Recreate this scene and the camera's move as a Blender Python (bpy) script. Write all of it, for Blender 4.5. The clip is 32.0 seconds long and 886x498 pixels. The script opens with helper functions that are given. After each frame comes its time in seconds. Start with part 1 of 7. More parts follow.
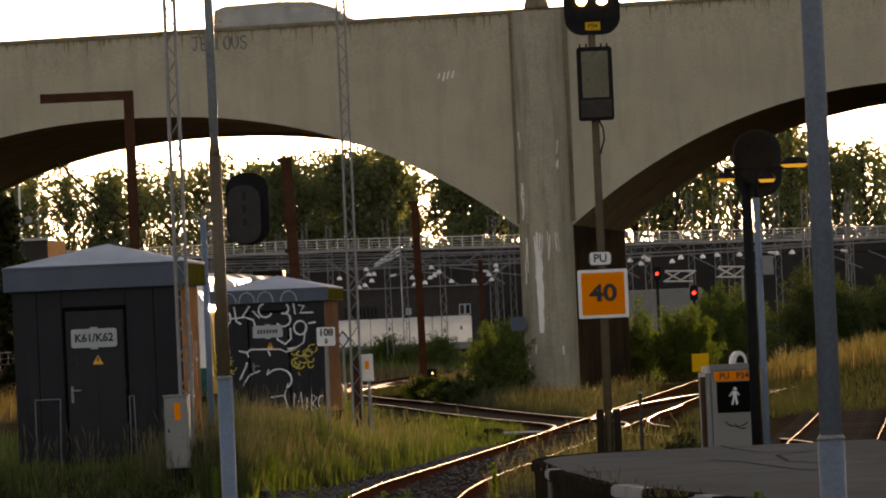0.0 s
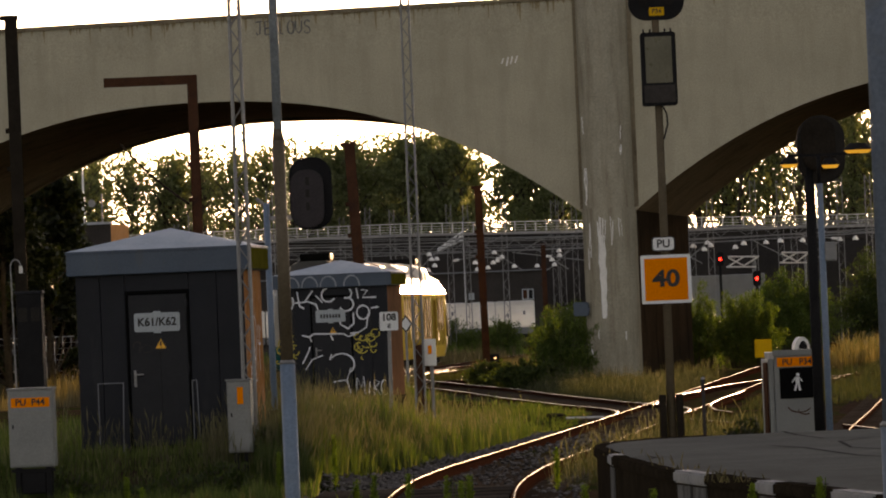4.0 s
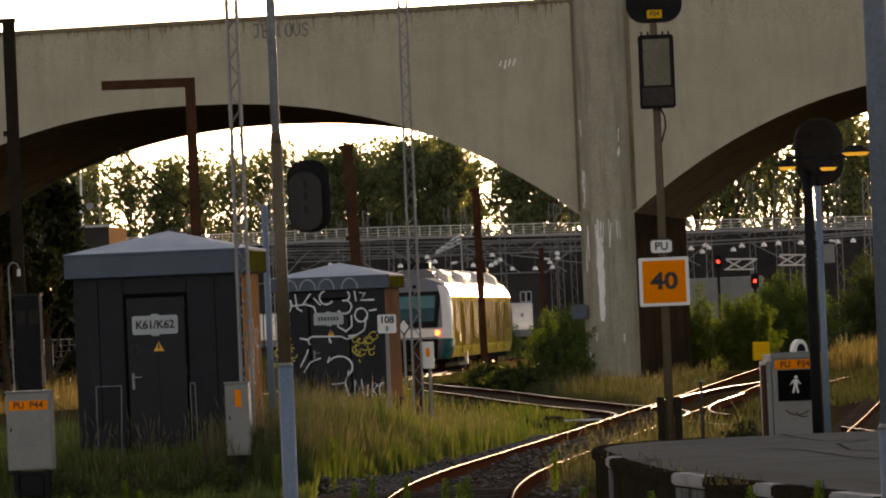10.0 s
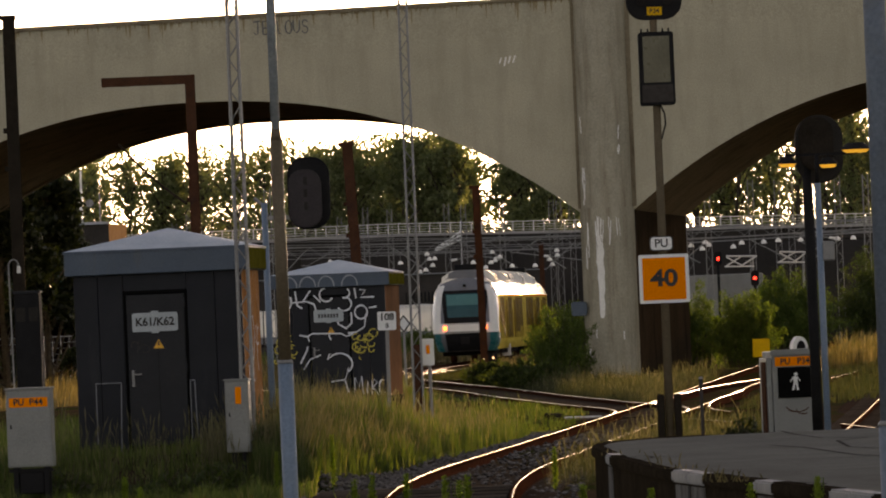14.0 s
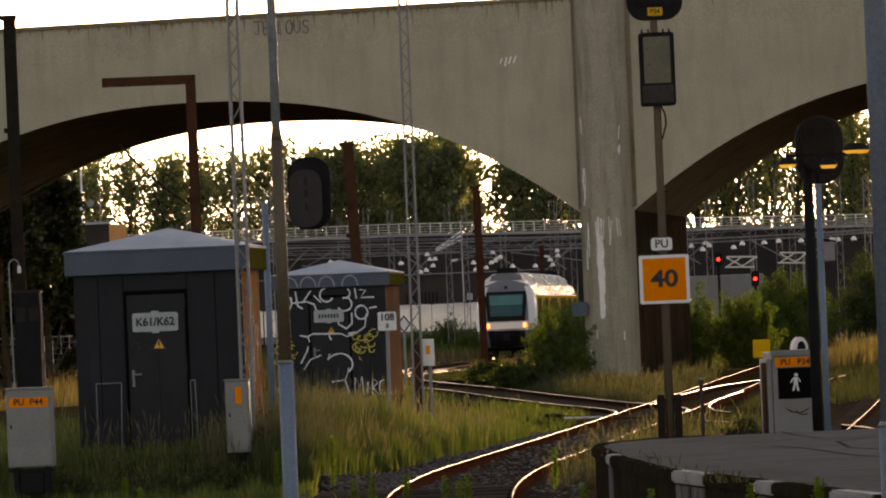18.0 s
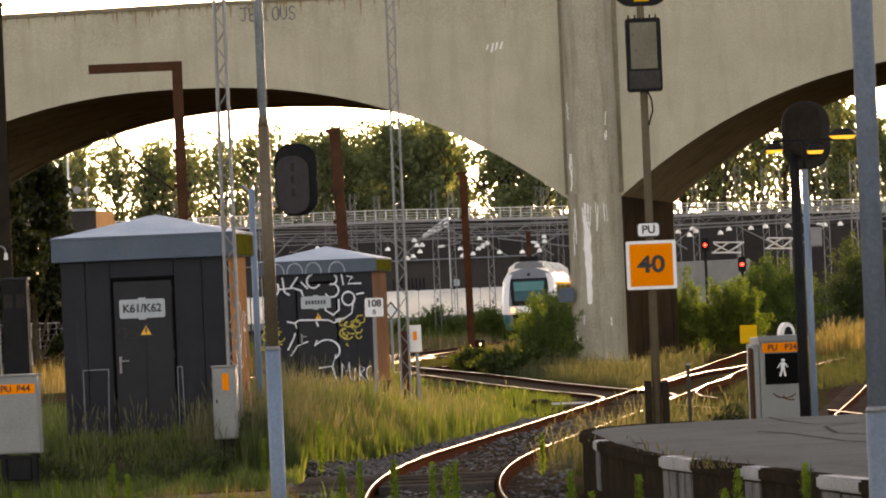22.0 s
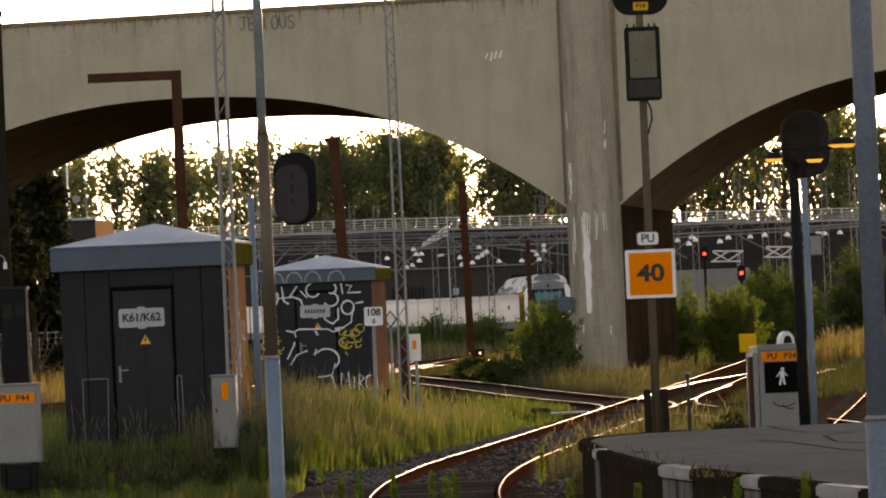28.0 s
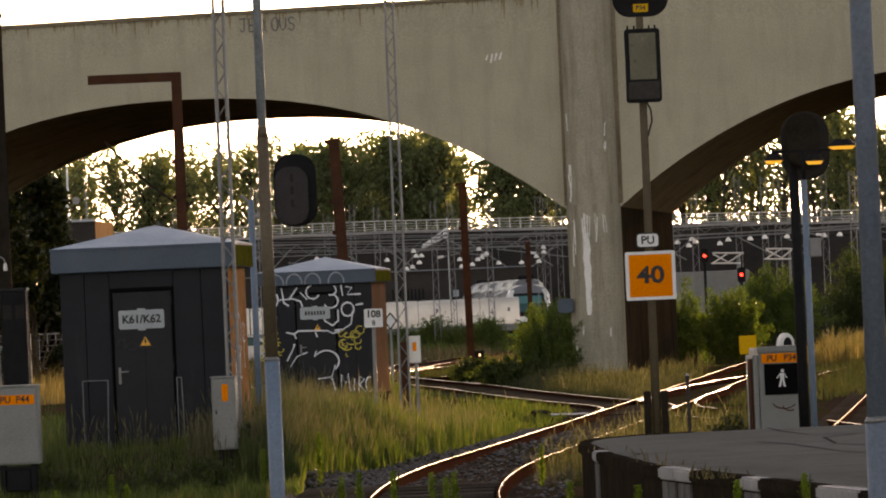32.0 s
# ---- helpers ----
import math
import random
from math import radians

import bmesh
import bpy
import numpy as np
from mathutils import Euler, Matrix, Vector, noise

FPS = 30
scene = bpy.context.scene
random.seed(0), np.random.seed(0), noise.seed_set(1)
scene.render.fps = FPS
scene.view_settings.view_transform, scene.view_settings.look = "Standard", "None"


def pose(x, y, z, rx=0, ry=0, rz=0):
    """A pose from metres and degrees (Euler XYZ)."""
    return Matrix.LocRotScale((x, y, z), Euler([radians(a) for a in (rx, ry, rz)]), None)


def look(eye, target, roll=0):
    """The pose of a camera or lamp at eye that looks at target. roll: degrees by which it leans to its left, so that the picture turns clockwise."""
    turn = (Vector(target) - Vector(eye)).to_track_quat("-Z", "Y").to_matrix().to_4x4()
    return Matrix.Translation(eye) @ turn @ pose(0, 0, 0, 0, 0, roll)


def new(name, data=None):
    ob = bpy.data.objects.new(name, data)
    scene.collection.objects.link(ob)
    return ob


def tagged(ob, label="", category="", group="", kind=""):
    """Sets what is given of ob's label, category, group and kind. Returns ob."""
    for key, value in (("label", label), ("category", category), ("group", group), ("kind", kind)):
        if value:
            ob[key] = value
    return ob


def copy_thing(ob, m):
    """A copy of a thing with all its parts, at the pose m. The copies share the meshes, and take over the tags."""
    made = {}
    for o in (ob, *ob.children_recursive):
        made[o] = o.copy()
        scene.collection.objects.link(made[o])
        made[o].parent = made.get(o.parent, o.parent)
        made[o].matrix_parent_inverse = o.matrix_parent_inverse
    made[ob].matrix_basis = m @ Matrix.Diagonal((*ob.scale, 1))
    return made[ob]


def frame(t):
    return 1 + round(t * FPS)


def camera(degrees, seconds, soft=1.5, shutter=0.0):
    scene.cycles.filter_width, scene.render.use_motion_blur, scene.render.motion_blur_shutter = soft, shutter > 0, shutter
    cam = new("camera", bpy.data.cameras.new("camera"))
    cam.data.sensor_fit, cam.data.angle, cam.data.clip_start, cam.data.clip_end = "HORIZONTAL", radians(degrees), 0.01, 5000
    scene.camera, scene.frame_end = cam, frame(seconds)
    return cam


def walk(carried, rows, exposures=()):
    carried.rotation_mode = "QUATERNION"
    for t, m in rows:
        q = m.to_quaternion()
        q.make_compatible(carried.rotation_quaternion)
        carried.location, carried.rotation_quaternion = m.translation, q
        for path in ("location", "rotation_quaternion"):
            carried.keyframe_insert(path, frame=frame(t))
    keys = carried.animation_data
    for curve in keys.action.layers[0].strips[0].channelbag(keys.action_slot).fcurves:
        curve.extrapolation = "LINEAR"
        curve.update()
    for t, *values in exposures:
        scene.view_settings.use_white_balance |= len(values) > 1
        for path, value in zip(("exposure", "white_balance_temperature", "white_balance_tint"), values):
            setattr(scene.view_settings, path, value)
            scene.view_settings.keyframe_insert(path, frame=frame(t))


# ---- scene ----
EYE = (0, 0, 2.08)
cam = camera(7.476, 32.0, soft=2.0, shutter=0.4)
walk(cam, [
    (0, look(EYE, (0.9537, 100, 3.3198), -2.54)),
    (0.5, look(EYE, (0.9688, 100, 3.4030), -2.52)),
    (1, look(EYE, (0.8048, 100, 3.4070), -2.51)),
    (1.5, look(EYE, (1.0003, 100, 3.5078), -2.55)),
    (1.7, look(EYE, (0.8741, 100, 3.5138), -2.54)),
    (1.9, look(EYE, (-0.4613, 100, 3.1490), -2.39)),
    (2, look(EYE, (-0.4565, 100, 3.2922), -2.31)),
    (2.5, look(EYE, (-0.2970, 100, 3.2464), -2.33)),
    (3, look(EYE, (-0.0481, 100, 3.1968), -2.35)),
    (3.5, look(EYE, (0.0219, 100, 3.1567), -2.38)),
    (5.5, look(EYE, (-0.0322, 100, 3.1131), -2.39)),
    (6, look(EYE, (-0.0128, 100, 3.0919), -2.37)),
    (6.5, look(EYE, (-0.0080, 100, 3.1096), -2.40)),
    (7, look(EYE, (-0.0283, 100, 3.1104), -2.39)),
    (7.5, look(EYE, (-0.0167, 100, 3.1124), -2.40)),
    (8, look(EYE, (-0.0756, 100, 3.1059), -2.40)),
    (8.5, look(EYE, (-0.1149, 100, 3.1037), -2.43)),
    (9, look(EYE, (0.0003, 100, 3.1464), -2.40)),
    (9.5, look(EYE, (0.1272, 100, 3.1391), -2.39)),
    (10, look(EYE, (0.0462, 100, 3.1753), -2.41)),
    (10.5, look(EYE, (0.0611, 100, 3.1713), -2.40)),
    (11, look(EYE, (0.0559, 100, 3.1336), -2.42)),
    (11.5, look(EYE, (0.0030, 100, 3.1001), -2.38)),
    (12, look(EYE, (0.0133, 100, 3.0612), -2.42)),
    (12.5, look(EYE, (0.0166, 100, 3.1249), -2.37)),
    (13, look(EYE, (0.0138, 100, 3.0541), -2.46)),
    (13.5, look(EYE, (0.0297, 100, 3.0567), -2.44)),
    (14, look(EYE, (0.0455, 100, 3.1315), -2.41)),
    (14.5, look(EYE, (0.0085, 100, 3.1024), -2.40)),
    (16.5, look(EYE, (0.0471, 100, 3.0906), -2.43)),
    (17, look(EYE, (0.0439, 100, 3.0970), -2.40)),
    (17.5, look(EYE, (0.0359, 100, 3.1280), -2.36)),
    (18, look(EYE, (0.0404, 100, 3.1366), -2.35)),
    (18.5, look(EYE, (0.0360, 100, 3.0423), -2.38)),
    (19, look(EYE, (0.0324, 100, 3.1231), -2.33)),
    (19.5, look(EYE, (-0.0115, 100, 2.8725), -2.29)),
    (20, look(EYE, (0.0514, 100, 2.2076), -2.42)),
    (20.5, look(EYE, (0.3194, 100, 1.9150), -2.45)),
    (21, look(EYE, (0.3353, 100, 2.4862), -2.53)),
    (21.5, look(EYE, (0.2527, 100, 2.6480), -2.49)),
    (22, look(EYE, (0.2249, 100, 2.9231), -2.45)),
    (22.5, look(EYE, (0.3266, 100, 2.8666), -2.41)),
    (23, look(EYE, (0.3240, 100, 2.8536), -2.43)),
    (23.5, look(EYE, (0.2283, 100, 2.8233), -2.44)),
    (24, look(EYE, (0.2211, 100, 2.8510), -2.49)),
    (24.5, look(EYE, (0.2004, 100, 2.9242), -2.44)),
    (25, look(EYE, (0.1866, 100, 2.9247), -2.45)),
    (25.5, look(EYE, (0.1937, 100, 2.9321), -2.49)),
    (27.5, look(EYE, (0.2355, 100, 2.9720), -2.53)),
    (28, look(EYE, (0.2404, 100, 3.0545), -2.49)),
    (28.5, look(EYE, (0.2375, 100, 2.9563), -2.57)),
    (29, look(EYE, (0.2742, 100, 3.0357), -2.53)),
    (29.5, look(EYE, (0.2143, 100, 2.9869), -2.54)),
    (30, look(EYE, (0.1976, 100, 2.9811), -2.50)),
    (30.5, look(EYE, (0.1727, 100, 2.9680), -2.50)),
    (31, look(EYE, (0.2693, 100, 3.0284), -2.49)),
    (31.5, look(EYE, (0.2964, 100, 3.0900), -2.51)),
    (32, look(EYE, (0.2420, 100, 3.0803), -2.47)),
], exposures=[(0, 1.22, 8700, 26), (1, 1.1, 8700, 26), (2, 0.9, 8700, 26), (3, 1.0, 8700, 26), (5, 1.26, 8700, 26), (19.8, 1.4, 8700, 26), (20.5, 2.5, 8700, 26), (21, 2.66, 8700, 26), (22.5, 2.3, 8700, 26), (24, 2.05, 8700, 26), (25, 1.9, 8700, 26), (28, 1.8, 8700, 26), (32, 1.7, 8700, 26)])

# ---- sky, sun, exposure ----
SUN_AZ, SUN_EL = radians(8), radians(3.7)
world = bpy.data.worlds.new("evening_sky")
scene.world = world
world.use_nodes = True
wn = world.node_tree.nodes
sky = wn.new("ShaderNodeTexSky")
sky.sky_type = "NISHITA"
sky.sun_disc = False
sky.sun_elevation, sky.sun_rotation = SUN_EL, SUN_AZ
sky.air_density, sky.dust_density, sky.ozone_density = 0.55, 0.3, 1.0
pale = wn.new("ShaderNodeHueSaturation")
pale.inputs["Saturation"].default_value = 0.62
world.node_tree.links.new(sky.outputs[0], pale.inputs["Color"])
world.node_tree.links.new(pale.outputs[0], wn["Background"].inputs[0])
wn["Background"].inputs[1].default_value = 0.15
sun_data = bpy.data.lights.new("sun", "SUN")
sun_data.energy, sun_data.angle, sun_data.color = 4.3, radians(0.8), (1.0, 0.76, 0.48)
sun = new("sun", sun_data)
sun.matrix_world = look((math.sin(SUN_AZ) * 90, math.cos(SUN_AZ) * 90, math.tan(SUN_EL) * 90), (0, 0, 0))


# ---- materials ----
def nodes_of(name):
    m = bpy.data.materials.new(name)
    m.use_nodes = True
    return m, m.node_tree.nodes, m.node_tree.links, m.node_tree.nodes["Principled BSDF"]


def ramp(n, l, src, stops):
    r = n.new("ShaderNodeValToRGB")
    e = r.color_ramp.elements
    while len(e) < len(stops):
        e.new(0.5)
    for el, (p, c) in zip(e, stops):
        el.position, el.color = p, (*c, 1) if len(c) == 3 else c
    l.new(src, r.inputs[0])
    return r.outputs[0]


def noise_tex(n, l, scale, detail=5, stretch=(1, 1, 1), rough=0.6, space="Object"):
    tc, mp, tx = n.new("ShaderNodeTexCoord"), n.new("ShaderNodeMapping"), n.new("ShaderNodeTexNoise")
    l.new(tc.outputs[space], mp.inputs[0])
    mp.inputs["Scale"].default_value = stretch
    l.new(mp.outputs[0], tx.inputs["Vector"])
    tx.inputs["Scale"].default_value, tx.inputs["Detail"].default_value, tx.inputs["Roughness"].default_value = scale, detail, rough
    return tx.outputs["Fac"]


def mix_col(n, l, fac, a, b, blend="MIX"):
    m = n.new("ShaderNodeMix")
    m.data_type, m.blend_type = "RGBA", blend
    for sock, val in ((m.inputs[0], fac), (m.inputs[6], a), (m.inputs[7], b)):
        if isinstance(val, (int, float)):
            sock.default_value = val
        elif isinstance(val, tuple):
            sock.default_value = (*val, 1)
        else:
            l.new(val, sock)
    return m.outputs[2]


def surface(name, c1, c2, scale=3.0, rough=0.7, metal=0.0, bump=0.3, grain=40.0, stain=None, stain_scale=1.5, stain_stretch=(1, 1, 1),
            stain_range=(0.52, 0.7), island=0.0, coat=0.0, per_object=0.0, spec=None):
    """Two colours mixed by coarse and fine noise, optional stains with edges of their own, fine relief."""
    m, n, l, p = nodes_of(name)
    col = ramp(n, l, noise_tex(n, l, scale), [(0.32, c1), (0.68, c2)])
    fine = noise_tex(n, l, grain, 3)
    col = mix_col(n, l, 0.35, col, ramp(n, l, fine, [(0.3, tuple(0.6 * c for c in c1)), (0.7, tuple(min(1, 1.25 * c) for c in c2))]))
    if stain:
        f = ramp(n, l, noise_tex(n, l, stain_scale, 6, stain_stretch, 0.65), [(stain_range[0], (0, 0, 0)), (stain_range[1], (1, 1, 1))])
        col = mix_col(n, l, f, col, stain)
    if island or per_object:
        hv = n.new("ShaderNodeHueSaturation")
        src = n.new("ShaderNodeNewGeometry").outputs["Random Per Island"] if island else n.new("ShaderNodeObjectInfo").outputs["Random"]
        mr = n.new("ShaderNodeMapRange")
        k = island or per_object
        mr.inputs[3].default_value, mr.inputs[4].default_value = 1 - k, 1 + k
        l.new(src, mr.inputs[0])
        l.new(mr.outputs[0], hv.inputs["Value"])
        l.new(col, hv.inputs["Color"])
        col = hv.outputs[0]
    l.new(col, p.inputs["Base Color"])
    rg = ramp(n, l, noise_tex(n, l, scale * 2.3), [(0.3, (max(0.02, rough - 0.12),) * 3), (0.7, (min(1, rough + 0.12),) * 3)])
    l.new(rg, p.inputs["Roughness"])
    p.inputs["Metallic"].default_value = metal
    p.inputs["Specular IOR Level"].default_value = spec if spec is not None else (0.0 if rough > 0.75 else 0.35)
    p.inputs["Coat Weight"].default_value = coat
    if bump:
        b = n.new("ShaderNodeBump")
        b.inputs["Strength"].default_value, b.inputs["Distance"].default_value = bump, 0.01
        l.new(fine, b.inputs["Height"])
        l.new(b.outputs[0], p.inputs["Normal"])
    return m


def glow(name, col, power):
    m, n, l, p = nodes_of(name)
    p.inputs["Base Color"].default_value = (*col, 1)
    p.inputs["Emission Color"].default_value = (*col, 1)
    p.inputs["Emission Strength"].default_value = power
    return m


def foliage(name, stops, trans=0.45, rough=0.55, tint=(1.5, 1.5, 0.8)):
    """Leaves or blades: each one takes its own shade, light shines through."""
    m, n, l, p = nodes_of(name)
    col = ramp(n, l, n.new("ShaderNodeNewGeometry").outputs["Random Per Island"], stops)
    big = noise_tex(n, l, 0.5, 3)
    mid = stops[len(stops) // 2][1]
    col = mix_col(n, l, 0.35, col, ramp(n, l, big, [(0.35, tuple(0.7 * c for c in stops[0][1])), (0.65, tuple(1.25 * c for c in mid))]), "MIX")
    l.new(col, p.inputs["Base Color"])
    p.inputs["Roughness"].default_value = rough
    p.inputs["Specular IOR Level"].default_value = 0.25
    t = n.new("ShaderNodeBsdfTranslucent")
    l.new(mix_col(n, l, 1.0, col, tint, "MULTIPLY"), t.inputs[0])
    mx = n.new("ShaderNodeMixShader")
    mx.inputs[0].default_value = trans
    l.new(p.outputs[0], mx.inputs[1])
    l.new(t.outputs[0], mx.inputs[2])
    l.new(mx.outputs[0], n["Material Output"].inputs[0])
    return m


M = {}
M["concrete"] = surface("bridge_concrete", (0.345, 0.316, 0.236), (0.462, 0.424, 0.318), 0.5, 0.85, 0, 0.45, 24, (0.28, 0.254, 0.186), 0.9, (2.0, 2.0, 0.3), (0.48, 0.95))
# Darker, browner concrete that carries the shade below the arch in its colour.
M["soffit"] = surface("shade_toned_soffit_concrete", (0.2, 0.155, 0.1), (0.3, 0.235, 0.16), 0.6, 0.9, 0, 0.4, 10, (0.14, 0.11, 0.075), 1.0, (1, 1, 0.4))
# Near-black copy of the concrete: shade under the arch put into the colour.
M["pier_dark"] = surface("shade_dark_pier_wall", (0.028, 0.021, 0.015), (0.05, 0.037, 0.026), 0.6, 0.9, 0, 0.4, 10, (0.018, 0.014, 0.01), 1.0, (1, 1, 0.4))
M["coping"] = surface("coping_concrete", (0.17, 0.14, 0.095), (0.26, 0.215, 0.15), 0.8, 0.9, 0, 0.5, 12, (0.09, 0.07, 0.045), 1.3, (2, 2, 0.3))
M["pier_face"] = surface("rain_streaked_pier_concrete", (0.285, 0.262, 0.202), (0.4, 0.367, 0.283), 1.0, 0.85, 0, 0.5, 20, (0.17, 0.135, 0.094), 1.4, (2.2, 2.2, 0.2), (0.5, 0.8))
M["brown_drip"] = surface("rusty_brown_drips", (0.23, 0.18, 0.105), (0.31, 0.25, 0.155), 4, 0.9, 0, 0.2, 30)
M["lime"] = surface("lime_streaks", (0.74, 0.72, 0.68), (0.85, 0.83, 0.78), 4, 0.8, 0, 0.2, 30)
M["hut"] = surface("dark_grey_cladding", (0.0135, 0.0145, 0.018), (0.0215, 0.0232, 0.028), 1.2, 0.6, 0, 0.15, 60, (0.032, 0.033, 0.035), 2.0, (1.5, 1.5, 0.3), (0.6, 0.85), spec=0.12)
M["hut_door"] = surface("dark_door_paint", (0.014, 0.0145, 0.0175), (0.02, 0.0212, 0.025), 2, 0.5, 0, 0.1, 70, spec=0.15)
M["fascia"] = surface("blue_grey_fascia", (0.034, 0.056, 0.085), (0.062, 0.09, 0.125), 1.6, 0.5, 0.0, 0.1, 50, (0.075, 0.078, 0.072), 2.5, (3, 3, 0.4), (0.56, 0.8))
M["roof_sheet"] = surface("pale_roof_sheet", (0.25, 0.335, 0.41), (0.36, 0.435, 0.5), 1.8, 0.55, 0.1, 0.1, 40)
M["steel"] = surface("galvanised_steel", (0.17, 0.17, 0.17), (0.25, 0.25, 0.245), 5, 0.55, 0.3, 0.1, 60)
M["blue_pole"] = surface("blue_grey_paint", (0.1, 0.155, 0.22), (0.15, 0.21, 0.285), 2.5, 0.5, 0, 0.15, 40, (0.12, 0.16, 0.2), 5)
M["tan_pole"] = surface("weathered_tan_paint", (0.085, 0.066, 0.042), (0.135, 0.104, 0.066), 3, 0.6, 0.1, 0.2, 40)
M["rust"] = surface("rusted_steel", (0.055, 0.026, 0.016), (0.095, 0.043, 0.025), 2.5, 0.85, 0.2, 0.6, 30, (0.045, 0.025, 0.02), 3)
M["black"] = surface("black_paint", (0.009, 0.009, 0.0095), (0.018, 0.0175, 0.018), 3, 0.7, 0, 0.1, 50, spec=0.06)
M["dark_post"] = surface("dark_brown_post", (0.016, 0.013, 0.01), (0.032, 0.026, 0.02), 3, 0.9, 0.1, 0.3, 40)
M["post_brown"] = surface("tan_brown_post_paint", (0.085, 0.068, 0.045), (0.13, 0.104, 0.07), 3, 0.85, 0.0, 0.3, 40)
M["board"] = surface("faded_black_board", (0.02, 0.018, 0.016), (0.034, 0.031, 0.028), 3, 0.8, 0, 0.1, 40, spec=0.05)
M["signal_case"] = surface("faded_purple_grey_case", (0.034, 0.03, 0.032), (0.052, 0.046, 0.048), 3, 0.8, 0, 0.1, 40, spec=0.05)
M["white_paint"] = surface("off_white_paint", (0.62, 0.61, 0.57), (0.74, 0.73, 0.69), 2.2, 0.5, 0, 0.1, 50, (0.42, 0.4, 0.35), 3.5, (1, 1, 0.5), (0.6, 0.85))
M["cabinet"] = surface("grey_white_cabinet_paint", (0.155, 0.162, 0.155), (0.215, 0.222, 0.21), 2.0, 0.5, 0, 0.1, 60, (0.12, 0.115, 0.1), 3, (1, 1, 0.4), (0.58, 0.85))
M["orange"] = surface("orange_sign_film", (0.86, 0.2, 0.003), (0.92, 0.235, 0.006), 3, 0.85, 0, 0.0, 50)
M["yellow"] = surface("yellow_paint", (0.62, 0.34, 0.012), (0.72, 0.4, 0.02), 3, 0.85, 0, 0.1, 50)
M["sign_plate"] = surface("grey_blue_sign_plate", (0.3, 0.345, 0.37), (0.37, 0.41, 0.43), 4, 0.5, 0, 0.0, 60)
M["warning"] = surface("warm_yellow_film", (0.75, 0.36, 0.03), (0.85, 0.42, 0.05), 4, 0.6, 0, 0.0, 60)
M["sign_white"] = surface("sign_white_film", (0.66, 0.68, 0.68), (0.76, 0.77, 0.76), 4, 0.4, 0, 0.0, 60)
M["rail_side"] = surface("rusty_rail_side", (0.032, 0.013, 0.008), (0.065, 0.027, 0.016), 5, 0.85, 0.0, 0.4, 50)
M["rail_head"] = surface("polished_rail_head", (0.02, 0.014, 0.009), (0.1, 0.072, 0.046), 1.4, 0.46, 1.0, 0.05, 80)
M["yard_head"] = surface("worn_yard_rail_head", (0.1, 0.082, 0.064), (0.3, 0.26, 0.215), 1.4, 0.42, 1.0, 0.05, 80)
M["bed"] = surface("rust_brown_stone_bed", (0.02, 0.014, 0.011), (0.055, 0.038, 0.03), 3.0, 0.95, 0, 0.8, 16, (0.045, 0.04, 0.036), 0.8)
M["dull_head"] = surface("dull_rail_head", (0.02, 0.015, 0.011), (0.06, 0.046, 0.034), 1.4, 0.6, 1.0, 0.05, 80)
M["sleeper"] = surface("dark_timber_sleeper", (0.04, 0.03, 0.022), (0.085, 0.065, 0.05), 4, 0.9, 0, 0.6, 30, per_object=0.25)
M["ballast"] = surface("ballast_stone", (0.06, 0.054, 0.05), (0.19, 0.175, 0.165), 6, 0.9, 0, 0.5, 40, island=0.35)
M["ground"] = surface("gravelly_earth", (0.03, 0.021, 0.014), (0.06, 0.042, 0.028), 0.5, 0.95, 0, 0.8, 5, (0.025, 0.035, 0.01), 0.35, (1, 1, 1), (0.45, 0.6))
M["asphalt"] = surface("platform_asphalt", (0.128, 0.126, 0.112), (0.185, 0.181, 0.16), 0.8, 0.8, 0, 0.5, 30, (0.13, 0.124, 0.108), 0.9, (1, 0.25, 1), (0.48, 0.66))
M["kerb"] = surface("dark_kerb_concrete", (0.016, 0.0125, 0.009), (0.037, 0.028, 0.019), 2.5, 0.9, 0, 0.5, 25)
M["kerb_white"] = surface("white_painted_kerb", (0.17, 0.174, 0.182), (0.24, 0.242, 0.248), 2.5, 0.7, 0, 0.4, 25, (0.1, 0.095, 0.09), 3.5, (1, 1, 1), (0.57, 0.75))
M["plank"] = surface("dark_crossing_plank", (0.035, 0.03, 0.027), (0.07, 0.06, 0.05), 3, 0.85, 0, 0.5, 30, per_object=0.3)
M["path"] = surface("pale_path_gravel", (0.1, 0.09, 0.076), (0.2, 0.178, 0.15), 1.2, 0.95, 0, 0.6, 20)
M["bark"] = surface("tree_bark", (0.05, 0.042, 0.032), (0.1, 0.085, 0.065), 4, 0.95, 0, 0.8, 12)
M["leaf"] = foliage("poplar_leaves", [(0.0, (0.088, 0.11, 0.045)), (0.6, (0.15, 0.178, 0.08)), (1.0, (0.21, 0.235, 0.12))], 0.48, 0.6, (1.35, 1.35, 0.95))
M["bush"] = foliage("bush_leaves", [(0.0, (0.034, 0.062, 0.01)), (0.6, (0.066, 0.106, 0.018)), (1.0, (0.12, 0.15, 0.038))], 0.36)
# Near-black leaves: the shade they stand in is put into the colour.
M["dark_leaf"] = foliage("shade_dark_leaves", [(0.0, (0.008, 0.014, 0.003)), (1.0, (0.02, 0.03, 0.008))], 0.2)
M["grass"] = foliage("meadow_grass", [(0.0, (0.015, 0.032, 0.006)), (0.5, (0.04, 0.068, 0.013)), (0.85, (0.068, 0.09, 0.024)), (0.95, (0.12, 0.12, 0.045)), (1.0, (0.22, 0.185, 0.105))], 0.36)
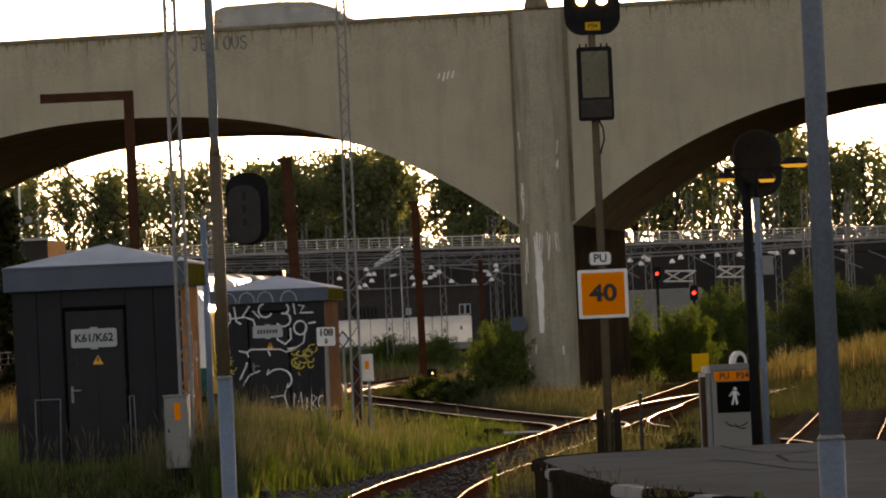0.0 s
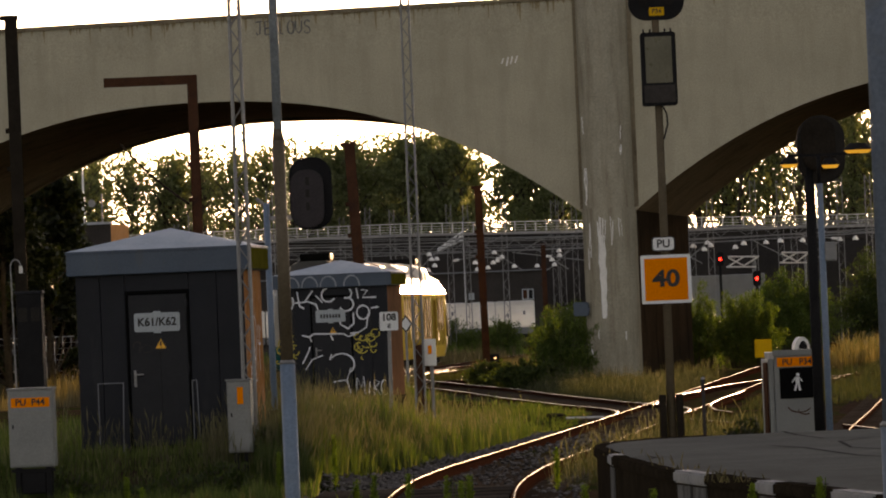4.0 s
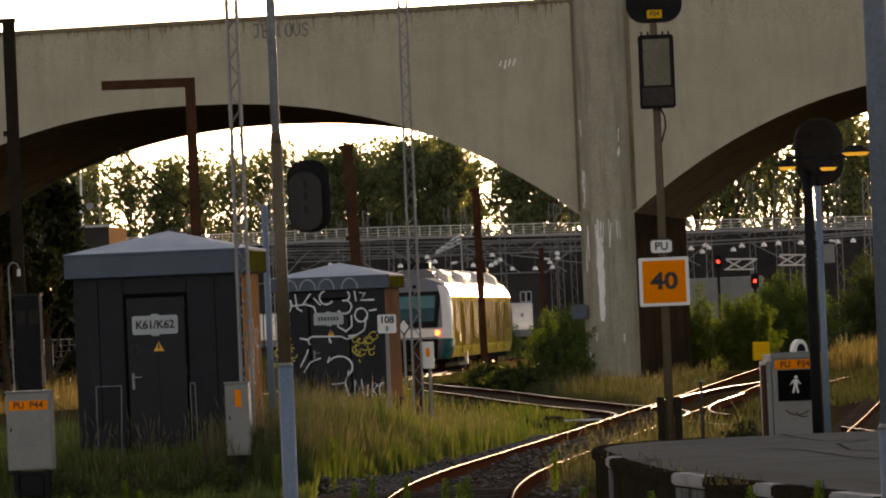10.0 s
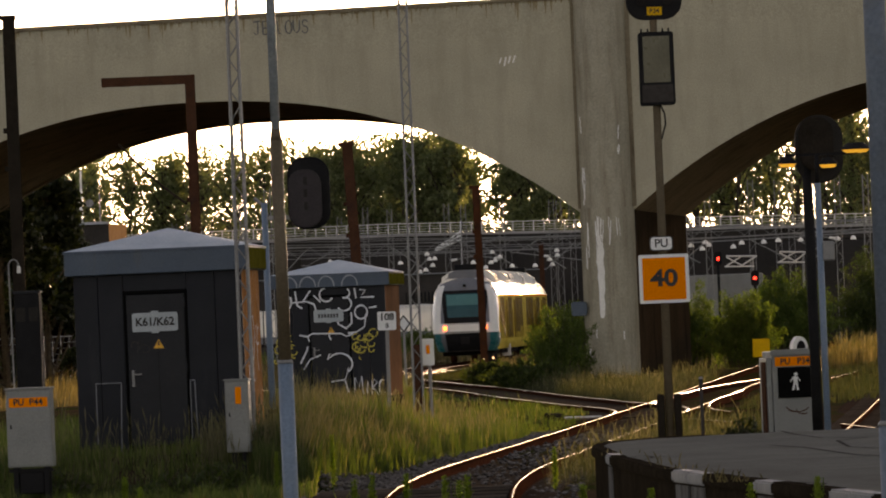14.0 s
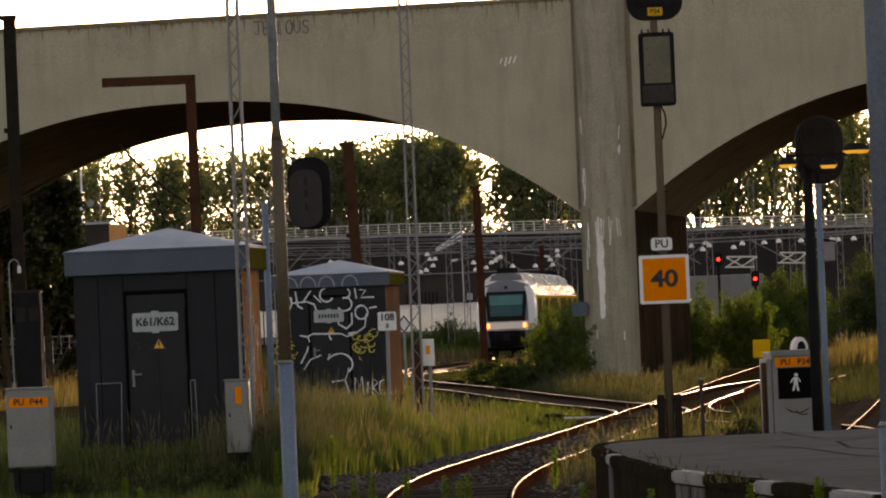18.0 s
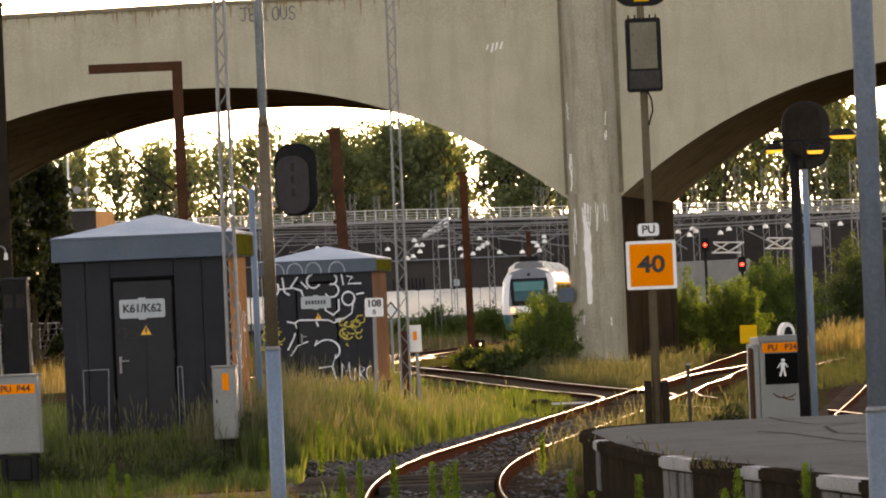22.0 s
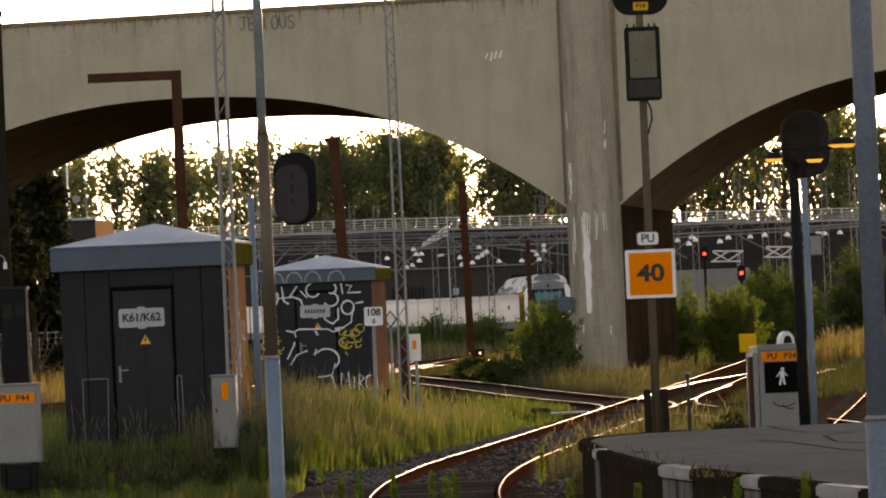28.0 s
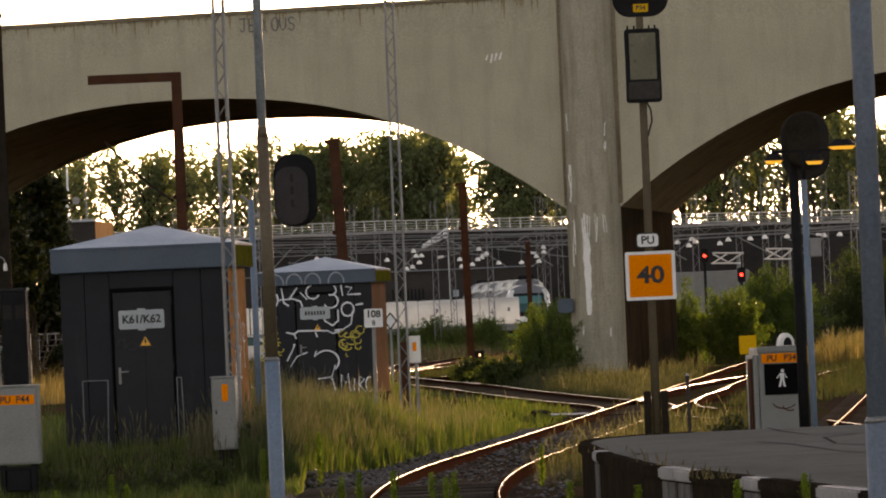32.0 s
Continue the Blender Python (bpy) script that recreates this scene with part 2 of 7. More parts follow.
M["dry_grass"] = foliage("dry_grass", [(0.0, (0.035, 0.036, 0.014)), (0.5, (0.075, 0.062, 0.032)), (0.85, (0.12, 0.095, 0.055)), (1.0, (0.26, 0.2, 0.13))], 0.36)
M["straw"] = foliage("straw_seed_heads", [(0.0, (0.06, 0.062, 0.024)), (0.5, (0.105, 0.098, 0.046)), (1.0, (0.175, 0.155, 0.1))], 0.3, 0.7, (1.15, 1.15, 0.9))
# Dim copy of the dry grass, the bridge's shadow put into its colour.
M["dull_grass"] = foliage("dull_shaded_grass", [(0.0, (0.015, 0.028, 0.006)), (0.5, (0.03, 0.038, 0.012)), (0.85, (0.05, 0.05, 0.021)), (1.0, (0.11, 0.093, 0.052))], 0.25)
M["bush_dark"] = foliage("dark_bush_leaves", [(0.0, (0.022, 0.036, 0.008)), (0.6, (0.042, 0.064, 0.014)), (1.0, (0.075, 0.095, 0.026))], 0.35)
M["gap"] = surface("black_gap", (0.004, 0.004, 0.004), (0.007, 0.007, 0.007), 3, 0.8, 0, 0.0, 40)
M["viaduct"] = surface("pale_viaduct_concrete", (0.3, 0.29, 0.27), (0.4, 0.385, 0.36), 0.4, 0.85, 0, 0.2, 8)
M["red_weed"] = foliage("reddish_dry_weeds", [(0.0, (0.07, 0.04, 0.02)), (0.6, (0.1, 0.075, 0.036)), (1.0, (0.15, 0.13, 0.065))], 0.4)
M["weed"] = foliage("green_weeds", [(0.0, (0.05, 0.085, 0.012)), (1.0, (0.11, 0.15, 0.03))], 0.4)
M["tall_weed"] = foliage("tall_green_weeds", [(0.0, (0.09, 0.15, 0.014)), (0.6, (0.15, 0.22, 0.03)), (1.0, (0.24, 0.28, 0.07))], 0.5)
M["slate_pole"] = surface("slate_blue_pole_paint", (0.1, 0.135, 0.18), (0.15, 0.185, 0.23), 2.5, 0.6, 0, 0.15, 40, (0.12, 0.14, 0.16), 4)
M["short_grass"] = foliage("short_green_grass", [(0.0, (0.027, 0.051, 0.008)), (0.5, (0.067, 0.102, 0.018)), (0.85, (0.112, 0.14, 0.036)), (1.0, (0.26, 0.22, 0.13))], 0.42)
M["pale_pole"] = surface("faded_pale_blue_paint", (0.2, 0.235, 0.26), (0.28, 0.315, 0.335), 2.5, 0.6, 0, 0.15, 40, (0.16, 0.18, 0.19), 4)
M["train_white"] = surface("white_train_paint", (0.72, 0.72, 0.69), (0.8, 0.8, 0.76), 1.5, 0.22, 0, 0.0, 60, (0.6, 0.58, 0.52), 2, (1, 1, 0.3), (0.6, 0.9), coat=0.8)
# Matt gold: the low sun's golden sheen on the side is painted in.
M["train_gold"] = surface("gold_lit_train_paint", (0.44, 0.33, 0.065), (0.56, 0.43, 0.1), 1.5, 0.9, 0.0, 0.0, 60, spec=0.0)
M["train_teal"] = surface("teal_train_paint", (0.012, 0.13, 0.14), (0.02, 0.17, 0.18), 2, 0.3, 0, 0.0, 60, coat=0.3)
M["train_grey"] = surface("grey_roof_paint", (0.13, 0.14, 0.155), (0.19, 0.2, 0.215), 1.5, 0.5, 0, 0.1, 40)
M["train_dark"] = surface("dark_underframe", (0.012, 0.011, 0.011), (0.03, 0.027, 0.025), 3, 0.8, 0, 0.3, 30)
# Teal base colour carries the windscreen's reflection.
M["train_glass"] = surface("teal_train_glass", (0.012, 0.06, 0.066), (0.022, 0.09, 0.098), 2, 0.1, 0, 0.0, 60)
# Side glass coloured gold for the low sky it reflects.
M["window_gold"] = surface("gold_sheen_side_glass", (0.13, 0.085, 0.012), (0.19, 0.125, 0.02), 2, 0.8, 0.0, 0.0, 60, spec=0.0)
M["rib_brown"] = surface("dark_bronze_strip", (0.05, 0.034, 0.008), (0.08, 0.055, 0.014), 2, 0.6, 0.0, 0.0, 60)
# Sunward boards only: the low sun's orange glow is put into this brown.
M["hut_side"] = surface("sun_warm_weathered_boards", (0.2, 0.085, 0.035), (0.46, 0.215, 0.085), 2.2, 0.85, 0, 0.3, 40, (0.5, 0.42, 0.33), 2.5, (5, 5, 0.5), (0.56, 0.66))
# Paler teal paints the brighter reflection across the windscreen's upper half.
M["screen_sheen"] = surface("teal_screen_reflection", (0.05, 0.17, 0.17), (0.07, 0.21, 0.2), 2, 0.2, 0, 0.0, 60)
# Darker copy for the second hut, its shade put into the russet.
M["side_boards"] = surface("dim_russet_boards", (0.15, 0.078, 0.044), (0.25, 0.13, 0.075), 1.3, 0.85, 0, 0.3, 40, (0.06, 0.05, 0.045), 2.5, (4, 4, 0.4), (0.55, 0.8))
M["moss"] = surface("mossy_olive_edge", (0.06, 0.055, 0.008), (0.11, 0.098, 0.016), 3, 0.9, 0, 0.4, 40)
M["tar"] = surface("tar_seam", (0.05, 0.047, 0.042), (0.08, 0.075, 0.066), 4, 0.8, 0, 0.3, 40)
# Tan holds the low sun's gold on this one end wall.
M["tan_sun_end"] = surface("sun_gold_end_wall", (0.3, 0.17, 0.08), (0.42, 0.25, 0.13), 1.5, 0.85, 0, 0.2, 20, (0.2, 0.11, 0.06), 2, (4, 4, 0.3), (0.55, 0.75))
M["brick"] = surface("red_brown_brick", (0.03, 0.012, 0.009), (0.05, 0.02, 0.015), 2, 0.9, 0, 0.4, 30)
M["hall"] = surface("dark_hall_cladding", (0.034, 0.031, 0.029), (0.058, 0.052, 0.048), 0.6, 0.9, 0, 0.2, 12)
M["silver"] = surface("silver_carriage_paint", (0.55, 0.53, 0.5), (0.7, 0.68, 0.63), 1.0, 0.4, 0.1, 0.0, 40)
# Translucent so backlight brightens it, in place of glossy paint reflecting the sky.
M["translucent_white"] = foliage("translucent_white_side", [(0.0, (0.86, 0.83, 0.77)), (1.0, (0.9, 0.88, 0.82))], 0.5, 0.35, (1.15, 1.12, 1.05))
M["lamp_glow"] = glow("warm_headlamp", (1.0, 0.9, 0.7), 8.0)
M["insulator"] = surface("white_porcelain", (0.75, 0.74, 0.7), (0.82, 0.81, 0.78), 5, 0.15, 0, 0.0, 50)
M["car_paint"] = surface("grey_car_paint", (0.1, 0.1, 0.1), (0.14, 0.138, 0.135), 2, 0.3, 0.4, 0.0, 60, coat=0.5)
M["paint_white"] = surface("white_spray_paint", (0.55, 0.58, 0.63), (0.74, 0.76, 0.8), 6, 0.6, 0, 0.0, 60)
M["paint_faint"] = surface("faded_pale_spray_paint", (0.17, 0.2, 0.24), (0.28, 0.31, 0.35), 6, 0.6, 0, 0.0, 60)
M["paint_yellow"] = surface("yellow_spray_paint", (0.4, 0.33, 0.05), (0.55, 0.45, 0.08), 6, 0.6, 0, 0.0, 60)
M["paint_grey"] = surface("grey_spray_paint", (0.1, 0.1, 0.1), (0.15, 0.15, 0.14), 6, 0.7, 0, 0.0, 60)
M["ink"] = surface("black_lettering", (0.012, 0.012, 0.012), (0.02, 0.02, 0.02), 5, 0.5, 0, 0.0, 60)
M["red_glow"] = glow("red_signal_light", (1.0, 0.03, 0.02), 3.5)
M["tail_glow"] = glow("orange_tail_light", (1.0, 0.12, 0.03), 4.0)
M["amber_glow"] = glow("amber_signal_light", (1.0, 0.62, 0.22), 9.0)
M["lamp_warm"] = glow("small_warm_lamp", (1.0, 0.6, 0.3), 1.2)
M["screen"] = surface("dim_display_panel", (0.082, 0.076, 0.045), (0.11, 0.1, 0.06), 2, 0.35, 0, 0.0, 50)


# ---- building helpers ----
def part(name, bm, material, parent=None, label="", smooth=False):
    me = bpy.data.meshes.new(name)
    bm.to_mesh(me)
    bm.free()
    me.materials.append(material)
    if smooth:
        for poly in me.polygons:
            poly.use_smooth = True
    ob = new(name, me)
    ob.parent = parent
    if label:
        ob["label"] = label
    return ob


def raw(name, verts, faces, material, parent=None, label=""):
    me = bpy.data.meshes.new(name)
    me.from_pydata(verts, [], faces)
    me.materials.append(material)
    ob = new(name, me)
    ob.parent = parent
    if label:
        ob["label"] = label
    return ob


def thing(name, m, label, category, group="", kind=""):
    ob = new(name)
    ob.empty_display_size = 0.3
    ob.matrix_basis = m
    return tagged(ob, label, category, group, kind)


def box(bm, x0, x1, y0, y1, z0, z1, bevel=0.0):
    r = bmesh.ops.create_cube(bm, size=1.0)
    vs = r["verts"]
    for v in vs:
        v.co = Vector(((x0 + x1) / 2 + v.co.x * (x1 - x0), (y0 + y1) / 2 + v.co.y * (y1 - y0), (z0 + z1) / 2 + v.co.z * (z1 - z0)))
    if bevel:
        es = list({e for v in vs for e in v.link_edges})
        bmesh.ops.bevel(bm, geom=es, offset=bevel, segments=2, affect="EDGES", profile=0.5)
    return bm


def boxed(*a, **k):
    return box(bmesh.new(), *a, **k)


def rod(bm, p0, p1, r0, r1=None, n=10):
    """A round bar from p0 to p1."""
    p0, p1 = Vector(p0), Vector(p1)
    d = p1 - p0
    q = d.to_track_quat("Z", "Y").to_matrix().to_4x4()
    bmesh.ops.create_cone(bm, cap_ends=True, segments=n, radius1=r0, radius2=r0 if r1 is None else r1, depth=d.length,
                          matrix=Matrix.Translation((p0 + p1) / 2) @ q)
    return bm


def rodded(*a, **k):
    return rod(bmesh.new(), *a, **k)


def slab(bm, pts, axis, a0, a1, bevel=0.0):
    """A flat outline pts drawn out along an axis from a0 to a1 (x: pts are y,z; y: x,z; z: x,y)."""
    def at(p, a):
        return {"x": (a, p[0], p[1]), "y": (p[0], a, p[1]), "z": (p[0], p[1], a)}[axis]
    lo = [bm.verts.new(at(p, a0)) for p in pts]
    hi = [bm.verts.new(at(p, a1)) for p in pts]
    k = len(pts)
    fs = [bm.faces.new(lo), bm.faces.new(hi[::-1])]
    for i in range(k):
        fs.append(bm.faces.new((lo[i], hi[i], hi[(i + 1) % k], lo[(i + 1) % k])))
    if bevel:
        es = list({e for f in fs[:2] for e in f.edges})
        bmesh.ops.bevel(bm, geom=es, offset=bevel, segments=2, affect="EDGES")
    bmesh.ops.recalc_face_normals(bm, faces=bm.faces)
    return bm


def slabbed(*a, **k):
    return slab(bmesh.new(), *a, **k)


def round_rect(w, h, r, n=6, cx=0.0, cz=0.0):
    pts = []
    for sx, sz, a0 in ((1, 1, 0), (-1, 1, 90), (-1, -1, 180), (1, -1, 270)):
        for i in range(n + 1):
            a = radians(a0 + 90 * i / n)
            pts.append((cx + sx * (w / 2 - r) + r * math.cos(a), cz + sz * (h / 2 - r) + r * math.sin(a)))
    return pts


def lettering(name, text, size, m, material, parent, label="", bold=0.02):
    """Words as a mesh, facing -y, centred on m."""
    cu = bpy.data.curves.new(name, "FONT")
    cu.body, cu.size, cu.align_x, cu.align_y, cu.extrude, cu.offset = text, size, "CENTER", "CENTER", 0.002, bold * size
    tmp = bpy.data.objects.new(name, cu)
    me = bpy.data.meshes.new_from_object(tmp)
    bpy.data.objects.remove(tmp)
    me.materials.append(material)
    me.transform(m @ pose(0, 0, 0, 90, 0, 0))
    ob = new(name, me)
    ob.parent = parent
    if label:
        ob["label"] = label
    return ob


def strokes(bm, lines, width, y=0.0):
    """Flat ribbons along polylines in the x,z plane at depth y."""
    for pts in lines:
        row = []
        for i, (x, z) in enumerate(pts):
            a, b = pts[max(0, i - 1)], pts[min(len(pts) - 1, i + 1)]
            d = Vector((b[0] - a[0], b[1] - a[1]))
            d = d.normalized() if d.length else Vector((1, 0))
            w = width * (0.7 + 0.5 * random.random()) / 2
            row.append((bm.verts.new((x - d.y * w, y, z + d.x * w)), bm.verts.new((x + d.y * w, y, z - d.x * w))))
        for (a, b), (c, d) in zip(row, row[1:]):
            bm.faces.new((a, b, d, c))
    bmesh.ops.recalc_face_normals(bm, faces=bm.faces)
    return bm


def arc(cx, cz, rx, rz, a0, a1, n=9):
    return [(cx + rx * math.cos(radians(a0 + (a1 - a0) * i / n)), cz + rz * math.sin(radians(a0 + (a1 - a0) * i / n))) for i in range(n + 1)]


def smooth_step(a, b, x):
    k = np.clip((x - a) / (b - a), 0, 1)
    return k * k * (3 - 2 * k)


def spline(pts):
    """A smooth curve x(y) through the points (y, x)."""
    ys, xs = np.array([p[0] for p in pts], float), np.array([p[1] for p in pts], float)
    g = np.gradient(xs, ys)

    def f(y):
        i = np.clip(np.searchsorted(ys, y) - 1, 0, len(ys) - 2)
        h = ys[i + 1] - ys[i]
        t = (y - ys[i]) / h
        return ((2 * t**3 - 3 * t**2 + 1) * xs[i] + (t**3 - 2 * t**2 + t) * h * g[i] + (-2 * t**3 + 3 * t**2) * xs[i + 1] + (t**3 - t**2) * h * g[i + 1])
    return f


# ---- plan: the lie of the land and the tracks ----
def track_a(y):
    """Centre line of the platform track: a bend round the platform, then straight on."""
    y = np.asarray(y, float)
    near = -0.05 + 0.0024 * np.clip(76 - y, 0, 26) ** 2 + 0.125 * np.clip(50 - y, 0, 200)
    far = -0.05 + 0.0018 * np.clip(y - 76, 0, 22) ** 2 + 0.082 * np.clip(y - 98, 0, 900)
    return np.where(y < 76, near, far)


track_t = spline([(120, -11), (150, -9), (180, -6.9), (200, -5.5), (220, -4.15), (230, -3.5), (241, -2.75), (252, -1.85), (262, -1.1), (270, -0.6), (281, 0.2), (292, 0.95), (305, 1.8),
                  (318, 2.75), (329, 3.5), (359, 5.6), (374, 6.4), (396, 6.95), (411, 6.8), (425, 6.3), (437, 5.6), (466, 3.6), (500, 0.8), (540, -3)])
track_b = spline([(133, float(track_a(133))), (143, 4.3), (157, 3.25), (171, 2.2), (190, 0.95), (208, -0.5), (222, -1.45), (236, -1.8), (250, -1.3), (262, -0.7)])
track_e = spline([(40, 13.5), (70, 9.2), (95, 6.95), (104, 6.88), (111, 7.27), (116, 7.66), (124, 8.32), (148, 10.26), (193, 13.8), (222, 16.2), (300, 22.6), (350, 26.8)])
track_f = spline([(180, 9.3), (205, 12.2), (240, 15.0), (300, 17.6), (380, 19), (520, 20)])


def grade(y):
    return 0.2 * smooth_step(110, 260, np.asarray(y, float))


def ground_z(x, y):
    """Height of the ground: track bed a little below the rail heads, a grassy rise with the huts beside it."""
    x, y = np.asarray(x, float), np.asarray(y, float)
    z = grade(y) - 0.16
    rise = smooth_step(-1.3, -3.0, x - track_a(y) + 3.4 * smooth_step(104, 138, y) + 0.25 * np.sin(y * 0.21)) * smooth_step(87.0, 89.2, y + 0.25 * x * 0) * smooth_step(175, 150, y)
    z = z + 0.62 * rise * (1 - 0.0)
    bank = smooth_step(2.0, 5.0, x - track_a(y)) * smooth_step(150, 215, y) * smooth_step(420, 300, y)
    z = z + 0.45 * bank + 0.05 * np.sin(x * 0.7) * np.sin(y * 0.13)
    return z

# ---- ground ----
def ground_sheet():
    xs = np.concatenate([[-2500, -900, -400, -200, -120, -70, -45, -32], np.arange(-26, 26.1, 0.5), [32, 45, 70, 120, 200, 400, 900, 2500]])
    ys = np.concatenate([[-900, -300, -100, -40, -10, 10, 30, 42], np.arange(50, 232, 0.75), np.arange(234, 330, 3), [340, 360, 390, 430, 480, 550, 700, 1000, 1600, 2600, 4000]])
    gx, gy = np.meshgrid(xs, ys)
    gz = ground_z(gx, gy)
    nx = len(xs)
    verts = np.stack([gx.ravel(), gy.ravel(), gz.ravel()], 1).tolist()
    faces = [(j * nx + i, j * nx + i + 1, (j + 1) * nx + i + 1, (j + 1) * nx + i) for j in range(len(ys) - 1) for i in range(nx - 1)]
    tagged(raw("ground", verts, faces, M["ground"]), "weedy gravelly earth of the rail yard", "ground", kind="structure")


ground_sheet()


# ---- tracks ----
RAIL = [(-0.075, -0.16), (0.075, -0.16), (0.075, -0.15), (0.012, -0.13), (0.012, -0.045), (0.036, -0.03), (0.036, -0.004), (-0.036, -0.004), (-0.036, -0.03), (-0.012, -0.045), (-0.012, -0.13), (-0.075, -0.15)]


def sweep(path, side, profile):
    """Verts and faces of a profile carried along path(y) at a sideways offset."""
    verts, faces, k = [], [], len(profile)
    for x, y, z, nx, ny in path:
        for a, b in profile:
            verts.append((x + nx * (side + a), y + ny * (side + a), z + b))
    for j in range(len(path) - 1):
        for i in range(k):
            faces.append((j * k + i, j * k + (i + 1) % k, (j + 1) * k + (i + 1) % k, (j + 1) * k + i))
    faces.append(tuple(range(k))[::-1])
    faces.append(tuple((len(path) - 1) * k + i for i in range(k)))
    return verts, faces


def path_of(f, y0, y1, step):
    out = []
    for y in np.arange(y0, y1 + 0.01, step):
        d = float(f(y + 0.2) - f(y - 0.2)) / 0.4
        c = 1 / math.hypot(1, d)
        out.append((float(f(y)), float(y), float(grade(y)), c, -d * c))
    return out


def track(f, y0, y1, label, step=1.5, worn="rail_head", bed=None, half=0.0075):
    t = thing("railway_track", pose(0, 0, 0), label, "railway track", kind="structure")
    p = path_of(f, y0, y1, step)
    for side in (-0.7535, 0.7535):
        r = raw("rail", *sweep(p, side, RAIL), M["rail_side"], t)
        head = [(-half, -0.0035), (half, -0.0035), (half * 0.8, 0.002), (-half * 0.8, 0.002)]
        raw("rail_head", *sweep(p, side, head), M[worn], r, "bright worn running surface")
    if bed:
        bp = path_of(f, bed[0], bed[1], step)
        raw("track_bed", *sweep(bp, 0, [(-1.75, -0.2), (1.75, -0.2), (1.5, -0.128), (-1.5, -0.128)]), M["bed"], t, "rust-brown stone bed")
    return t


trk_a = track(track_a, 20, 260, "steel rails curving round the platform end", 1.0)
trk_b = track(track_b, 134, 262, "steel rails of a diverging yard track", 1.0, "yard_head", (141, 262), 0.03)
trk_t = track(track_t, 120, 460, "steel rails of the through track under the bridge", 1.5, "dull_head", (150, 455))
trk_e = track(track_e, 40, 345, "steel rails on the far side of the platform", 1.5, "rail_head", (92, 340))
track(track_f, 182, 520, "steel rails among dry grass beyond the bridge", 2.0, "dull_head")


def switch_rails():
    """Bent rails of the turnout behind the platform end."""
    for pts in ([(7.28, 166.2), (6.73, 160.4), (6.21, 155.0), (5.77, 148.8), (5.56, 144.2), (5.49, 139.5), (5.68, 135.8)],
                [(4.57, 130.0), (4.89, 127.1), (5.21, 124.2)],
                [(4.5, 150.0), (5.1, 157.5), (5.75, 165.0), (6.6, 173.0), (7.55, 180.0), (8.7, 187.0), (10.0, 194.0)],
                [(9.3, 185.0), (10.85, 188.9), (12.3, 192.3), (14.5, 197.0)],
                [(-4.2, 214.0), (-1.37, 237.0), (-0.03, 251.3), (1.25, 261.0)],
                [(-4.0, 244.0), (-1.57, 274.7), (-0.45, 302.0), (0.4, 330.0)],
                [(6.84, 117.7), (6.97, 114.8), (7.13, 111.2)],
                [(-10.9, 168.0), (-10.39, 180.6), (-10.15, 187.1), (-9.6, 198.0)],
                [(-1.6, 213.0), (-0.58, 216.3), (0.19, 217.4), (1.04, 218.8)]):
        p = []
        for i, (x, y) in enumerate(pts):
            a, b = pts[max(0, i - 1)], pts[min(len(pts) - 1, i + 1)]
            d = Vector((b[0] - a[0], b[1] - a[1])).normalized()
            p.append((x, y, float(grade(y)), d.y, -d.x))
        t = thing("switch_rail", pose(0, 0, 0), "bent steel rail of a turnout", "rail", kind="structure")
        raw("rail", *sweep(p, 0, RAIL), M["rail_side"], t)
        raw("rail_head", *sweep(p, 0, [(-0.022, -0.0035), (0.022, -0.0035), (0.018, 0.002), (-0.018, 0.002)]), M["rail_head"], t)


switch_rails()


def crossing_planks():
    """Boarded foot crossing between the rails beside the platform end."""
    base = thing("foot_crossing", pose(0, 0, 0), "dark timber boards laid across the platform track", "foot crossing", kind="structure")
    for k in range(11):
        y = 80.4 + 0.52 * k
        x = float(track_a(y))
        part("plank", boxed(x - 0.69, x + 0.69, y, y + 0.49, -0.14, -0.03 - 0.008 * (k % 3), 0.012), M["plank"], base)
        part("plank", boxed(x - 1.75, x - 0.82, y, y + 0.49, -0.14, -0.028 - 0.006 * (k % 2), 0.012), M["plank"], base)
    p = thing("footpath", pose(0, 0, 0), "pale gravel footpath leading to the crossing", "path", kind="structure")
    rng = np.random.default_rng(21)
    n, k = 90, 6
    xs = np.linspace(-22, -1.8, n)
    ya = 80.6 + 0.28 * (-1.8 - xs)
    near = ya + 0.5 * np.sin(xs * 1.3) + rng.normal(0, 0.16, n)
    far = ya + 2.9 + 0.4 * np.sin(xs * 0.9 + 1) + rng.normal(0, 0.16, n)
    verts = []
    for i in range(k):
        y = near + (far - near) * i / (k - 1)
        z = np.minimum(ground_z(xs, y), 0.02) + 0.012 + 0.02 * math.sin(math.pi * i / (k - 1)) + rng.normal(0, 0.004, n)
        verts += np.stack([xs, y, z], 1).tolist()
    raw("path_surface", verts, [(r * n + i, r * n + i + 1, (r + 1) * n + i + 1, (r + 1) * n + i) for r in range(k - 1) for i in range(n - 1)], M["path"], p)


# ---- platform ----
M["panel_white"] = surface("grimy_white_panel", (0.11, 0.107, 0.102), (0.17, 0.165, 0.158), 2.5, 0.85, 0, 0.4, 25, (0.07, 0.065, 0.058), 3.5, (1, 1, 0.4), (0.5, 0.72))
EDGE = [(9.8, 20), (5.9, 40), (3.45, 53.5), (3.0, 57.5), (2.55, 61.5), (2.05, 66), (1.78, 72), (1.68, 78), (1.72, 79.6), (1.95, 81.0), (2.4, 82.0), (3.1, 82.5)]


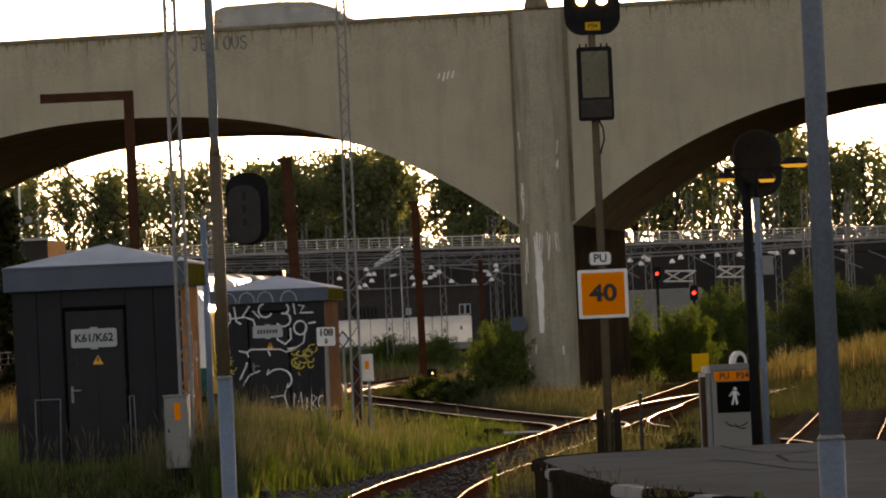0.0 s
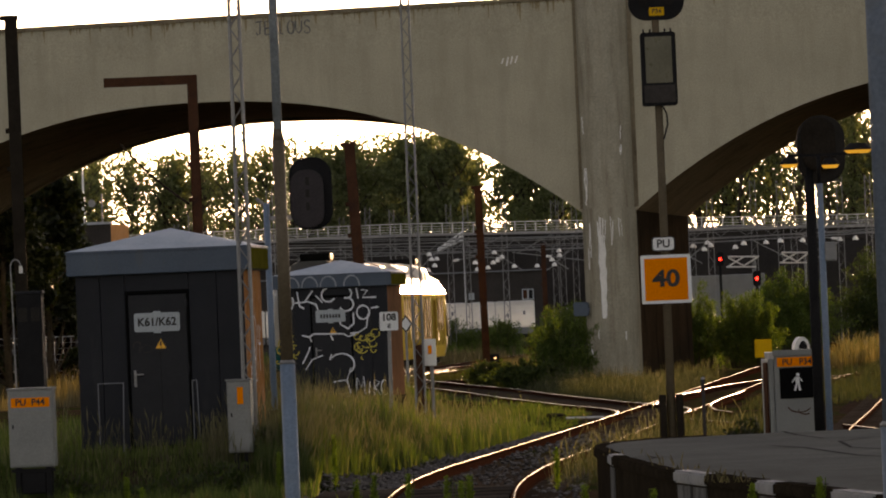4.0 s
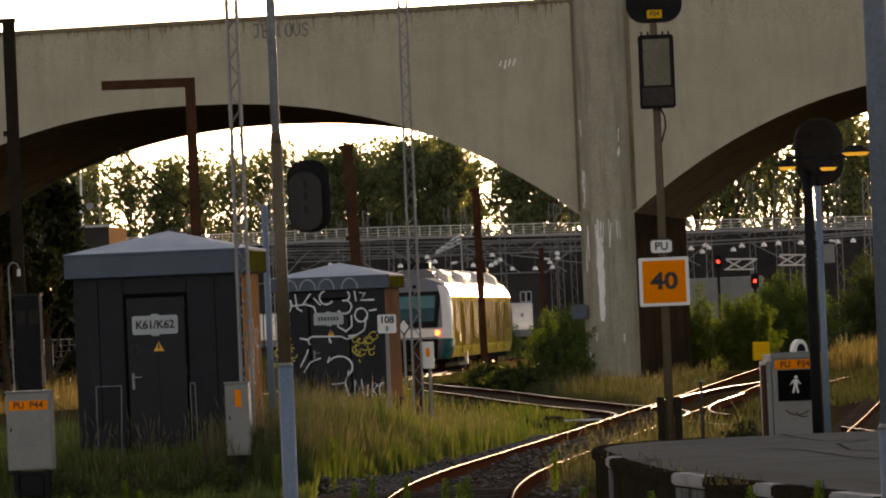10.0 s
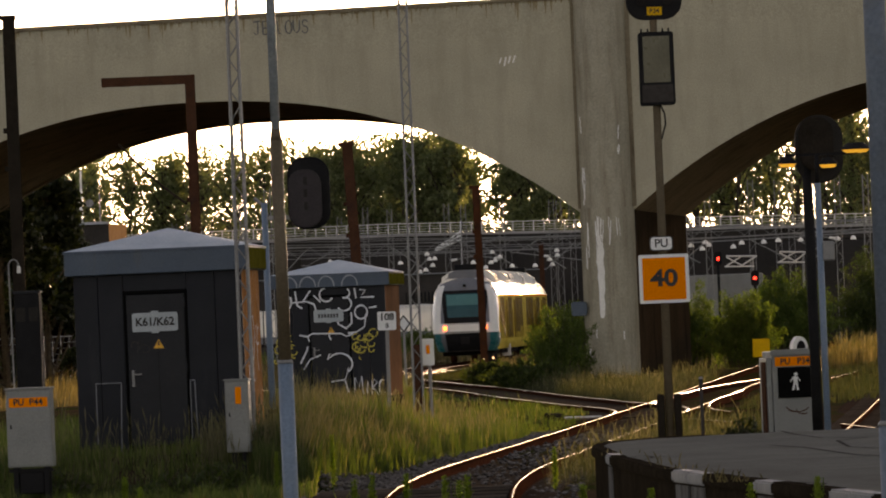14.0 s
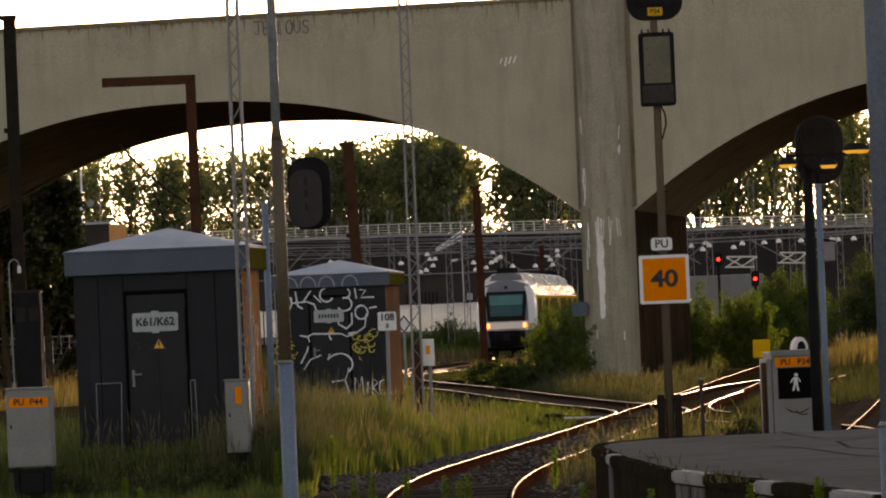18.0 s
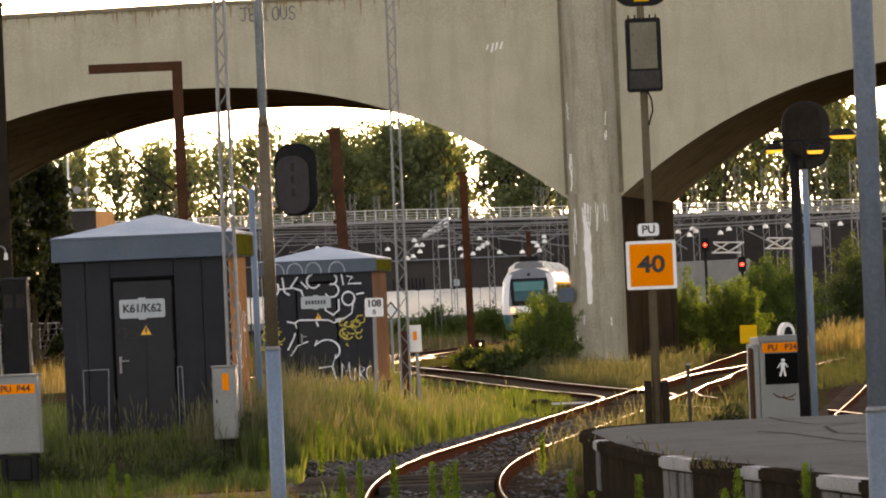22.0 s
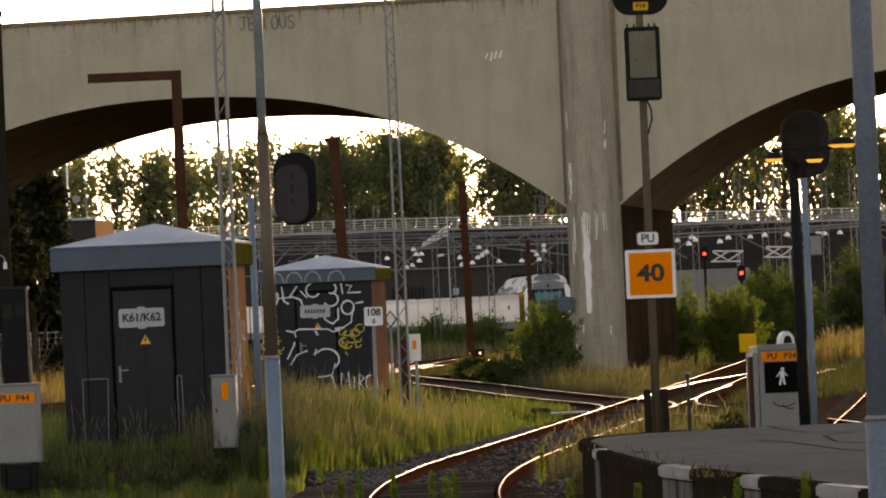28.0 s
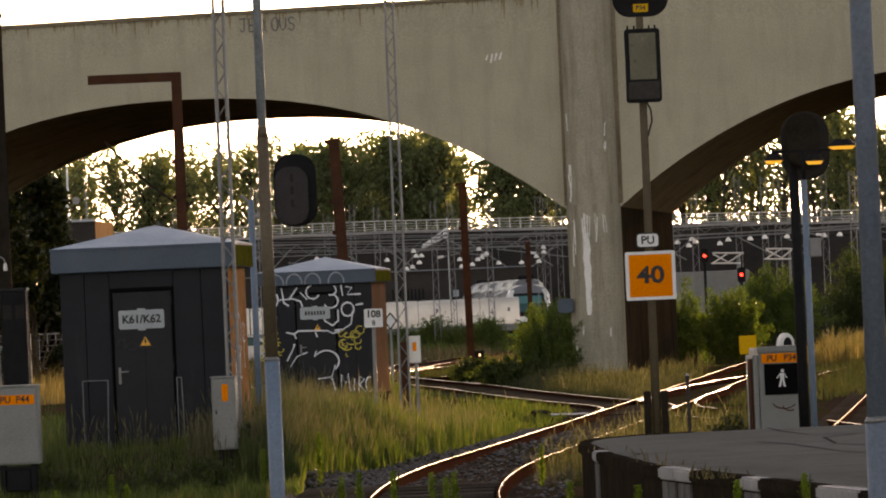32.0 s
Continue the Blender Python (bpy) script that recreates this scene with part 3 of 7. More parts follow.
def platform():
    out = thing("platform", pose(0, 0, 0), "grey asphalt railway platform with a white-striped kerb", "platform", kind="structure")
    body = EDGE + [(6.0, 83.2), (6.0, 78), (7.6, 53), (11, 36), (15, 20)]
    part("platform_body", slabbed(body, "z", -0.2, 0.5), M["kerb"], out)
    inner = []
    for i, (x, y) in enumerate(body):
        inner.append((x, y))
    part("platform_surface", slabbed(inner, "z", 0.502, 0.546), M["asphalt"], out)
    for ln in ([(4.09, 83.3), (4.13, 80.7), (4.29, 78.0), (4.57, 77.4), (4.78, 77.2)],
               [(4.78, 77.2), (4.36, 76.0), (4.28, 72.5), (4.54, 71.0)],
               [(3.56, 75.1), (3.83, 73.2), (3.99, 70.6), (4.12, 68.5), (4.32, 67.6)],
               [(1.89, 71.5), (2.08, 72.6), (2.16, 71.4), (2.01, 70.1), (1.89, 71.5)],
               [(2.97, 58.3), (3.18, 57.6), (3.21, 58.1), (3.02, 58.9)]):
        bm = strokes(bmesh.new(), [ln], 0.05)
        for v in bm.verts:
            v.co = (v.co.x, v.co.z, 0.5495)
        part("tar_seam", bm, M["tar"], out, "dark tarred seam")
    # kerb stones along the edge, one in three painted white with a painted panel beneath
    pts = [Vector((x, y)) for x, y in EDGE]
    along = [0.0]
    for a, b in zip(pts, pts[1:]):
        along.append(along[-1] + (b - a).length)

    def at(d):
        i = max(0, min(len(pts) - 2, int(np.searchsorted(along, d)) - 1))
        k = (d - along[i]) / (along[i + 1] - along[i])
        return pts[i].lerp(pts[i + 1], k)
    total = along[-1]
    d = total - 46
    i = 0
    while d < total - 0.4:
        ln = 1.0
        e = min(total, d + ln)
        a, b = at(d + 0.012), at(e - 0.012)
        my = (a.y + b.y) / 2
        white = any(abs(my - c) < r for c, r in ((73.4, 0.5), (63.8, 1.0), (59.7, 0.6), (54.9, 1.0), (50, 0.6), (45.5, 1.0)))
        t = (b - a).normalized()
        nrm = Vector((-t.y, t.x))
        q = [a + nrm * 0.04, b + nrm * 0.04, b - nrm * 0.13, a - nrm * 0.13]
        part("kerb_stone", slabbed([(v.x, v.y) for v in q], "z", 0.44, 0.554 + 0.004 * (i % 2), 0.018), M["kerb_white"] if white else M["kerb"], out, "white-painted kerb stone" if white else "")
        if white:
            for c0, c1 in ((0.08, 0.46), (0.52, 0.9)):
                u, v = a.lerp(b, c0), a.lerp(b, c1)
                q = [u + nrm * 0.018, v + nrm * 0.018, v - nrm * 0.03, u - nrm * 0.03]
                part("wall_panel", slabbed([(w.x, w.y) for w in q], "z", 0.02, 0.42), M["panel_white"], out, "white-painted wall panel")
        d, i = e, i + 1


platform()
crossing_planks()


def near_platform():
    """The platform on which the viewer stands."""
    p = thing("viewer_platform", pose(0, 0, 0), "plain asphalt platform", "platform", kind="structure")
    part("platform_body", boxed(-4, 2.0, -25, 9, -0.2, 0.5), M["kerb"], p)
    part("platform_surface", boxed(-4, 2.0, -25, 9, 0.503, 0.546), M["asphalt"], p)


near_platform()


# ---- the road bridge ----
BR_ROT = 6.8
BRIDGE = pose(4.97, 200.0, 0, 0, 0, -BR_ROT)


def bridge():
    """Concrete road bridge on wall piers with segmental arches. Local x along the road, y into the depth, x=0 at the middle of the seen pier."""
    wide, half, pier, spring, rise, top, road = 18.5, 11.2, 0.8, 5.1, 3.8, 11.42, 10.4
    b = thing("road_bridge", BRIDGE, "weathered grey concrete arch bridge carrying a road", "bridge", kind="structure")
    pitch = 2 * (half + pier)

    def deck(x):
        return top + 0.013 * x
    for k in (-3, -2, -1, 0, 1, 2, 3):
        cx = -half - pier + k * pitch + pitch * 0
        n = 36
        low = []
        for i in range(n + 1):
            u = -1 + 2 * i / n
            low.append((cx + u * half, spring + ((rise - 0.04) * (1 - abs(u) ** 2.3) if k == 0 else rise * (1 - abs(u) ** 2.4))))
        hi = [(cx + half + pier, spring), (cx + half + pier, road + 0.013 * (cx + half)), (cx - half - pier, road + 0.013 * (cx - half)), (cx - half - pier, spring)]
        # spandrel walls with the barrel between them, drawn out through the width
        bm = bmesh.new()
        outline = low + hi
        f = [bm.verts.new((x, 0, z)) for x, z in outline]
        g = [bm.verts.new((x, wide, z)) for x, z in outline]
        m = len(outline)
        top_i = n + 2
        # front and back as strips between the arch line and the deck line
        fu = [bm.verts.new((x, 0, road + 0.013 * x)) for x, z in low]
        gu = [bm.verts.new((x, wide, road + 0.013 * x)) for x, z in low]
        for i in range(n):
            bm.faces.new((f[i], f[i + 1], fu[i + 1], fu[i]))
            bm.faces.new((g[i + 1], g[i], gu[i], gu[i + 1]))
            bm.faces.new((fu[i], fu[i + 1], gu[i + 1], gu[i]))
        for (s, e) in ((n, 1), (0, -1)):
            xx = cx + e * (half + pier)
            q = [bm.verts.new((xx, yy, zz)) for yy in (0, wide) for zz in (spring, road + 0.013 * xx)]
            bm.faces.new((f[s], q[0], q[1], fu[s]))
            bm.faces.new((g[s], gu[s], q[3], q[2]))
            bm.faces.new((fu[s], q[1], q[3], gu[s]))
        bmesh.ops.recalc_face_normals(bm, faces=bm.faces)
        sp = part("arch_span", bm, M["concrete"], b)
        vv = [(x, y, z) for x, z in low for y in (0.0, wide)]
        raw("arch_barrel", vv, [(2 * i, 2 * i + 1, 2 * i + 3, 2 * i + 2) for i in range(n)], M["soffit"], sp, "arch underside with its shade in the colour")
        if k == 0:
            # a shallow rib under the far edge of this span
            rb = []
            for x, z in low:
                d = 0.12 * (1 - min(1, abs((x - cx) / half)) ** 3)
                rb += [(x, wide - 0.5, z - 0.004), (x, wide - 0.5, z - 0.004 - d), (x, wide - 0.01, z - 0.004 - d), (x, wide - 0.01, z - 0.004)]
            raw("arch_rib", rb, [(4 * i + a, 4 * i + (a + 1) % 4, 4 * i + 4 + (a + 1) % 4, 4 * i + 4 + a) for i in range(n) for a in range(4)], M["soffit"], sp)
    for k in (-3, -2, -1, 0, 1, 2, 3):
        x = k * pitch
        part("pier", boxed(x - pier + 0.004, x + pier - 0.004, 0.02, wide - 0.02, -0.4, spring + 0.06), M["pier_dark"], b, "pier wall coloured dark for the shade under the arch")
        # rounded buttress on the face of the pier, up to the parapet
        prof = [(x + 0.76 * math.cos(radians(a)), -0.7 * math.sin(radians(a))) for a in range(0, 181, 15)] + [(x - 0.76, 0.1), (x + 0.76, 0.1)]
        bt = part("pier_buttress", slabbed(prof, "z", -0.4, deck(x) + 0.02), M["pier_face"], b)
        part("post_cap", slabbed([(x - 0.36, deck(x) + 0.13), (x + 0.36, deck(x) + 0.13), (x + 0.27, deck(x) + 0.5), (x - 0.27, deck(x) + 0.5)], "y", -0.2, 0.25, 0.02), M["coping"], bt)
        # Dark strips paint the joint and the shade beside the buttress.
        for sx, w in ((1, 0.2), (-1, 0.12)):
            a = x + sx * 0.79
            part("joint_shade_strip", boxed(a - w / 2, a + w / 2, -0.012, -0.002, spring + 0.1, deck(x) - 0.02), M["coping"], bt, "dark strip for joint and shade along the buttress")
        lowp = [(x + 0.8 * math.cos(radians(a)), -0.78 * math.sin(radians(a))) for a in range(0, 181, 15)] + [(x - 0.8, 0.1), (x + 0.8, 0.1)]
        part("plinth", slabbed(lowp, "z", -0.4, spring + 0.1), M["pier_face"], bt)
    x0, x1 = -4 * pitch, 3 * pitch
    for y0, nm in ((0.02, "parapet"), (wide - 0.27, "parapet")):
        pr = part(nm, slabbed([(x0, road + 0.013 * x0 - 0.01), (x1, road + 0.013 * x1 - 0.01), (x1, deck(x1)), (x0, deck(x0))], "y", y0, y0 + 0.25), M["concrete"], b)
        part("coping", slabbed([(x0, deck(x0)), (x1, deck(x1)), (x1, deck(x1) + 0.13), (x0, deck(x0) + 0.13)], "y", y0 - 0.07, y0 + 0.3, 0.02), M["coping"], pr)
    part("road_surface", slabbed([(x0, road + 0.013 * x0 + 0.004), (x1, road + 0.013 * x1 + 0.004), (x1, road + 0.013 * x1 + 0.03), (x0, road + 0.013 * x0 + 0.03)], "y", 0.29, wide - 0.29), M["asphalt"], b)
    # dark drips below the coping
    rng = np.random.default_rng(31)
    bm = bmesh.new()
    for i in range(420):
        x = rng.uniform(-34, 14)
        if abs(x + 0.0) < 0.85 or abs(x + pitch) < 0.85:
            continue
        ln, w = 0.05 + rng.exponential(0.15), rng.uniform(0.012, 0.045)
        z = deck(x) - 0.004
        bm.faces.new([bm.verts.new((x + a, 0.013, z - b)) for a, b in ((-w, 0), (-w * 0.5, ln * 0.6), (0, ln), (w * 0.5, ln * 0.7), (w, 0))])
    bmesh.ops.recalc_face_normals(bm, faces=bm.faces)
    dr = part("drip_stain", bm, M["brown_drip"], b, "dark drips below the coping")
    dr["kind"] = "stuff"
    # lime runs on the seen pier
    bm = bmesh.new()
    random.seed(5)
    for cx, z0, z1, w, k in ((-0.57, 4.85, 3.4, 0.045, 2), (-0.22, 4.95, 3.5, 0.05, 4), (-0.1, 4.95, 3.9, 0.045, 3), (-0.16, 4.2, 1.95, 0.13, 5), (0.17, 4.95, 4.1, 0.045, 2), (0.38, 4.95, 4.35, 0.035, 2), (-0.37, 1.62, 1.36, 0.05, 1), (0.4, 1.55, 1.3, 0.05, 1), (-0.62, 1.18, 0.78, 0.05, 2),
                             (0.5, 7.6, 7.2, 0.03, 1), (0.44, 7.05, 6.75, 0.04, 2), (-0.6, 6.4, 5.3, 0.045, 2), (-0.62, 7.9, 7.4, 0.03, 1)):
        for j in range(k):
            x0 = cx + random.uniform(-0.035, 0.035) * (k > 1)
            zz = np.linspace(z0 - random.uniform(0, 0.15) * (k > 1), z1 + random.uniform(0, 0.35) * (z0 - z1) * (j > 0), 14)
            ph = random.uniform(0, 6)
            pts = [(x0 + 0.03 * math.sin(ph + 3.1 * z) + random.uniform(-0.012, 0.012), z) for z in zz]
            mid = sum(p[0] for p in pts) / len(pts)
            r0, r1 = (0.78, 0.8) if z0 < 5.06 else (0.7, 0.76)
            strokes(bm, [pts], w * random.uniform(0.45, 1.0), -r0 * math.sqrt(max(0, 1 - (mid / r1) ** 2)) - 0.03)
    part("lime_run", bm, M["lime"], b, "white lime run")
    # faint sprayed marks high on the left spandrel
    bm = bmesh.new()
    tag = [[(0, 1), (0.9, 1.05)], [(0.6, 1.02), (0.55, 0.1), (0.25, 0), (0.05, 0.2)], [(1.2, 0), (1.2, 1), (1.9, 1.05)], [(1.2, 0.5), (1.75, 0.5)], [(1.2, 0), (1.9, 0)], [(2.2, 0), (2.55, 1), (2.9, 0)], [(3.1, 1), (3.15, 0.05), (3.5, 0)],
           arc(4.5, 0.5, 0.42, 0.52, 90, 450, 12), [(5.1, 1), (5.15, 0.25), (5.5, 0), (5.85, 0.25), (5.9, 1)], arc(6.6, 0.75, 0.35, 0.25, 20, 270, 7) + arc(6.55, 0.25, 0.38, 0.27, 90, -160, 7)]
    strokes(bm, [[(-10.3 + 0.235 * u, 10.78 + 0.38 * v) for u, v in ln] for ln in tag], 0.045, -0.006)
    part("sprayed_tag", bm, M["paint_grey"], b, "faded sprayed letters")
    bm = bmesh.new()
    strokes(bm, [[(-3.0, 9.6), (-2.94, 9.76)], [(-2.86, 9.52), (-2.8, 9.78)], [(-2.74, 9.58), (-2.67, 9.8)], [(-2.6, 9.6), (-2.52, 9.82)]], 0.05, -0.006)
    part("sprayed_mark", bm, M["lime"], b)


bridge()

# ---- the two equipment huts ----
def hut(m, label, sign_text, marked):
    """Origin in the middle of the front wall's foot; x along the front, y into the depth."""
    w, d, h, deep = 1.125, 2.35, 2.25 if marked else 2.32, 0.26 if marked else 0.31
    t = thing("equipment_hut", m, label, "hut", "equipment huts")
    part("plinth", boxed(-w - 0.03, w + 0.03, -0.03, d + 0.03, -0.7, 0.0, 0.01), M["kerb"], t, "concrete footing")
    xs = [-w, -0.8, -0.465, 0.385, 0.76, w]
    for a, b in zip(xs, xs[1:]):
        if a == -0.465:
            part("wall_panel", boxed(a + 0.004, b - 0.004, 0, 0.06, 2.095, h), M["hut"], t)
        else:
            part("wall_panel", boxed(a + 0.004, b - 0.004, 0, 0.06, 0, h, 0.006), M["hut"], t)
    for sx in (-1, 1):
        for k in range(4):
            y0 = 0.064 + k * (d - 0.07) / 4
            a, b = sorted((sx * w, sx * (w - 0.06)))
            part("wall_panel", boxed(a, b, y0 + 0.003, y0 + (d - 0.07) / 4 - 0.003, 0, h, 0.006), (M["side_boards"] if marked else M["hut_side"]) if sx > 0 else M["hut"], t, "weathered brown side board toned for the light on it" if sx > 0 else "")
    part("wall_panel", boxed(-w + 0.06, w - 0.06, d - 0.06, d, 0, h), M["hut"], t)
    fr = part("door_frame", boxed(-0.465, 0.385, -0.012, 0.05, 2.04, 2.095), M["gap"], t)
    for a, b in ((-0.465, -0.43), (0.35, 0.385)):
        part("jamb", boxed(a, b, -0.012, 0.05, 0.0, 2.038), M["gap"], fr)
    door = part("door", boxed(-0.427, 0.347, -0.004, 0.04, 0.03, 2.035, 0.006), M["hut_door"], t)
    part("door_seam", boxed(-0.024, -0.016, -0.0075, -0.0045, 0.05, 1.3), M["black"], door)
    bm = boxed(-0.385, -0.35, -0.02, -0.0045, 0.82, 1.04, 0.005)
    rod(bm, (-0.367, -0.012, 0.98), (-0.367, -0.055, 0.98), 0.013)
    rod(bm, (-0.367, -0.05, 0.98), (-0.25, -0.05, 0.982), 0.012)
    part("door_handle", bm, M["steel"], door, "metal lever handle")
    for a, b in ((1.86, 1.96), (1.0, 1.1), (0.25, 0.35)):
        part("hinge", rodded((0.353, -0.014, a), (0.353, -0.014, b), 0.012, n=8), M["hut_door"], door)
    sg = part("door_sign", slabbed(round_rect(0.61, 0.25, 0.03, 4, -0.05, 1.67), "y", -0.022, -0.006, 0.003), M["sign_plate"], door, "pale grey-blue plate with black lettering")
    for z in (1.805, 1.535):
        part("sign_clip", boxed(-0.1, 0.0, -0.02, -0.006, z - 0.012, z + 0.012, 0.003), M["sign_plate"], sg)
    if sign_text:
        lettering("lettering", sign_text, 0.158, pose(-0.05, -0.025, 1.67) @ Matrix.Diagonal((0.92, 1, 0.95, 1)), M["ink"], sg, "", 0.03)
        bm = bmesh.new()
        random.seed(19)
        strokes(bm, [arc(-0.33, 1.36, 0.05, 0.06, 200, 20, 6), [(-0.28, 1.42), (-0.3, 1.28)], arc(-0.2, 1.32, 0.07, 0.05, 200, -120, 9), [(-0.12, 1.36), (-0.04, 1.28), (0.02, 1.3)]], 0.01, -0.0062)
        part("scratched_mark", bm, M["hall"], door, "faint scratched marks")
    else:
        bm = bmesh.new()
        for k in range(7):
            box(bm, -0.26 + k * 0.062, -0.22 + k * 0.062, -0.026, -0.0235, 1.63, 1.71)
        part("lettering", bm, M["ink"], sg)
    tr = part("warning_sign", slabbed([(-0.105, 1.305), (0.085, 1.305), (-0.01, 1.47)], "y", -0.012, -0.0052), M["ink"], door, "yellow warning triangle")
    part("warning_face", slabbed([(-0.08, 1.32), (0.06, 1.32), (-0.01, 1.442)], "y", -0.0145, -0.0125), M["warning"], tr)
    part("bolt_mark", slabbed([(-0.018, 1.415), (0.006, 1.415), (-0.006, 1.38), (0.01, 1.38), (-0.018, 1.325), (-0.011, 1.362), (-0.027, 1.362)], "y", -0.0165, -0.0148), M["ink"], tr)
    o = 0.1
    fa = part("fascia", boxed(-w - o, w + o, -o, d + o, h, h + deep, 0.012), M["fascia"], t)
    part("soffit_trim", boxed(-w - o - 0.012, w + o + 0.012, -o - 0.012, d + o + 0.012, h + deep - 0.02, h + deep + 0.015, 0.006), M["fascia"], fa)
    part("fascia_end", boxed(w + o + 0.001, w + o + 0.009, -o + 0.012, d + o - 0.012, h + 0.012, h + deep - 0.022), M["moss"], fa, "mossy olive end board")
    bm = bmesh.new()
    base = [bm.verts.new((x, y, h + deep + 0.017)) for x, y in ((-w - o, -o), (w + o, -o), (w + o, d + o), (-w - o, d + o))]
    tip = bm.verts.new((0.05, d / 2, h + deep + 0.3))
    for i in range(4):
        bm.faces.new((base[i], base[(i + 1) % 4], tip))
    bm.faces.new(base[::-1])
    part("roof", bm, M["roof_sheet"], t, "shallow pyramid roof sheet")
    # steel guard hoops leaning before the wall
    if not marked:
        random.seed(23)
        bm = bmesh.new()
        for k in range(9):
            y, z = random.uniform(0.3, d - 0.4), random.uniform(0.5, 1.5)
            strokes(bm, [arc(y, z, random.uniform(0.1, 0.3), random.uniform(0.12, 0.3), random.uniform(0, 180), random.uniform(220, 420), 8)], 0.03)
        for v in bm.verts:
            v.co = (w + 0.004, v.co.x, v.co.z)
        part("graffiti_scrawl", bm, M["paint_white"], t, "white scrawl on the side boards")
        for x in (-0.86, 0.4):
            bm = bmesh.new()
            rod(bm, (x, -0.12, -0.1), (x, -0.12, 0.88), 0.007, n=6)
            rod(bm, (x, -0.12, 0.88), (x + (0.34 if x < 0 else 0.06), -0.12, 0.88), 0.007, n=6)
            rod(bm, (x + (0.34 if x < 0 else 0.06), -0.12, 0.88), (x + (0.31 if x < 0 else 0.08), -0.12, -0.1), 0.007, n=6)
            part("guard_hoop", bm, M["train_grey"], t)
    if marked:
        random.seed(11)
        z = 1.98

        def spray(lines, width, y, mt):
            for ln in lines:
                part("graffiti_stroke", strokes(bmesh.new(), [ln], width, y), mt, t)
        L = []
        for cx in (-0.82, -0.44, -0.06, 0.42):
            L.append(arc(cx, z + 0.3, 0.16, 0.2, 185, -5, 10))
        spray(L, 0.03, -o - 0.016, M["paint_faint"])
        L = [arc(-0.9, 1.98, 0.1, 0.16, 120, 400, 9), [(-0.98, 1.62), (-0.84, 1.6)], [(-0.72, 2.2), (-0.68, 1.9), (-0.58, 1.84)], [(-0.8, 1.96), (-0.5, 1.98)], [(-0.4, 2.2), (-0.55, 2.0), (-0.34, 1.92), (-0.3, 1.8)], [(-0.34, 2.1), (-0.2, 1.95)], arc(-0.08, 2.1, 0.14, 0.14, 100, 330, 8),
             arc(0.3, 2.12, 0.1, 0.1, 60, -120, 7), arc(0.28, 1.9, 0.15, 0.14, 70, -150, 9), [(0.5, 2.22), (0.53, 2.0)], [(0.6, 2.18), (0.72, 2.16), (0.62, 2.02), (0.9, 2.02)], [(0.16, 1.74), (0.14, 1.5), (0.3, 1.4), (0.42, 1.5), (0.42, 1.72)], arc(0.62, 1.72, 0.13, 0.14, 0, 360, 12), [(0.72, 1.68), (0.68, 1.42), (0.52, 1.32), (0.34, 1.3)], [(0.78, 1.8), (0.94, 1.82)]]
        spray(L, 0.035, -0.016, M["paint_white"])
        L = [[(-0.66, 1.3), (-0.5, 1.26), (-0.4, 1.32), (0.2, 1.3), (0.3, 1.24), (0.44, 1.28)], [(-0.5, 1.28), (-0.46, 1.16)], [(-0.06, 1.28), (-0.02, 1.18)], [(-0.66, 0.72), (-0.52, 0.98), (-0.5, 1.06)], [(-0.6, 0.6), (-0.46, 0.8), (-0.24, 0.88)], [(-0.1, 0.78), (-0.06, 0.9)], arc(0.14, 0.68, 0.26, 0.22, 140, -50, 10), [(0.32, 0.6), (0.24, 0.36), (-0.04, 0.33)], [(0.24, 0.34), (0.3, 0.1), (0.28, -0.05)], [(0.2, 0.1), (0.24, -0.05)]]
        spray(L, 0.032, -0.017, M["paint_white"])
        L = [[(0.42, 0.05), (0.44, 0.4), (0.52, 0.2), (0.58, 0.42), (0.6, 0.04)], [(0.68, 0.04), (0.7, 0.3)], [(0.78, 0.02), (0.8, 0.36), (0.9, 0.28), (0.8, 0.18), (0.92, 0.02)], arc(1.0, 0.18, 0.07, 0.15, 60, 320, 8)]
        spray(L, 0.024, -0.016, M["paint_white"])
        L = []
        for cx, cz in ((-0.92, 0.98), (0.66, 1.0)):
            for k in range(15):
                x, zz = cx + random.uniform(-0.2, 0.2), cz + random.uniform(-0.22, 0.3)
                L.append(arc(x, zz, random.uniform(0.05, 0.13), random.uniform(0.04, 0.1), random.uniform(0, 180), random.uniform(200, 400), 6))
        spray(L, 0.024, -0.0155, M["paint_yellow"])
    return t


hut(pose(-3.775, 90.15, 0.55, 0, 0, -4.0), "dark grey equipment hut with a pale roof in long grass", "K61/K62", False)
hut(pose(-2.27, 137.9, 0.6, 0, 0, -6.6), "dark grey equipment hut covered in white graffiti", "", True)


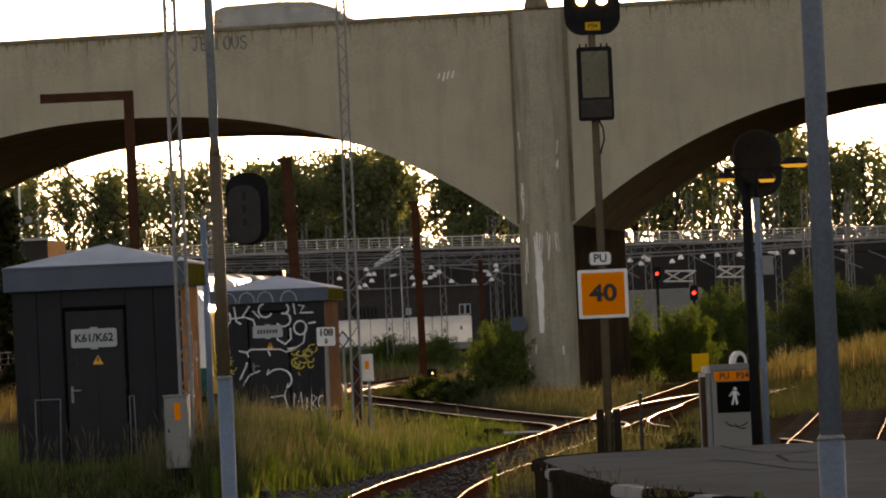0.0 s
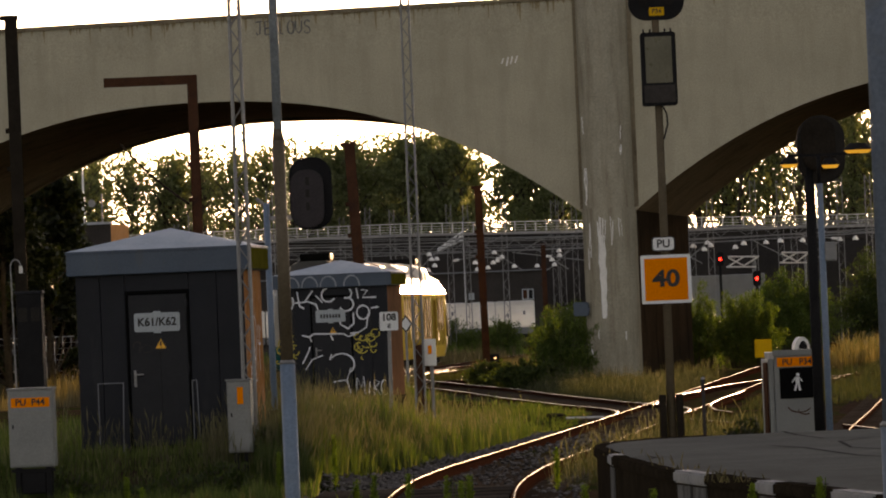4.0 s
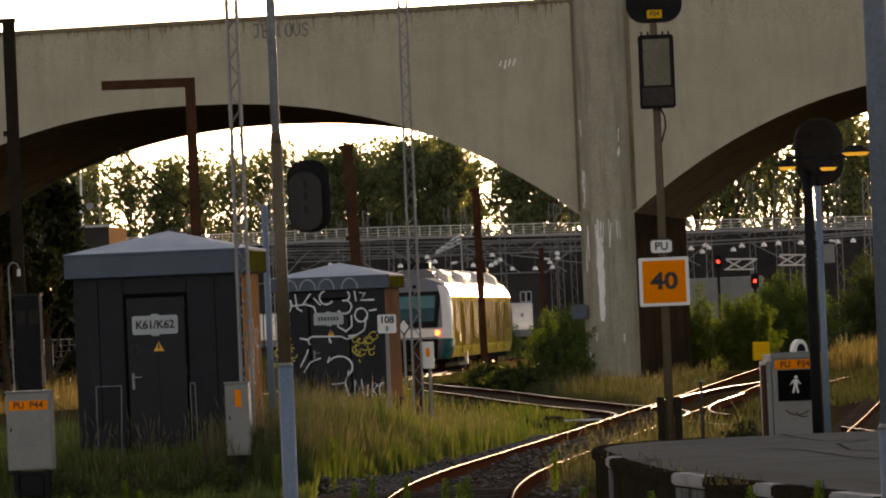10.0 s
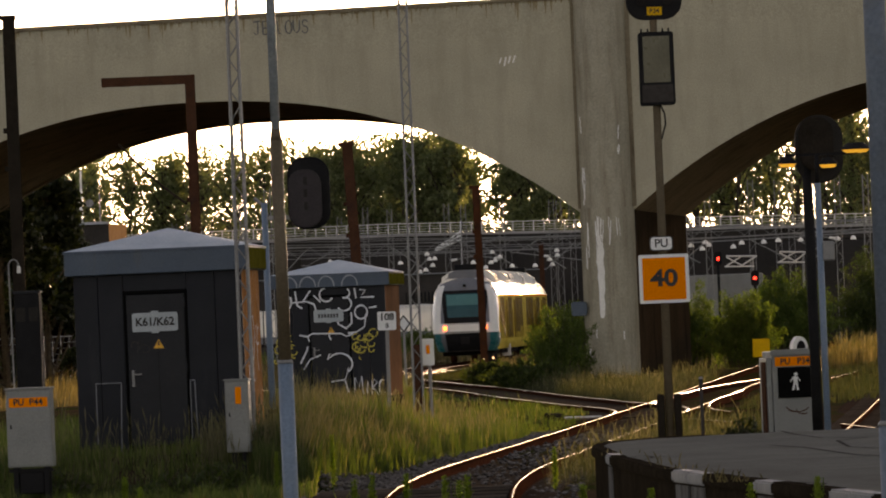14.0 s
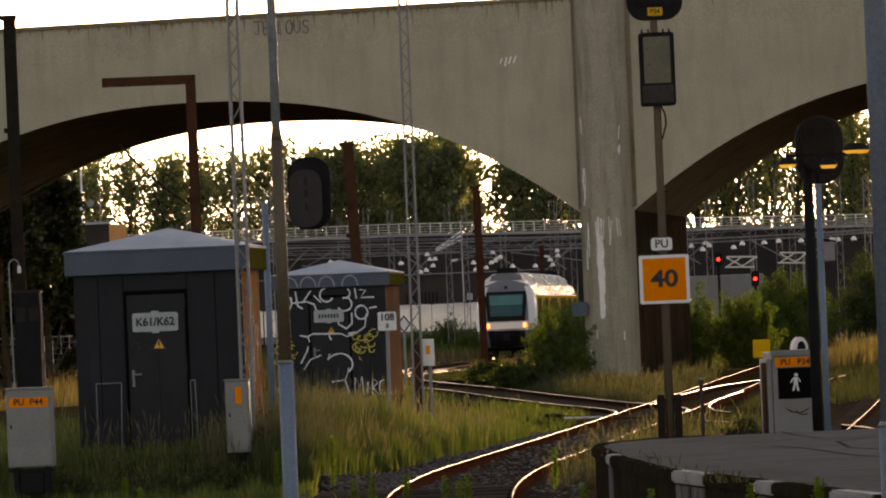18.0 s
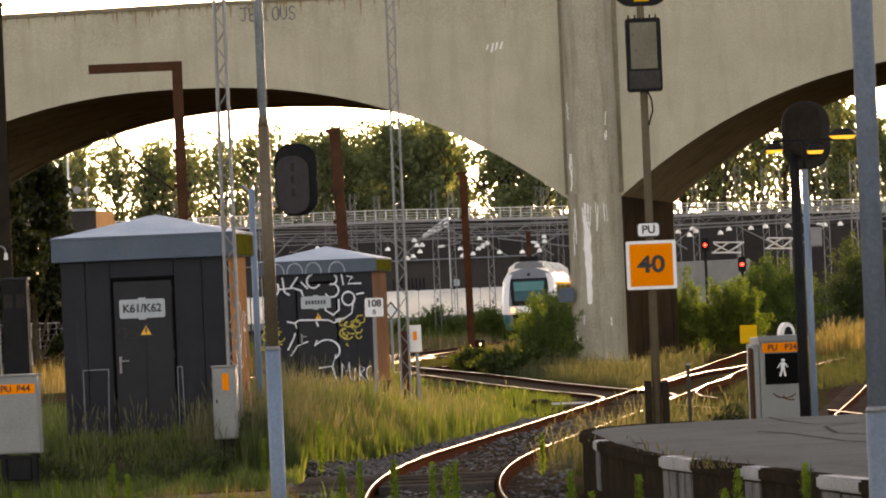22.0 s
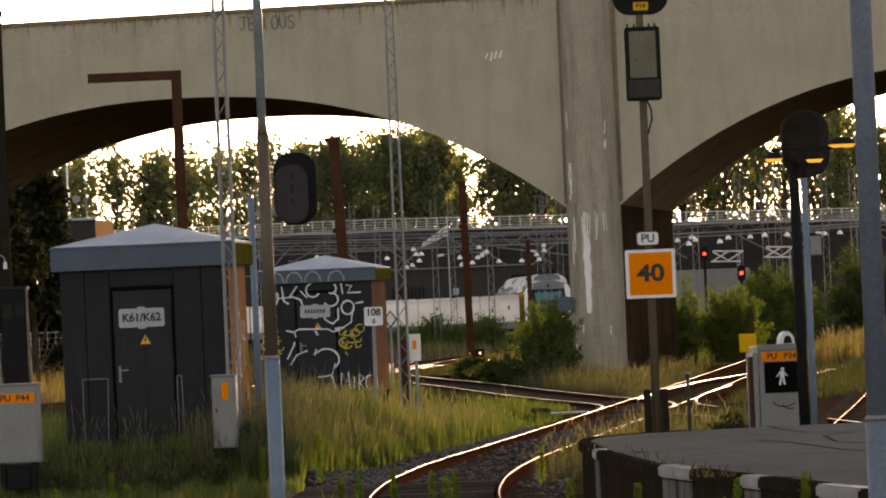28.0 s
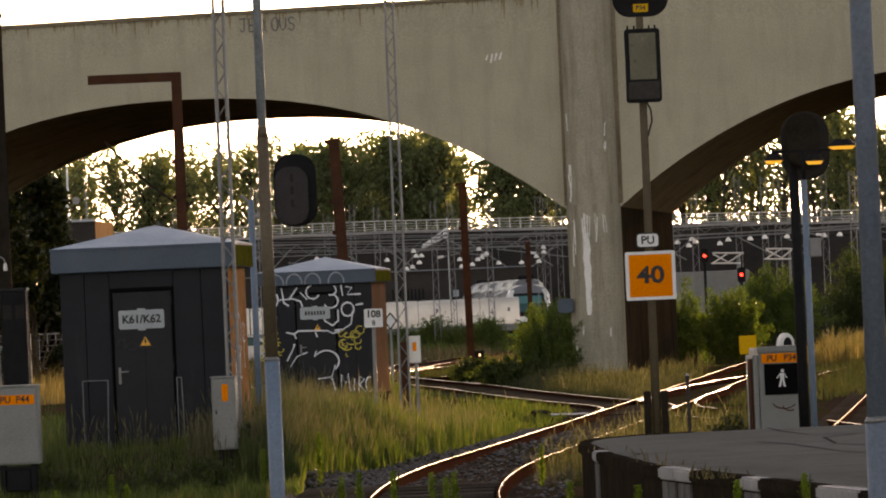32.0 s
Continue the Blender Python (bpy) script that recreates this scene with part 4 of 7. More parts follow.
# ---- small cabinets ----
def cabinet(m, w, d, h, legs, label, text="", tag=False):
    t = thing("control_cabinet", m, label, "cabinet", "trackside cabinets")
    body = part("body", boxed(-w / 2, w / 2, 0, d, legs, legs + h, 0.015), M["cabinet"], t)
    part("lid", boxed(-w / 2 - 0.015, w / 2 + 0.015, -0.015, d + 0.015, legs + h, legs + h + 0.025, 0.008), M["cabinet"], body)
    dr = part("door", boxed(-w / 2 + 0.025, w / 2 - 0.025, -0.012, -0.001, legs + 0.03, legs + h - 0.03, 0.004), M["cabinet"], t)
    part("lock", boxed(-w / 2 + 0.045, -w / 2 + 0.065, -0.022, -0.0125, legs + h * 0.5, legs + h * 0.5 + 0.05), M["black"], dr)
    if text:
        lb = part("label_strip", boxed(-w / 2 + 0.04, w / 2 - 0.04, -0.018, -0.0125, legs + h - 0.22, legs + h - 0.1), M["orange"], t, "orange label strip")
        for x, word in zip((-0.12, 0.1), text.split()):
            lettering("lettering", word, 0.115, pose(x, -0.02, legs + h - 0.16), M["ink"], lb)
    if tag:
        part("tag_plate", boxed(-0.02, 0.06, -0.018, -0.0125, legs + h - 0.3, legs + h - 0.08), M["orange"], t, "orange tag")
    if legs > 0.05:
        for x in (-w / 2 + 0.09, w / 2 - 0.09):
            for y in (0.06, d - 0.06):
                part("leg", boxed(x - 0.03, x + 0.03, y - 0.03, y + 0.03, -0.25, legs), M["black"], t)
    return t


leg_cabinet = cabinet(pose(-5.28, 85.7, 0.085, 0, 0, -3), 0.57, 0.35, 0.98, 0.36, "grey-white steel cabinet on legs with an orange strip", "PU P44")
part("cable_box", boxed(-0.16, 0.16, 0.05, 0.3, 0.02, 0.3, 0.02), M["black"], leg_cabinet, "black cable box between the legs")
part("cross_bar", boxed(-0.28, 0.28, 0.04, 0.08, 0.3, 0.34), M["black"], leg_cabinet)
cabinet(pose(-2.715, 88.0, 0.38, 0, 0, -5), 0.31, 0.3, 0.93, 0.1, "narrow grey-white cabinet with an orange tag", tag=True)


def marker_box():
    t = thing("marker_box", pose(-0.31, 126.3, 0.35), "small white box on a post with an orange tag", "trackside box")
    part("post", rodded((0.03, 0.06, -0.2), (0.03, 0.06, 0.95), 0.035), M["steel"], t)
    bx = part("box", boxed(-0.12, 0.12, 0, 0.14, 0.9, 1.4, 0.012), M["white_paint"], t)
    part("tag_plate", boxed(-0.03, 0.04, -0.006, -0.001, 1.12, 1.28), M["orange"], bx, "orange tag")


def km_post():
    t = thing("distance_marker", pose(-0.92, 109.1, 0.4, 0, 0.6, 0), "white distance plate on a grey post", "sign")
    part("post", boxed(-0.03, 0.03, 0, 0.05, -0.2, 1.6, 0.005), M["steel"], t)
    pl = part("plate", slabbed(round_rect(0.3, 0.3, 0.03, 4, 0, 1.71), "y", -0.02, -0.003), M["sign_white"], t)
    lettering("lettering", "108", 0.155, pose(0, -0.022, 1.77), M["ink"], pl, "", 0.035)
    lettering("lettering", "8", 0.11, pose(0, -0.022, 1.63), M["ink"], pl)


marker_box()
km_post()


# ---- masts and poles ----
def lattice_mast(m, h, w, label, group="lattice masts", z0=-0.3, near=False):
    t = thing("lattice_mast", m, label, "mast", group)
    for sx in (-1, 1):
        for sy in (-1, 1):
            part("chord", rodded((sx * w / 2, sy * w / 2, z0), (sx * w / 2 * 0.8, sy * w / 2 * 0.8, h), 0.024 if near else 0.018, n=5), M["steel"], t)
    n = int((h - z0) / (w * 1.35))
    for face in range(4):
        bm = bmesh.new()
        for i in range(n):
            z = z0 + (h - z0) * i / n
            z2 = z0 + (h - z0) * (i + 1) / n
            a = w / 2 * (1 - 0.2 * i / n)
            s = 1 if (i + face) % 2 else -1
            p, q = [((-s * a, -a), (s * a, -a)), ((a, -s * a), (a, s * a)), ((-s * a, a), (s * a, a)), ((-a, -s * a), (-a, s * a))][face]
            if near:
                part("lacing_bar", rodded((*p, z), (*q, z2), 0.009, n=4), M["steel"], t)
            else:
                rod(bm, (*p, z), (*q, z2), 0.009, n=4)
        if not near:
            tagged(part("lacing", bm, M["steel"], t), kind="stuff")
    return t


lattice_mast(pose(-2.59, 88.6, 0.4), 9.5, 0.15, "slender galvanised lattice mast beside the hut", near=True)
grass_mast = lattice_mast(pose(-0.51, 126.3, 0.3), 13.5, 0.17, "slender galvanised lattice mast in the grass", near=True)
part("base_post", boxed(-0.065, 0.065, -0.065, 0.065, -0.4, 1.35, 0.01), M["rust"], grass_mast, "rusty brown base post")


def step_pole(m, label, h, r, zs, plain=False):
    """A painted tubular pole in three lengths."""
    t = thing("lamp_pole", m, label, "pole")
    part("foot_tube", rodded((0, 0, -0.3), (0, 0, zs[0]), r * 1.12, r * 1.12, 14), M["slate_pole"] if plain else M["blue_pole"], t, "" if plain else "blue-painted foot", True)
    part("collar", rodded((0, 0, zs[0]), (0, 0, zs[0] + 0.03), r * 1.22, r * 1.0, 14), M["steel"], t, "", True)
    part("middle_tube", rodded((0, 0, zs[0] + 0.03), (0, 0, zs[1]), r * 0.92, r * 0.9, 14), M["slate_pole"] if plain else M["tan_pole"], t, "" if plain else "weathered brown middle length", True)
    part("reducer", rodded((0, 0, zs[1]), (0, 0, zs[1] + 0.09), r * 0.9, r * 0.66, 14), M["tan_pole"], t, "", True)
    part("top_tube", rodded((0, 0, zs[1] + 0.09), (0, 0, h), r * 0.66, r * 0.6, 14), M["pale_pole"], t, "faded pale blue upper length", True)


step_pole(pose(-1.31, 55.8, -0.1), "tall tubular pole with a blue foot and brown shaft", 7.5, 0.057, (1.88, 3.72))
step_pole(pose(2.62, 40.0, -0.1), "tall blue-grey tubular pole close to the platform", 8.0, 0.072, (1.45, 6.5), True)


def oval_board():
    """Signal seen from behind: rounded dark backboard on a grey post."""
    t = thing("signal", pose(-2.46, 96.0, 0.3), "dark rounded signal backboard seen from behind on a grey post", "railway signal")
    part("post", rodded((0, 0, -0.2), (0, 0, 3.55), 0.045, 0.045, 12), M["blue_pole"], t, "", True)
    part("base_box", boxed(-0.1, 0.06, -0.12, 0.12, -0.2, 0.62, 0.01), M["black"], t)
    part("ladder_hook", rodded((0, 0, 3.5), (-0.14, 0, 3.62), 0.025), M["steel"], t)
    part("bracket", boxed(0.0, 0.5, -0.03, 0.03, 3.3, 3.36), M["steel"], t)
    bd = part("backboard", slabbed(round_rect(0.6, 1.02, 0.25, 8, 0.64, 3.66), "y", -0.06, 0.1, 0.02), M["black"], t)
    part("housing", slabbed(round_rect(0.47, 0.82, 0.2, 8, 0.585, 3.585), "y", -0.2, -0.061, 0.02), M["signal_case"], bd)
    for z in (3.42, 3.6, 3.78):
        part("rivet_strip", boxed(0.57, 0.62, -0.206, -0.2005, z, z + 0.11), M["board"], bd)


oval_board()


def rust_mast(m, h, label, arm=0.0, w=0.22, lean=0.0, mat_=None):
    t = thing("steel_mast", m @ pose(0, 0, 0, 0, lean, 0), label, "mast", "rusted masts")
    part("flange", boxed(-w / 2, w / 2, -w / 2, -w / 2 + 0.03, -0.4, h), mat_ or M["rust"], t)
    part("flange", boxed(-w / 2, w / 2, w / 2 - 0.03, w / 2, -0.4, h), mat_ or M["rust"], t)
    part("web", boxed(-0.02, 0.02, -w / 2 + 0.03, w / 2 - 0.03, -0.4, h), mat_ or M["rust"], t)
    if arm:
        a, b = sorted((w / 2, arm))
        part("arm", boxed(a - (w if arm < 0 else 0), b, -w / 2 + 0.002, w / 2 - 0.002, h - w * 0.9, h + 0.004), mat_ or M["rust"], t)
    else:
        part("cap", boxed(-w * 0.9, w * 0.6, -w * 0.6, w * 0.6, h - 0.06, h + 0.05), mat_ or M["rust"], t)
    for z in (h * 0.62, h * 0.62 + 0.9):
        part("clamp", boxed(-w * 0.8, -w * 0.5, -0.06, 0.06, z, z + 0.12), mat_ or M["rust"], t)
    return t


rust_mast(pose(-6.14, 171.4, 0.1), 8.45, "rust-brown steel mast with a side arm", arm=-1.98, w=0.25)
# Post colour in place of rust: the backlit silhouette is painted in.
rust_mast(pose(-9.95, 160.0, 0.1), 9.55, "steel mast coloured dark as a silhouette at the bridge edge", w=0.28, mat_=M["dark_post"])
rust_mast(pose(-2.26, 194, 0.2), 7.05, "rust-brown steel mast behind the graffiti hut", w=0.3, lean=-2.2)
rust_mast(pose(5.55, 372.0, 0.1), 5.95, "rust-brown steel mast far across the yard", w=0.26)
rust_mast(pose(1.42, 240.0, 0.1), 6.65, "rust-brown steel mast beside the through track", w=0.26, lean=-0.6)


# ---- speed board and signals on the platform end ----
def speed_board():
    t = thing("signal_post", pose(3.03, 92.3, 0.02), "signal post with an orange speed board and a dim display", "railway signal")
    part("post", rodded((0, 0, -0.25), (0, 0, 6.2), 0.062, 0.05, 14), M["post_brown"], t, "", True)
    for x in (-0.115, 0.115):
        part("base_post", boxed(x - 0.05, x + 0.05, -0.1, 0.06, -0.25, 0.93, 0.02), M["dark_post"], t)
    pl = part("speed_plate", slabbed(round_rect(0.68, 0.66, 0.02, 3, 0.0, 2.5), "y", -0.1, -0.07), M["sign_white"], t, "orange plate with a white rim")
    part("plate_face", slabbed(round_rect(0.585, 0.575, 0.01, 2, 0.0, 2.5), "y", -0.104, -0.1005), M["orange"], pl)
    lettering("lettering", "40", 0.33, pose(0, -0.107, 2.5) @ Matrix.Diagonal((1.12, 1, 0.95, 1)), M["ink"], pl, "", 0.03)
    pu = part("letter_plate", slabbed(round_rect(0.32, 0.2, 0.05, 5, -0.02, 2.98), "y", -0.1, -0.07), M["ink"], t, "white plate with black letters")
    part("plate_face", slabbed(round_rect(0.285, 0.17, 0.04, 5, -0.02, 2.98), "y", -0.104, -0.1005), M["sign_white"], pu)
    lettering("lettering", "PU", 0.155, pose(-0.02, -0.107, 2.98), M["ink"], pu)
    dp = part("display", slabbed(round_rect(0.48, 1.0, 0.04, 3, 0.02, 5.36), "y", -0.16, 0.1, 0.012), M["black"], t, "dim rectangular display panel")
    part("display_face", boxed(-0.16, 0.2, -0.166, -0.1605, 5.17, 5.8), M["screen"], dp)
    part("display_sill", boxed(-0.19, 0.23, -0.172, -0.1605, 4.9, 5.14), M["hall"], dp)
    hd = part("signal_head", slabbed(round_rect(0.76, 1.3, 0.24, 7, 0.02, 6.68), "y", -0.06, 0.1, 0.015), M["black"], t)
    for x in (-0.12, 0.16):
        for z, mt in ((6.5, M["amber_glow"]), (6.83, M["black"])):
            ln = part("lens", rodded((x, -0.062, z), (x, -0.075, z), 0.075, 0.075, 16), mt, hd, "lit amber lamp" if mt is M["amber_glow"] else "")
    for x in (-0.16, 0.2):
        part("visor", rodded((x, -0.062, 6.28), (x, -0.1, 6.28), 0.06, 0.06, 12), M["train_dark"], hd)
    cb = bmesh.new()
    cps = [(0.05, -0.05, 4.86), (0.1, -0.06, 4.75), (0.11, -0.06, 4.6), (0.07, -0.055, 4.48), (0.05, -0.05, 4.4)]
    for a, b in zip(cps, cps[1:]):
        rod(cb, a, b, 0.012, n=6)
    part("cable", cb, M["black"], t)
    for x in (-0.17, -0.08, 0.12, 0.2):
        part("bolt", rodded((x, 0, 5.86), (x, 0, 5.91), 0.014, n=6), M["black"], dp)
    tg = part("number_plate", boxed(-0.08, 0.12, -0.075, -0.0615, 6.09, 6.2), M["yellow"], hd)
    lettering("lettering", "P34", 0.09, pose(0.02, -0.077, 6.145), M["ink"], tg)


speed_board()


def platform_cabinet():
    t = thing("control_cabinet", pose(4.78, 92.0, 0.05, 0, 0, 7), "white cabinet with a black notice and an orange strip", "cabinet", "trackside cabinets")
    body = part("body", boxed(-0.35, 0.24, 0, 0.75, -0.2, 1.42, 0.01), M["cabinet"], t)
    part("rim", boxed(-0.37, 0.26, -0.03, 0.0, 1.36, 1.44, 0.006), M["cabinet"], body)
    part("side_frame", boxed(-0.425, -0.355, 0.02, 0.6, 0.2, 1.33, 0.01), M["cabinet"], t)
    part("side_rail", boxed(-0.455, -0.43, 0.04, 0.3, 0.3, 1.28, 0.006), M["rust"], t, "dark rusted edge rail")
    lb = part("label_strip", boxed(-0.31, 0.23, -0.012, -0.002, 1.215, 1.34), M["orange"], t, "orange label strip")
    lettering("lettering", "PU", 0.115, pose(-0.17, -0.014, 1.275), M["ink"], lb)
    lettering("lettering", "P34", 0.115, pose(0.08, -0.014, 1.275), M["ink"], lb)
    nt = part("notice", boxed(-0.28, 0.22, -0.014, -0.002, 0.78, 1.2), M["gap"], t, "black notice with a white pictogram")
    bm = bmesh.new()
    for pts in (arc(0.02, 1.12, 0.026, 0.03, 0, 330, 9), [(-0.02, 1.08), (0.045, 1.08), (0.04, 0.95), (-0.015, 0.95)], [(-0.015, 0.948), (0.012, 0.948), (-0.012, 0.82), (-0.045, 0.82)], [(0.014, 0.948), (0.04, 0.948), (0.06, 0.82), (0.03, 0.82)],
                [(-0.022, 1.078), (-0.024, 1.03), (-0.06, 0.97), (-0.072, 0.98)], [(0.047, 1.078), (0.049, 1.03), (0.078, 0.98), (0.088, 0.99)]):
        slab(bm, [(-0.05 + 0.95 * u, 0.99 + 0.72 * (v - 0.965)) for u, v in pts], "y", -0.018, -0.0145)
    part("pictogram", bm, M["sign_white"], nt)
    bm = bmesh.new()
    strokes(bm, [arc(-0.02, 0.68, 0.16, 0.09, 190, 340, 8), arc(0.06, 0.62, 0.1, 0.06, 170, 300, 6)], 0.018, -0.004)
    part("sprayed_mark", bm, M["rust"], t)
    hn = part("lamp_hood", slabbed(arc(0.06, 1.44, 0.105, 0.17, 0, 180, 10), "y", 0.05, 0.3), M["white_paint"], t, "white half-round lamp hood")
    part("lamp_face", slabbed(arc(0.07, 1.445, 0.06, 0.11, 0, 180, 8), "y", 0.044, 0.0495), M["black"], hn)


platform_cabinet()


def yellow_box():
    t = thing("grit_box", pose(4.68, 100.0, 0.49), "small yellow box beyond the cabinet", "box")
    part("body", boxed(-0.12, 0.12, 0, 0.3, 0.85, 1.12, 0.01), M["yellow"], t)
    part("post", rodded((0, 0.15, -0.75), (0, 0.15, 0.86), 0.04), M["steel"], t)


yellow_box()


def black_signal():
    t = thing("signal", pose(4.98, 91.2, 0.0), "black signal head on a black post, seen from behind", "railway signal")
    part("post", rodded((0, 0, -0.25), (0, 0, 4.0), 0.075, 0.068, 14), M["black"], t, "", True)
    hd = part("backboard", slabbed(round_rect(0.64, 0.92, 0.3, 8, 0.17, 4.17), "y", -0.05, 0.12, 0.02), M["board"], t)
    part("housing", slabbed(round_rect(0.46, 0.72, 0.21, 7, 0.13, 4.24), "y", -0.16, -0.052, 0.02), M["dark_post"], hd)


black_signal()


def lamp_heads():
    """Three flat lamp heads on the cross arm of a blue-grey post."""
    t = thing("street_lamp", pose(5.066, 90.4, 0.0), "blue-grey platform lamp post with flat dark heads", "lamp")
    part("post", rodded((0, 0, -0.25), (0, 0, 3.7), 0.046, 0.042, 14), M["blue_pole"], t, "", True)
    part("neck", rodded((0, 0, 3.7), (0, 0, 4.08), 0.03, 0.03, 10), M["black"], t, "slim black neck", True)
    part("side_box", boxed(0.03, 0.19, -0.05, 0.05, 2.66, 2.92, 0.02), M["steel"], t)
    part("cross_arm", boxed(-0.42, 0.55, -0.02, 0.02, 4.065, 4.1), M["black"], t)
    for x, z, r in ((-0.39, 3.973, 0.138), (0.152, 3.945, 0.138), (0.529, 4.129, 0.22)):
        part("stem", rodded((x, 0, min(z + 0.08, 4.08)), (x, 0, max(z + 0.08, 4.08)), 0.015, n=6), M["black"], t)
        sh = part("lamp_head", rodded((x, 0, z), (x, 0, z + 0.09), r, r * 0.5, 16), M["black"], t)
        part("diffuser", rodded((x, 0, z - 0.045), (x, 0, z - 0.003), r * 0.62, r * 0.85, 16), M["lamp_yellow"], sh, "yellow-lit lamp glass")


M["lamp_yellow"] = glow("dim_yellow_lamp", (0.9, 0.5, 0.06), 0.25)
lamp_heads()


def relay_box():
    t = thing("relay_cabinet", pose(-6.56, 107.1, 0.42, 0, 0, -3), "tall dark blue-black relay cabinet in the grass", "cabinet")
    part("body", boxed(-0.2, 0.2, 0, 0.4, -0.3, 2.36, 0.012), M["black"], t)
    part("lid", boxed(-0.22, 0.22, -0.02, 0.42, 2.36, 2.4, 0.008), M["hut_door"], t)
    for x in (-0.1, 0.1):
        part("small_pane", boxed(x - 0.07, x + 0.07, -0.008, -0.001, 1.92, 2.14), M["board"], t)
    h = thing("hook_lamp", pose(-8.46, 133.3, 0.3), "thin white hooked lamp pole", "lamp")
    part("pole", rodded((0, 0, -0.2), (-0.03, 0, 3.2), 0.018, 0.014, 8), M["steel"], h)
    bm = bmesh.new()
    pts = [(-0.03 + 0.1 - 0.1 * math.cos(radians(a)), 0, 3.2 + 0.13 * math.sin(radians(a))) for a in range(0, 181, 30)]
    for a, b in zip(pts, pts[1:]):
        rod(bm, a, b, 0.014, n=6)
    part("hook", bm, M["steel"], h)
    part("lamp_head", rodded((0.17, 0, 3.06), (0.17, 0, 3.2), 0.04, 0.03, 8), M["white_paint"], h)
    d = thing("diamond_sign", pose(-0.87, 150.0, 0.2), "small white diamond plate on a post", "sign")
    part("post", rodded((0, 0.03, -0.3), (0, 0.03, 1.9), 0.03), M["steel"], d)
    pl = part("plate", slabbed([(0, 1.64), (0.16, 1.84), (0, 2.04), (-0.16, 1.84)], "y", -0.02, -0.001), M["ink"], d)
    part("plate_face", slabbed([(0, 1.69), (0.115, 1.84), (0, 1.99), (-0.115, 1.84)], "y", -0.024, -0.0205), M["sign_white"], pl)
    b = thing("pier_sign_box", pose(4.02, 199.6, 2.25), "grey box sign fixed beside the pier", "sign box")
    part("body", slabbed(round_rect(0.46, 0.42, 0.08, 4, 0, 0), "y", -0.15, 0.1, 0.02), M["fascia"], b)
    part("bracket", boxed(0.1, 0.6, 0.0, 0.06, -0.03, 0.03), M["steel"], b)


relay_box()


def grey_marker():
    t = thing("marker_post", pose(3.31, 88.0, 0.0), "thin grey steel marker post behind the platform end", "post")
    part("post", rodded((0, 0, -0.25), (0, 0, 1.18), 0.024, 0.024, 10), M["hall"], t, "", True)
    part("cap", rodded((0, 0, 1.18), (0, 0, 1.21), 0.034, 0.02, 10), M["steel"], t)


grey_marker()


def stay_wire():
    t = thing("stay_wire", pose(0, 0, 0), "thin dark wire slung from the arch to the mast", "wire")
    pts = [Vector((-9.42, 202.0, 7.71)).lerp(Vector((-6.38, 172.0, 5.32)), k / 6) - Vector((0, 0, 0.12 * math.sin(math.pi * k / 6))) for k in range(7)]
    ring = [(0.04, 0), (0, 0.04), (-0.04, 0), (0, -0.04)]
    v = [(p.x + a, p.y, p.z + b) for p in pts for a, b in ring]
    f = [(k * 4 + q, k * 4 + (q + 1) % 4, (k + 1) * 4 + (q + 1) % 4, (k + 1) * 4 + q) for k in range(6) for q in range(4)]
    raw("wire", v, f, M["pier_dark"], t)


stay_wire()


def point_machine():
    t = thing("point_machine", pose(2.23, 141.7, -0.14, 0, 0, 12), "low dark point machine with pale operating rods", "point machine")
    part("case", boxed(-0.18, 0.18, -0.2, 0.2, 0.0, 0.16, 0.03), M["dark_post"], t)
    part("lid", boxed(-0.15, 0.15, -0.17, 0.17, 0.16, 0.185, 0.01), M["hall"], t)
    for dy in (-0.12, 0.12):
        part("operating_rod", rodded((0.18, dy, 0.08), (1.0, dy, 0.07), 0.022, n=8), M["silver"], t)


point_machine()

# ---- the railcar ----
CAR_LEN = 20.6


